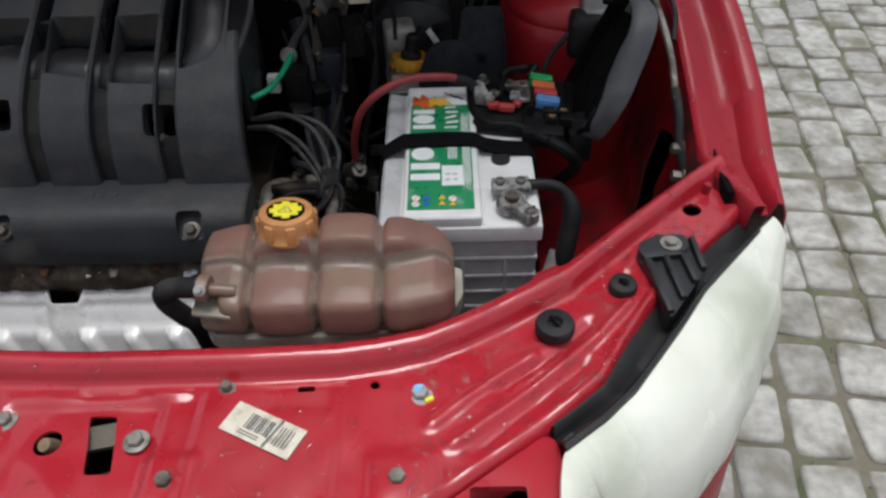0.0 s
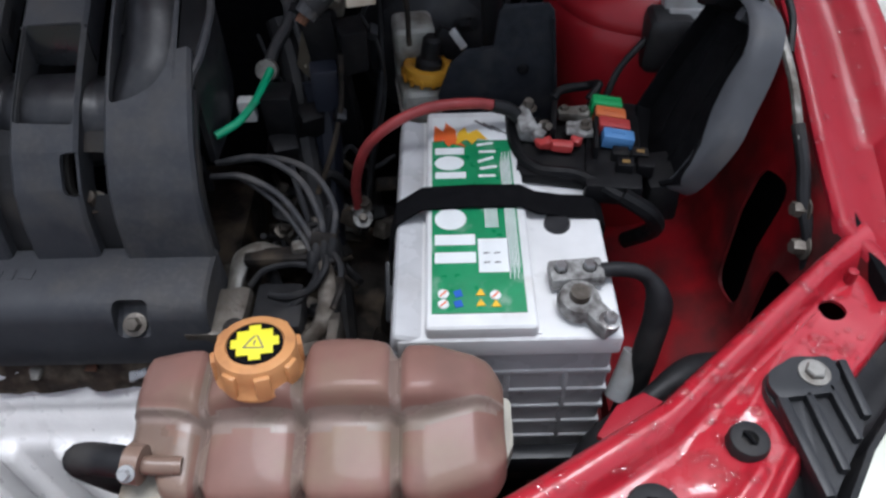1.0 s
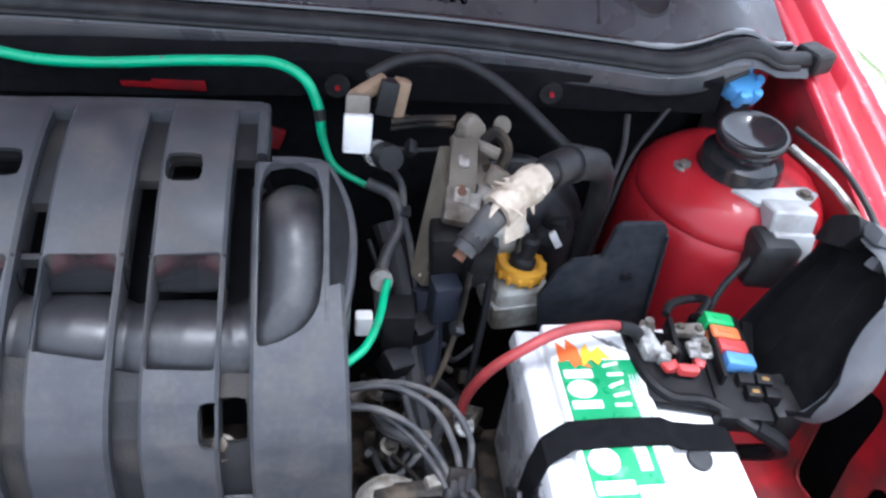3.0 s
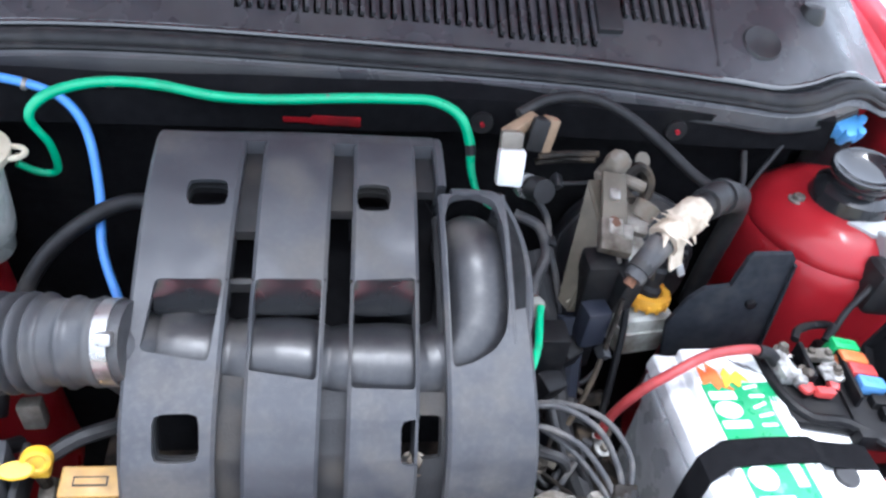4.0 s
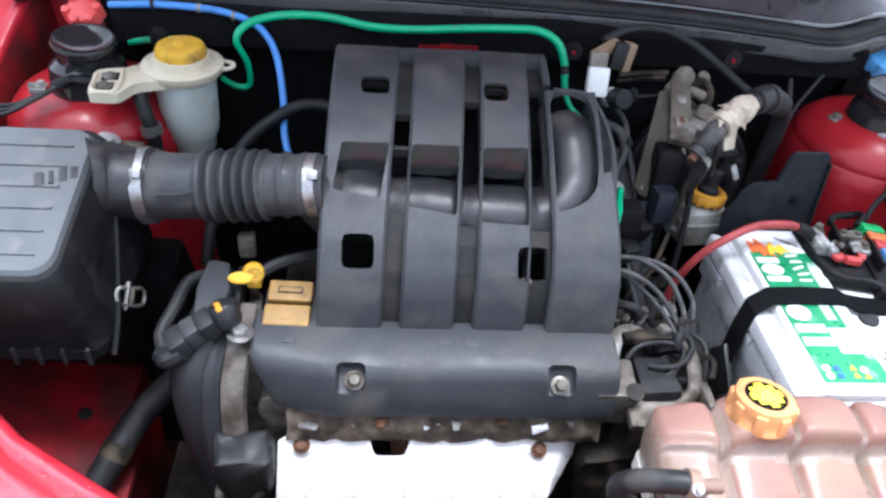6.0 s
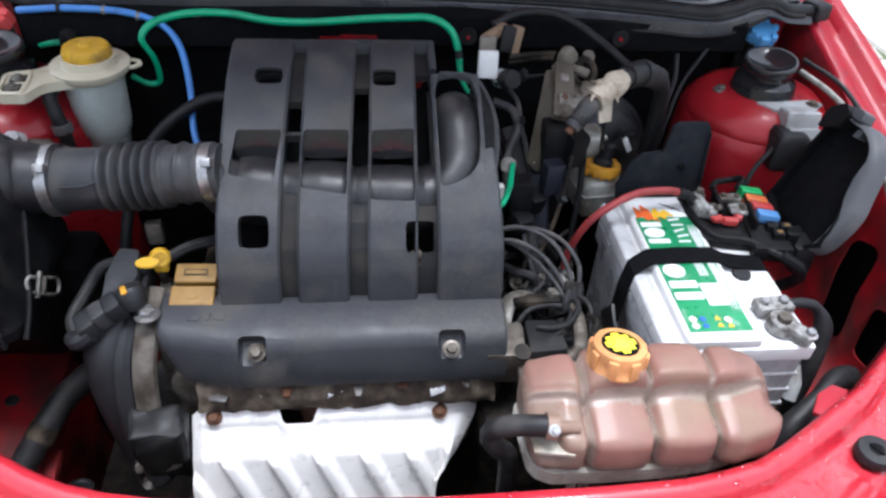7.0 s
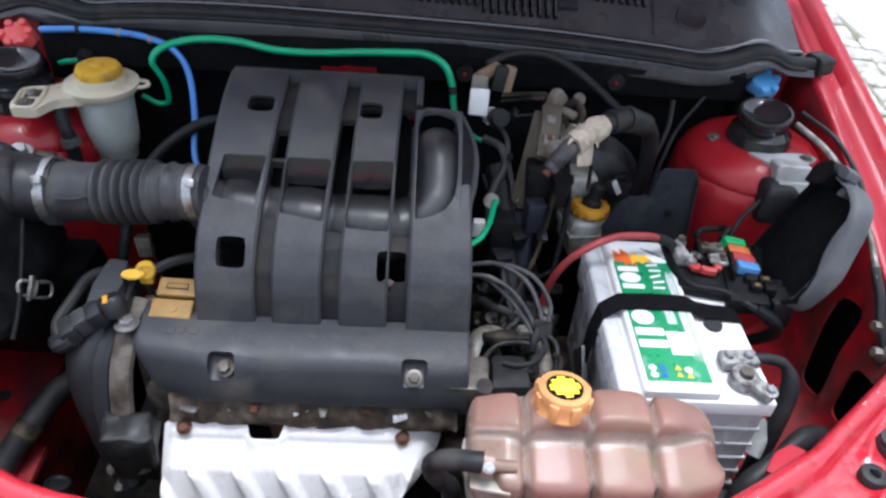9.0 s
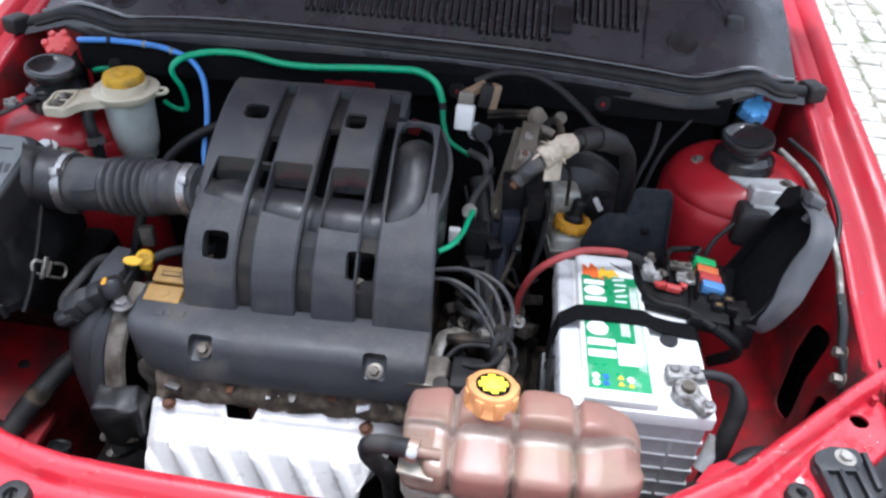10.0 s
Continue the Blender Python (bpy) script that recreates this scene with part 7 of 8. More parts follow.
def ignition_coil():
    t = thing("ignition_coil", "dirty ignition coil pack with grey leads", "ignition coil", (0.16, 0.49, 0.68))
    part("bracket", bumpy(box((0.150, 0.480, 0.700), (0.075, 0.045, 0.012), 0.003, (10, 0, 0)), 30, 0.004), CASTING, t)
    part("arm", bumpy(tube([(0.150, 0.562, 0.730), (0.122, 0.564, 0.734), (0.109, 0.550, 0.724), (0.106, 0.522, 0.706), (0.110, 0.495, 0.690)], 0.0100, 10, 8, 0.55), 40, 0.003), STEELDIRT, t, "pale cast housing arm")
    part("arm", bumpy(tube([(0.187, 0.548, 0.733), (0.194, 0.522, 0.726), (0.188, 0.496, 0.712), (0.166, 0.482, 0.700)], 0.0080, 10, 8, 0.6), 40, 0.003), CASTING, t)
    part("side_plate", bumpy(box((0.200, 0.485, 0.692), (0.010, 0.05, 0.06), 0.003), 30, 0.004), CASTING, t)
    part("coil", bumpy(box((0.150, 0.512, 0.708), (0.045, 0.050, 0.03), 0.008), 30, 0.005), RUBBER, t)
    part("cap", bumpy(box((0.148, 0.556, 0.736), (0.060, 0.016, 0.012), 0.004, (0, 0, 3)), 50, 0.005), GRIME, t)
    part("plug", box((0.168, 0.560, 0.742), (0.016, 0.012, 0.010), 0.003, (0, 10, 15)), STEELDIRT, t)
    leads = ([(0.090, 0.606, 0.788), (0.122, 0.600, 0.792), (0.152, 0.588, 0.780), (0.172, 0.570, 0.762), (0.183, 0.555, 0.745)],
             [(0.092, 0.616, 0.780), (0.118, 0.606, 0.784), (0.148, 0.588, 0.770), (0.170, 0.566, 0.752), (0.180, 0.550, 0.740)],
             [(0.092, 0.622, 0.790), (0.132, 0.620, 0.797), (0.168, 0.602, 0.787), (0.186, 0.578, 0.764), (0.190, 0.558, 0.746)],
             [(0.094, 0.632, 0.782), (0.140, 0.628, 0.790), (0.178, 0.612, 0.786), (0.199, 0.585, 0.768), (0.197, 0.560, 0.748)])
    for k, line in enumerate(leads):
        part("lead", tube(line, (0.0029, 0.0027, 0.0030, 0.0029)[k], 10), GREYHOSE, t, "dusty grey ignition lead" if k == 0 else "")
    for x, y, z in ((0.183, 0.553, 0.743), (0.179, 0.547, 0.738), (0.190, 0.556, 0.745), (0.197, 0.557, 0.746)):
        part("boot", bumpy(lathe([(0.003, 0.009), (0.0048, 0.007), (0.0056, -0.005), (0.004, -0.010)], (x, y, z), (-40, 10, 0), 12), 90, 0.002), RUBBER, t)
    part("tie", bumpy(box((0.189, 0.560, 0.752), (0.022, 0.005, 0.014), 0.002, (-40, 8, 0)), 80, 0.003), GRIME, t)
    for line, r in (([(0.190, 0.553, 0.742), (0.192, 0.535, 0.741), (0.180, 0.520, 0.732), (0.160, 0.517, 0.726), (0.142, 0.522, 0.724)], 0.0034), ([(0.182, 0.547, 0.736), (0.183, 0.530, 0.734), (0.170, 0.515, 0.724), (0.150, 0.506, 0.716)], 0.0030),
                    ([(0.197, 0.553, 0.744), (0.206, 0.535, 0.742), (0.204, 0.512, 0.728), (0.198, 0.495, 0.70)], 0.0030), ([(0.176, 0.545, 0.735), (0.158, 0.548, 0.734), (0.136, 0.545, 0.730), (0.122, 0.535, 0.720)], 0.0032)):
        part("loop_wire", tube(line, r, 8), RUBBER, t)
    part("loop_wire", tube([(0.205, 0.530, 0.735), (0.208, 0.512, 0.742), (0.202, 0.495, 0.735)], 0.0035, 8), GRIME, t)


def gearbox():
    t = thing("gearbox", "dark oily gearbox and wiring loom beneath", "gearbox", (0.17, 0.65, 0.30))
    bm = box((0.16, 0.62, 0.50), (0.16, 0.30, 0.24), 0.03)
    bmesh.ops.subdivide_edges(bm, edges=bm.edges[:], cuts=2, use_grid_fill=True)
    part("housing", bumpy(bm, 18, 0.014), GRIME, t)
    part("loom", tube([(0.135, 0.78, 0.84), (0.150, 0.74, 0.80), (0.155, 0.70, 0.76), (0.168, 0.65, 0.70), (0.19, 0.58, 0.66), (0.20, 0.5, 0.62)], 0.013, 10), RUBBER, t)
    part("throttle_pipe", tube([(0.118, 0.805, 0.868), (0.142, 0.792, 0.862), (0.148, 0.770, 0.846), (0.134, 0.745, 0.83), (0.128, 0.722, 0.815), (0.128, 0.70, 0.80)], 0.0058, 10), GREYHOSE, t)
    part("pipe_joint", lathe([(0.0075, 0), (0.0105, 0), (0.0105, 0.012), (0.0075, 0.012)], (0.129, 0.727, 0.818), (60, 0, 0), 12), STEELDIRT, t)
    part("connector", box((0.142, 0.690, 0.795), (0.03, 0.03, 0.05), 0.004), BAREBLACK, t)
    part("connector", box((0.112, 0.686, 0.802), (0.016, 0.012, 0.024), 0.003), WHITEPL, t)
    part("clutch_cable", tube([(0.235, 0.80, 0.86), (0.236, 0.74, 0.80), (0.225, 0.70, 0.74), (0.21, 0.66, 0.66)], 0.0040, 8), BAREBLACK, t)
    part("loom", tube([(0.172, 0.735, 0.80), (0.176, 0.71, 0.74), (0.172, 0.67, 0.66), (0.175, 0.62, 0.60)], 0.02, 10, 8, 0.8), BLUEGREY, t)
    rnd = random.Random(11)
    for k in range(22):
        x, y = rnd.uniform(0.115, 0.235), rnd.uniform(0.50, 0.74)
        part("bracket", bumpy(box((x, y, 0.66 + rnd.uniform(-0.05, 0.03)), (rnd.uniform(0.012, 0.045), rnd.uniform(0.012, 0.045), 0.016), 0.003, (rnd.uniform(-40, 40), rnd.uniform(-40, 40), rnd.uniform(0, 90))), 40, 0.004), (CASTING, GRIME, GRIME, STEELDIRT, RUBBER)[k % 5], t)
    for k in range(9):
        x, y = rnd.uniform(0.11, 0.16), rnd.uniform(0.53, 0.72)
        line = [(x, y, 0.70)]
        for _ in range(4):
            line.append((line[-1][0] + rnd.uniform(0.005, 0.03), line[-1][1] + rnd.uniform(-0.045, 0.03), 0.69 + rnd.uniform(-0.03, 0.035)))
        part("wire", tube(line, rnd.uniform(0.0025, 0.006), 8, 6), (RUBBER, GRIME, GREYHOSE)[k % 3], t)
    for k in range(6):
        part("nut", bolt((rnd.uniform(0.12, 0.23), rnd.uniform(0.52, 0.72), 0.70), 0.006, 0.01, (rnd.uniform(-30, 30), 20, 0)), CASTING, t)


def loose_wiring():
    """Thin wires and a few clips strung across the crowded corner by the control unit."""
    t = thing("wiring_harness", "thin dark wires strung behind the engine cover", "wiring", (0.16, 0.80, 0.80))
    runs = ([(0.118, 0.812, 0.905), (0.140, 0.820, 0.898), (0.165, 0.815, 0.900), (0.190, 0.810, 0.905)], [(0.150, 0.842, 0.920), (0.170, 0.838, 0.915), (0.196, 0.826, 0.922)],
            [(0.135, 0.815, 0.885), (0.150, 0.800, 0.870), (0.152, 0.775, 0.850), (0.160, 0.750, 0.820), (0.165, 0.71, 0.77)], [(0.222, 0.735, 0.87), (0.236, 0.742, 0.83), (0.238, 0.735, 0.78), (0.225, 0.70, 0.73)],
            [(0.205, 0.700, 0.85), (0.200, 0.690, 0.80), (0.188, 0.672, 0.76), (0.170, 0.655, 0.72)], [(0.135, 0.70, 0.81), (0.145, 0.68, 0.77), (0.150, 0.655, 0.74), (0.165, 0.62, 0.70)],
            [(0.118, 0.755, 0.84), (0.130, 0.74, 0.81), (0.150, 0.72, 0.78), (0.155, 0.69, 0.74)], [(0.24, 0.75, 0.90), (0.262, 0.77, 0.87), (0.265, 0.76, 0.82)])
    for k, line in enumerate(runs):
        part("wire", tube(line, 0.0022 + 0.0006 * (k % 3), 8, 6), (RUBBER, GRIME, GREYHOSE)[k % 3], t)
    for x, y, z in ((0.158, 0.817, 0.900), (0.152, 0.780, 0.853), (0.198, 0.688, 0.79), (0.232, 0.738, 0.85)):
        part("clip", bumpy(box((x, y, z), (0.010, 0.014, 0.010), 0.002, (20, 30, 10)), 80, 0.002), TRIM, t)
    for x, y, z in ((0.142, 0.668, 0.765), (0.165, 0.700, 0.775)):
        part("plug", bumpy(box((x, y, z), (0.026, 0.022, 0.030), 0.004, (15, 10, 25)), 50, 0.003), BAREBLACK, t)


loose_wiring()
engine_cover()
engine_block()
heat_shield()
battery()
battery_strap()
battery_tray()
fuse_holder()
coolant_tank()
air_filter_box()
intake_hose()
steering_reservoir()
filler(0.537, 0.926, 0.916, SKYBLUE, "washer_cap", "light blue washer bottle cap", RUBBER)
filler(-0.524, 0.890, 0.938, CORAL, "filler_cap", "faded red filler cap", RUBBER)
felt_shield()
brake_reservoir()
brake_servo()
control_unit()
taped_hose()
connector_cluster()
strut_bracket()
prop_rod()
ignition_coil()
gearbox()

hose("blue_hose", [(-0.492, 0.893, 0.949), (-0.474, 0.886, 0.953), (-0.431, 0.885, 0.956), (-0.367, 0.885, 0.953), (-0.326, 0.883, 0.943), (-0.304, 0.878, 0.927), (-0.290, 0.862, 0.904), (-0.281, 0.830, 0.864), (-0.276, 0.79, 0.828), (-0.258, 0.75, 0.80)], 0.0044, BLUE, "blue rubber hose along the bulkhead",
     [((-0.440, 0.885, 0.9558), (-0.436, 0.885, 0.9559), 1.6), ((-0.386, 0.885, 0.9545), (-0.382, 0.885, 0.9543), 1.3), ((-0.345, 0.884, 0.948), (-0.341, 0.884, 0.947), 1.3)])
hose("green_hose", [(-0.362, 0.866, 0.872), (-0.345, 0.872, 0.858), (-0.329, 0.872, 0.862), (-0.328, 0.866, 0.895), (-0.338, 0.862, 0.925), (-0.328, 0.872, 0.940), (-0.305, 0.888, 0.945), (-0.27, 0.893, 0.949), (-0.225, 0.886, 0.951), (-0.175, 0.884, 0.943), (-0.12, 0.884, 0.942), (-0.05, 0.880, 0.949), (0.0, 0.876, 0.953), (0.035, 0.870, 0.955), (0.060, 0.860, 0.945), (0.072, 0.852, 0.920), (0.076, 0.842, 0.892), (0.088, 0.830, 0.868), (0.118, 0.816, 0.856)], lambda f: 0.0038 + 0.0013 * min(1, max(0, (f - 0.20) / 0.08)) - 0.0017 * min(1, max(0, (f - 0.84) / 0.10)), GREENHOSE, "green rubber hose clipped along the bulkhead",
     [((-0.275, 0.893, 0.947), (-0.268, 0.893, 0.947), 1.25), ((-0.07, 0.881, 0.948), (-0.062, 0.881, 0.948), 1.25), ((0.0725, 0.8515, 0.919), (0.074, 0.848, 0.909), 1.6)])
hose("green_hose", [(0.134, 0.715, 0.826), (0.130, 0.700, 0.822), (0.124, 0.675, 0.818), (0.112, 0.648, 0.815), (0.095, 0.632, 0.813)], 0.0038, GREENHOSE, "short green hose beside the engine cover")
hose("red_battery_cable", [(0.208, 0.655, 0.690), (0.210, 0.652, 0.735), (0.224, 0.645, 0.782), (0.250, 0.645, 0.810), (0.285, 0.656, 0.820), (0.325, 0.664, 0.818), (0.345, 0.668, 0.812)], 0.0050, REDWIRE, "red battery cable arching over the battery")
def cable_lug():
    t = thing("cable_lug", "pale crimped ring terminal on the red cable", "terminal", (0.208, 0.655, 0.685))
    part("ring", bumpy(lathe([(0.0045, 0.002), (0.0105, 0.002), (0.0105, -0.002), (0.0045, -0.002)], (0.212, 0.648, 0.690), (25, 10, 0), 16), 60, 0.001), CORRODED, t)
    part("barrel", tube([(0.208, 0.655, 0.700), (0.209, 0.653, 0.690)], 0.0068, 10, 3), CORRODED, t)
    part("stud", bolt((0.212, 0.648, 0.688), 0.0048, 0.010, (25, 10, 0)), CASTING, t)


cable_lug()
hose("cable_sleeve", [(0.343, 0.667, 0.813), (0.360, 0.668, 0.806), (0.372, 0.664, 0.794)], 0.0064, RUBBER, "black sleeve on the battery cable")
hose("negative_cable", [(0.415, 0.489, 0.783), (0.436, 0.491, 0.782), (0.456, 0.489, 0.775), (0.468, 0.480, 0.752), (0.463, 0.466, 0.715), (0.456, 0.456, 0.66), (0.450, 0.45, 0.60)], lambda f: 0.0062 + 0.0050 * min(1, max(0, (f - 0.36) / 0.14)), RUBBER, "thick black battery earth cable")
hose("vacuum_hose", [(0.118, 0.858, 0.952), (0.150, 0.872, 0.962), (0.195, 0.878, 0.962), (0.235, 0.868, 0.950), (0.270, 0.845, 0.932), (0.300, 0.815, 0.915), (0.318, 0.795, 0.910)], 0.0056, RUBBER, "black vacuum hose along the bulkhead")
hose("coolant_hose", [(0.104, 0.324, 0.802), (0.088, 0.328, 0.799), (0.070, 0.333, 0.793), (0.057, 0.339, 0.780), (0.056, 0.343, 0.762), (0.066, 0.345, 0.742), (0.078, 0.346, 0.720), (0.085, 0.35, 0.62)], 0.0102, RUBBER, "black coolant hose from the expansion tank")
hose("radiator_hose", [(-0.49, 0.41, 0.545), (-0.467, 0.46, 0.565), (-0.443, 0.505, 0.592), (-0.425, 0.545, 0.605), (-0.40, 0.60, 0.60)], 0.0165, RUBBER, "thick black radiator hose", [((-0.448, 0.495, 0.586), (-0.440, 0.510, 0.595), 1.07)])
hose("heater_hose", [(-0.19, 0.80, 0.86), (-0.24, 0.815, 0.868), (-0.285, 0.805, 0.855), (-0.33, 0.78, 0.82), (-0.36, 0.74, 0.76), (-0.37, 0.70, 0.70)], 0.0078, RUBBER, "black heater hose behind the engine")
hose("wiring_loom", [(0.395, 0.885, 0.90), (0.385, 0.85, 0.875), (0.365, 0.82, 0.83), (0.355, 0.80, 0.76)], 0.0034, RUBBER, "thin black wiring beside the tower")
hose("wiring_loom", [(0.462, 0.905, 0.935), (0.435, 0.885, 0.902), (0.405, 0.865, 0.865), (0.385, 0.84, 0.82), (0.37, 0.82, 0.76)], 0.0030, RUBBER, "thin black wiring beside the tower")
hose("lower_pipe", [(0.455, 0.47, 0.70), (0.449, 0.460, 0.685), (0.440, 0.447, 0.665)], 0.010, STEELGREY, "pale grey plug on the loom")
hose("loom_sleeve", [(0.405, 0.392, 0.64), (0.425, 0.405, 0.672), (0.455, 0.425, 0.690), (0.490, 0.448, 0.692), (0.530, 0.470, 0.675)], lambda f: 0.012 + 0.003 * math.sin(9 * f), RUBBER, "lumpy black taped loom beside the battery")
hose("horn_cable", [(0.43, 0.40, 0.62), (0.46, 0.41, 0.655), (0.49, 0.43, 0.655), (0.53, 0.47, 0.62)], 0.017, RUBBER, "black rubber loom by the headlight")


def earth_bracket():
    t = thing("earth_bracket", "black wiring bracket with pale terminals beside the tower", "bracket", (-0.52, 0.80, 0.88))
    part("arm", bumpy(tube([(-0.486, 0.797, 0.894), (-0.506, 0.800, 0.897), (-0.522, 0.796, 0.896), (-0.534, 0.784, 0.892)], 0.0085, 10, 6, 0.6), 60, 0.003), BAREBLACK, t)
    part("plug", bumpy(box((-0.516, 0.812, 0.898), (0.026, 0.020, 0.018), 0.004, (0, 10, 15)), 50, 0.003), RUBBER, t)
    part("terminal", bumpy(box((-0.550, 0.777, 0.893), (0.018, 0.014, 0.008), 0.002, (10, 0, 20)), 60, 0.003), CORRODED, t, "pale crusted terminal")
    part("nut", bolt((-0.545, 0.779, 0.896), 0.0045, 0.006), STEELDIRT, t)
    for k in range(3):
        part("wire", tube([(-0.530, 0.786 - 0.004 * k, 0.894), (-0.552, 0.772 - 0.006 * k, 0.886), (-0.575, 0.765 - 0.010 * k, 0.878), (-0.600, 0.77 - 0.012 * k, 0.872)], 0.0026, 8, 6), RUBBER, t)
    part("marker", box((-0.508, 0.811, 0.9085), (0.006, 0.008, 0.003), 0.001), AMBERPL, t, "orange locking tab")


earth_bracket()


def hose_stub():
    t = thing("hose_stub", "short green hose in a black valve behind the reservoir", "hose", (-0.45, 0.885, 0.905))
    part("pipe", tube([(-0.476, 0.887, 0.905), (-0.462, 0.886, 0.908), (-0.448, 0.885, 0.910)], 0.0042, 10, 5), GREENHOSE, t)
    part("valve", lathe([(0.0005, 0.014), (0.008, 0.013), (0.011, 0.006), (0.011, -0.008), (0.006, -0.012), (0.0005, -0.012)], (-0.437, 0.885, 0.914), (25, 20, 0), 16), BAREBLACK, t)
    part("outlet", tube([(-0.430, 0.884, 0.914), (-0.420, 0.883, 0.912), (-0.408, 0.880, 0.904)], 0.0038, 10, 5), GREENHOSE, t)


hose_stub()


def floor_cap():
    t = thing("floor_cap", "round dull plastic cap low in the bay", "cap", (-0.398, 0.450, 0.56))
    part("disc", lathe([(0.0005, 0.006), (0.010, 0.006), (0.012, 0.008), (0.015, 0.008), (0.016, 0.0), (0.016, -0.02)], (-0.398, 0.450, 0.545), (-20, 10, 0), 24), BAREBLACK, t)
    part("stalk", tube([(-0.398, 0.45, 0.54), (-0.395, 0.46, 0.48), (-0.39, 0.47, 0.40)], 0.012, 10, 5), GRIME, t)


floor_cap()


def drain_plug(x, y, z):
    t = thing("drain_plug", "small black rubber plug in the red floor", "plug", (x, y, z))
    part("disc", lathe([(0.0005, 0.0025), (0.006, 0.0025), (0.0085, 0.001), (0.009, -0.001)], (x, y, z), seg=18), RUBBER, t)


drain_plug(-0.496, 0.555, 0.5895)


def red_tab():
    t = thing("panel_tab", "bent red steel tab on the bay edge", "bracket", (0.405, 0.385, 0.72))
    part("tab", prism([(0.402, 0.368), (0.420, 0.392), (0.442, 0.403), (0.456, 0.394), (0.445, 0.382), (0.420, 0.357)], 0.739, 0.745, 0.002), RED, t)


red_tab()


def sticker():
    t = thing("sticker", "worn white paper sticker on the front panel", "sticker", (0.17, 0.214, 0.735))
    m = pose(0.171, 0.202, 0.7562, 0, 0, -27)
    bm = box((0, 0, 0), (0.070, 0.030, 0.0010), 0.0003)
    bm.transform(m)
    part("paper", bm, PAPER, t)
    for k in range(9):
        bm = box((-0.016 + 0.0028 * k, 0.002, 0.0008), (0.0010 + 0.0007 * (k % 3), 0.015, 0.0006), 0)
        bm.transform(m)
        part("print", bm, DARKPRINT, t)
    for k in range(5):
        bm = box((0.015 + 0.0030 * k, 0.0, 0.0008), (0.0009 + 0.0006 * (k % 2), 0.018, 0.0006), 0)
        bm.transform(m)
        part("print", bm, DARKPRINT, t)
    part("crease", (lambda b: (b.transform(m), b)[1])(box((0.0105, 0, 0.0007), (0.0022, 0.029, 0.0012), 0, (0, 0, -5))), DARKPRINT, t, "dark crease across the paper")
    for y in (-0.0085, -0.011):
        bm = box((-0.008, y, 0.0008), (0.020, 0.0010, 0.0006), 0)
        bm.transform(m)
        part("print", bm, DARKPRINT, t)


sticker()


def sidewalk():
    """A strip of pale concrete beyond the stones, with green paint marks."""
    slab = bumpy(box((3.0, 2.5, -0.01), (1.46, 16.0, 0.10), 0.01), 2, 0.004)
    tagged(part("sidewalk", slab, CONCRETE), "pale smooth concrete strip beside the stone paving", "pavement", kind="structure")
    t = thing("paint_mark", "green paint marks on the pale concrete", "paint mark", (2.76, 3.32, 0.041))
    for x, y, w, h, turn in ((2.70, 3.28, 0.14, 0.035, 20), (2.84, 3.38, 0.05, 0.10, -30)):
        part("stroke", box((x, y, 0.045), (w, h, 0.002), 0.0, (0, 0, turn)), GREENHOSE, t)


sidewalk()


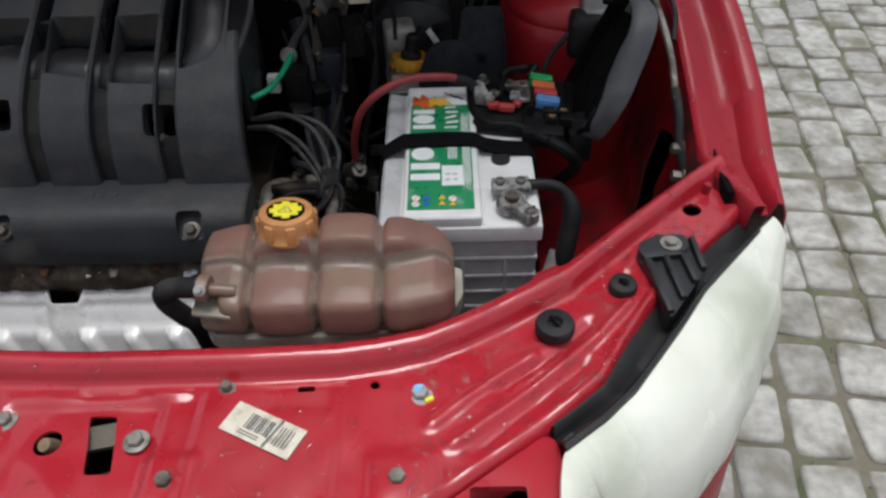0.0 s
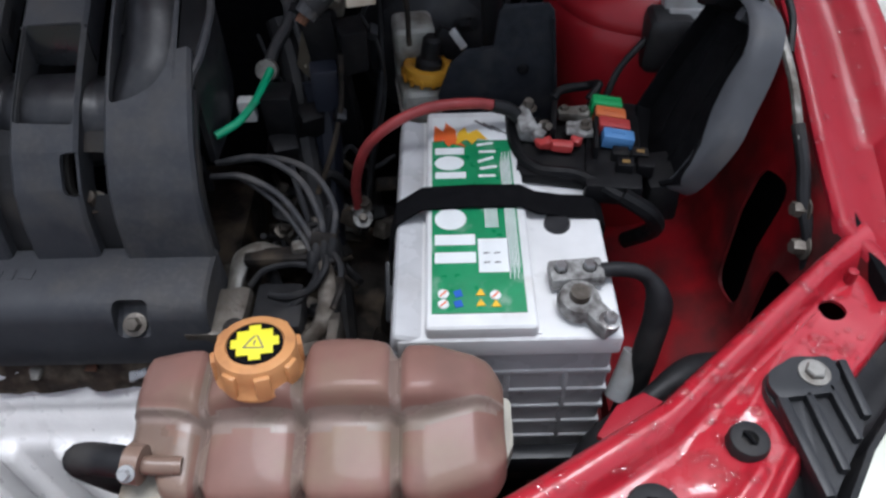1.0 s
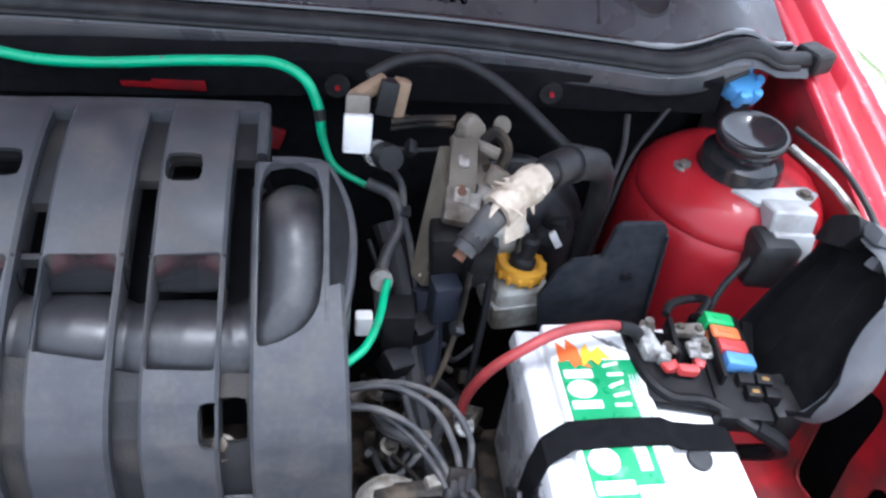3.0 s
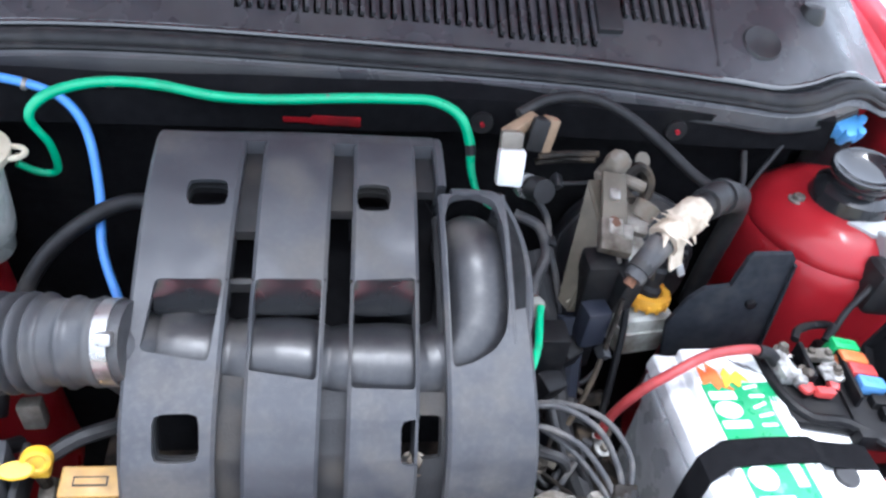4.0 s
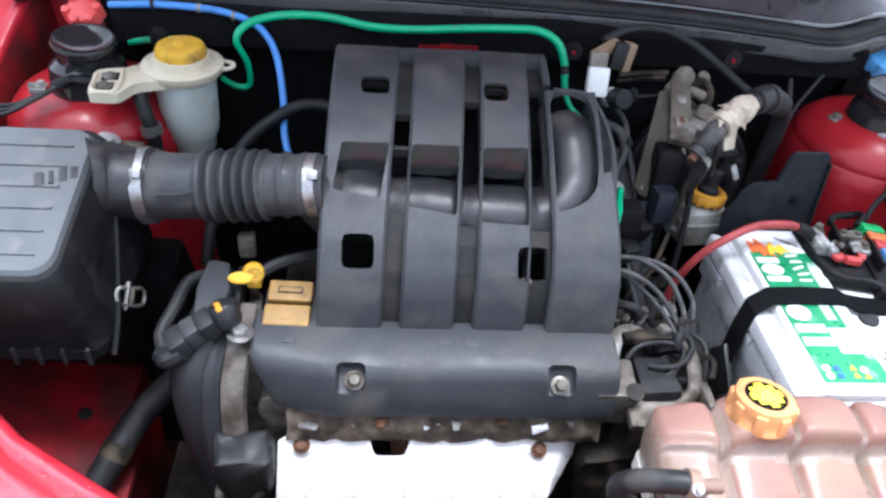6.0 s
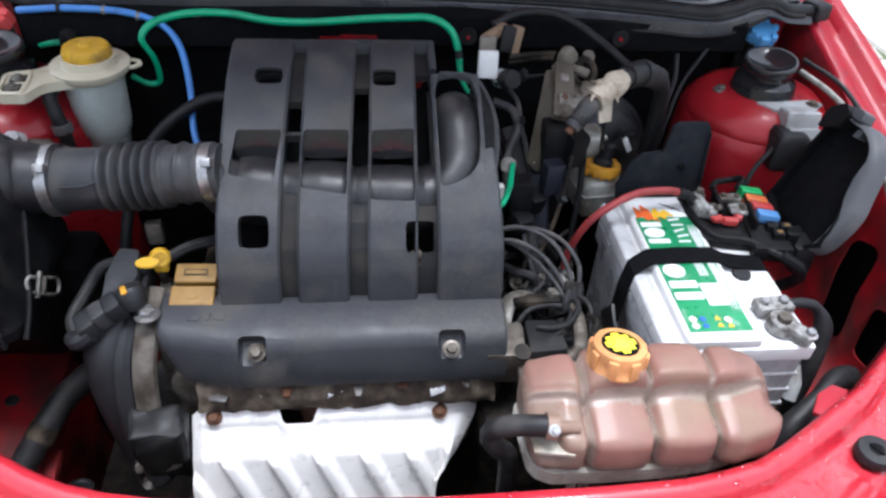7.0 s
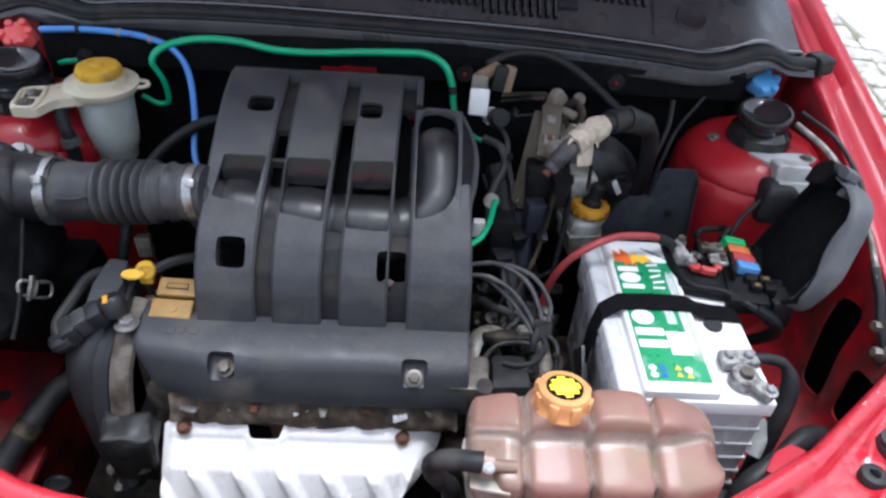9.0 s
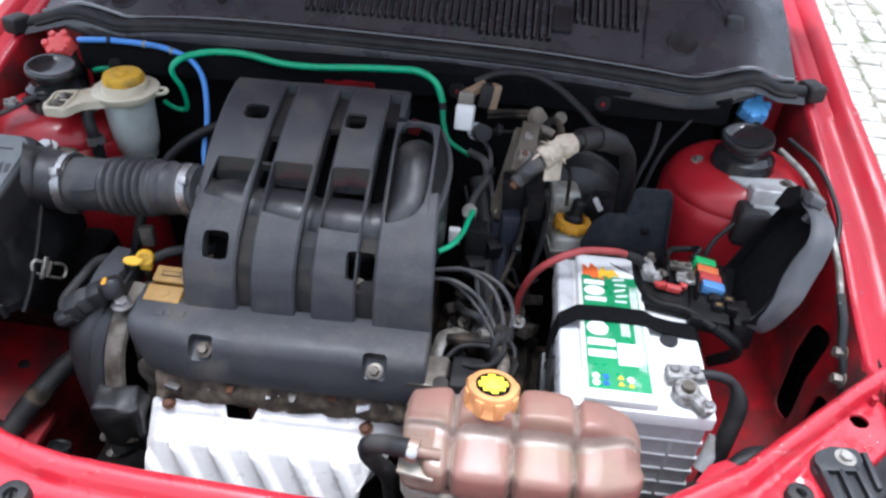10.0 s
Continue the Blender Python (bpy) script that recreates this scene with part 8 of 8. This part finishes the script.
# ---- paving stones, last ----
def paving():
    rnd = random.Random(3)
    shapes = []
    for k in range(14):
        hx, hy = rnd.uniform(0.052, 0.058), rnd.uniform(0.065, 0.073)
        skew = rnd.uniform(-0.08, 0.08)
        outline = []
        for sx, sy in ((1, 1), (-1, 1), (-1, -1), (1, -1)):
            cx, cy = sx * (hx + rnd.uniform(-0.006, 0.004)), sy * (hy + rnd.uniform(-0.007, 0.005))
            cut_x, cut_y = rnd.uniform(0.010, 0.020), rnd.uniform(0.010, 0.022)
            corner = [(cx, cy - sy * cut_y), (cx - sx * cut_x * 0.3, cy - sy * cut_y * 0.3), (cx - sx * cut_x, cy)]
            outline += corner if sx * sy > 0 else corner[::-1]
        outline = [Vector((x + skew * y, y, 0)) for x, y in outline]
        rings = []
        for scale, z in ((1.0, -0.03), (1.0, 0.019), (0.965, 0.0255), (0.84, 0.0290)):
            rings.append([Vector((p.x * scale, p.y * scale, z + (rnd.uniform(-0.0012, 0.0012) if z > 0 else 0))) for p in outline])
        bm = loft(rings)
        me = bpy.data.meshes.new("paving_stone")
        bm.to_mesh(me)
        bm.free()
        tidy(me, 80)
        me.materials.append(STONE)
        shapes.append(me)
    road = new("pavement")
    tagged(road, "weathered grey rectangular stone paving with grassy joints", "pavement", kind="structure")
    tilt = radians(-8)
    ex, ey = Vector((math.cos(tilt), math.sin(tilt), 0)), Vector((-math.sin(tilt), math.cos(tilt), 0))
    near, far = [], []
    for i in range(-50, 66):
        shift = rnd.uniform(0, 0.15)
        for j in range(-58, 64):
            c = ex * (i * 0.1185 + 0.006 * math.sin(j * 0.9 + i)) + ey * (j * 0.150 + shift + rnd.uniform(-0.006, 0.006))
            if c.x < -4 or c.x > 6.5 or c.y < -3 or c.y > 8 or 2.27 < c.x < 3.75:
                continue
            (near if 0.72 < c.x < 2.3 and 0.3 < c.y < 3.0 else far).append(c)
    near.sort(key=lambda c: (c - Vector((1.3, 1.4, 0))).length)
    far += near[300:]
    for c in near[:300]:
        ob = new("paving_stone", shapes[rnd.randrange(14)])
        ob.parent = road
        ob.matrix_basis = Matrix.Translation((c.x, c.y, rnd.uniform(-0.004, 0.005))) @ pose(0, 0, 0, rnd.uniform(-2, 2), rnd.uniform(-2, 2), math.degrees(tilt) + rnd.uniform(-3, 3))
    verts, faces = [], []
    data = [([v.co.copy() for v in me.vertices], [list(p.vertices) for p in me.polygons]) for me in shapes]
    for c in far:
        vs, fs = data[rnd.randrange(14)]
        m = Matrix.Translation((c.x, c.y, rnd.uniform(-0.004, 0.005))) @ pose(0, 0, 0, 0, 0, math.degrees(tilt) + rnd.uniform(-3, 3))
        o = len(verts)
        verts += [m @ v for v in vs]
        faces += [[o + k for k in f] for f in fs]
    me = bpy.data.meshes.new("paving_stones")
    me.from_pydata(verts, [], faces)
    for p in me.polygons:
        p.use_smooth = True
    me.materials.append(STONE)
    rest = new("paving_stones", me)
    rest.parent = road
    tagged(rest, "more grey paving stones further off", kind="stuff")
    verts, faces = [], []
    for _ in range(900):
        i, j = rnd.randrange(0, 24), rnd.randrange(-4, 26)
        c = ex * ((i + 0.5) * 0.1185 + rnd.uniform(-0.012, 0.012)) + ey * (j * 0.150 + rnd.uniform(0, 0.15))
        if not 0.72 < c.x < 2.25 or noise.noise(Vector((c.x * 2.5, c.y * 2.5, 0))) < -0.05:
            continue
        for _ in range(7):
            a, tall = rnd.uniform(0, 6.283), rnd.uniform(0.006, 0.020)
            base = Vector((c.x + rnd.uniform(-0.012, 0.012), c.y + rnd.uniform(-0.02, 0.02), 0.017))
            side, lean = Vector((math.cos(a), math.sin(a), 0)) * 0.0022, Vector((-math.sin(a), math.cos(a), 0)) * tall * rnd.uniform(0.2, 0.9)
            o = len(verts)
            verts += [base - side, base + side, base + lean + Vector((0, 0, tall))]
            faces.append((o, o + 1, o + 2))
    me = bpy.data.meshes.new("joint_grass")
    me.from_pydata(verts, [], faces)
    me.materials.append(GRASS)
    tagged(new("joint_grass", me), "short green grass growing in the paving joints", "grass", kind="stuff")


paving()
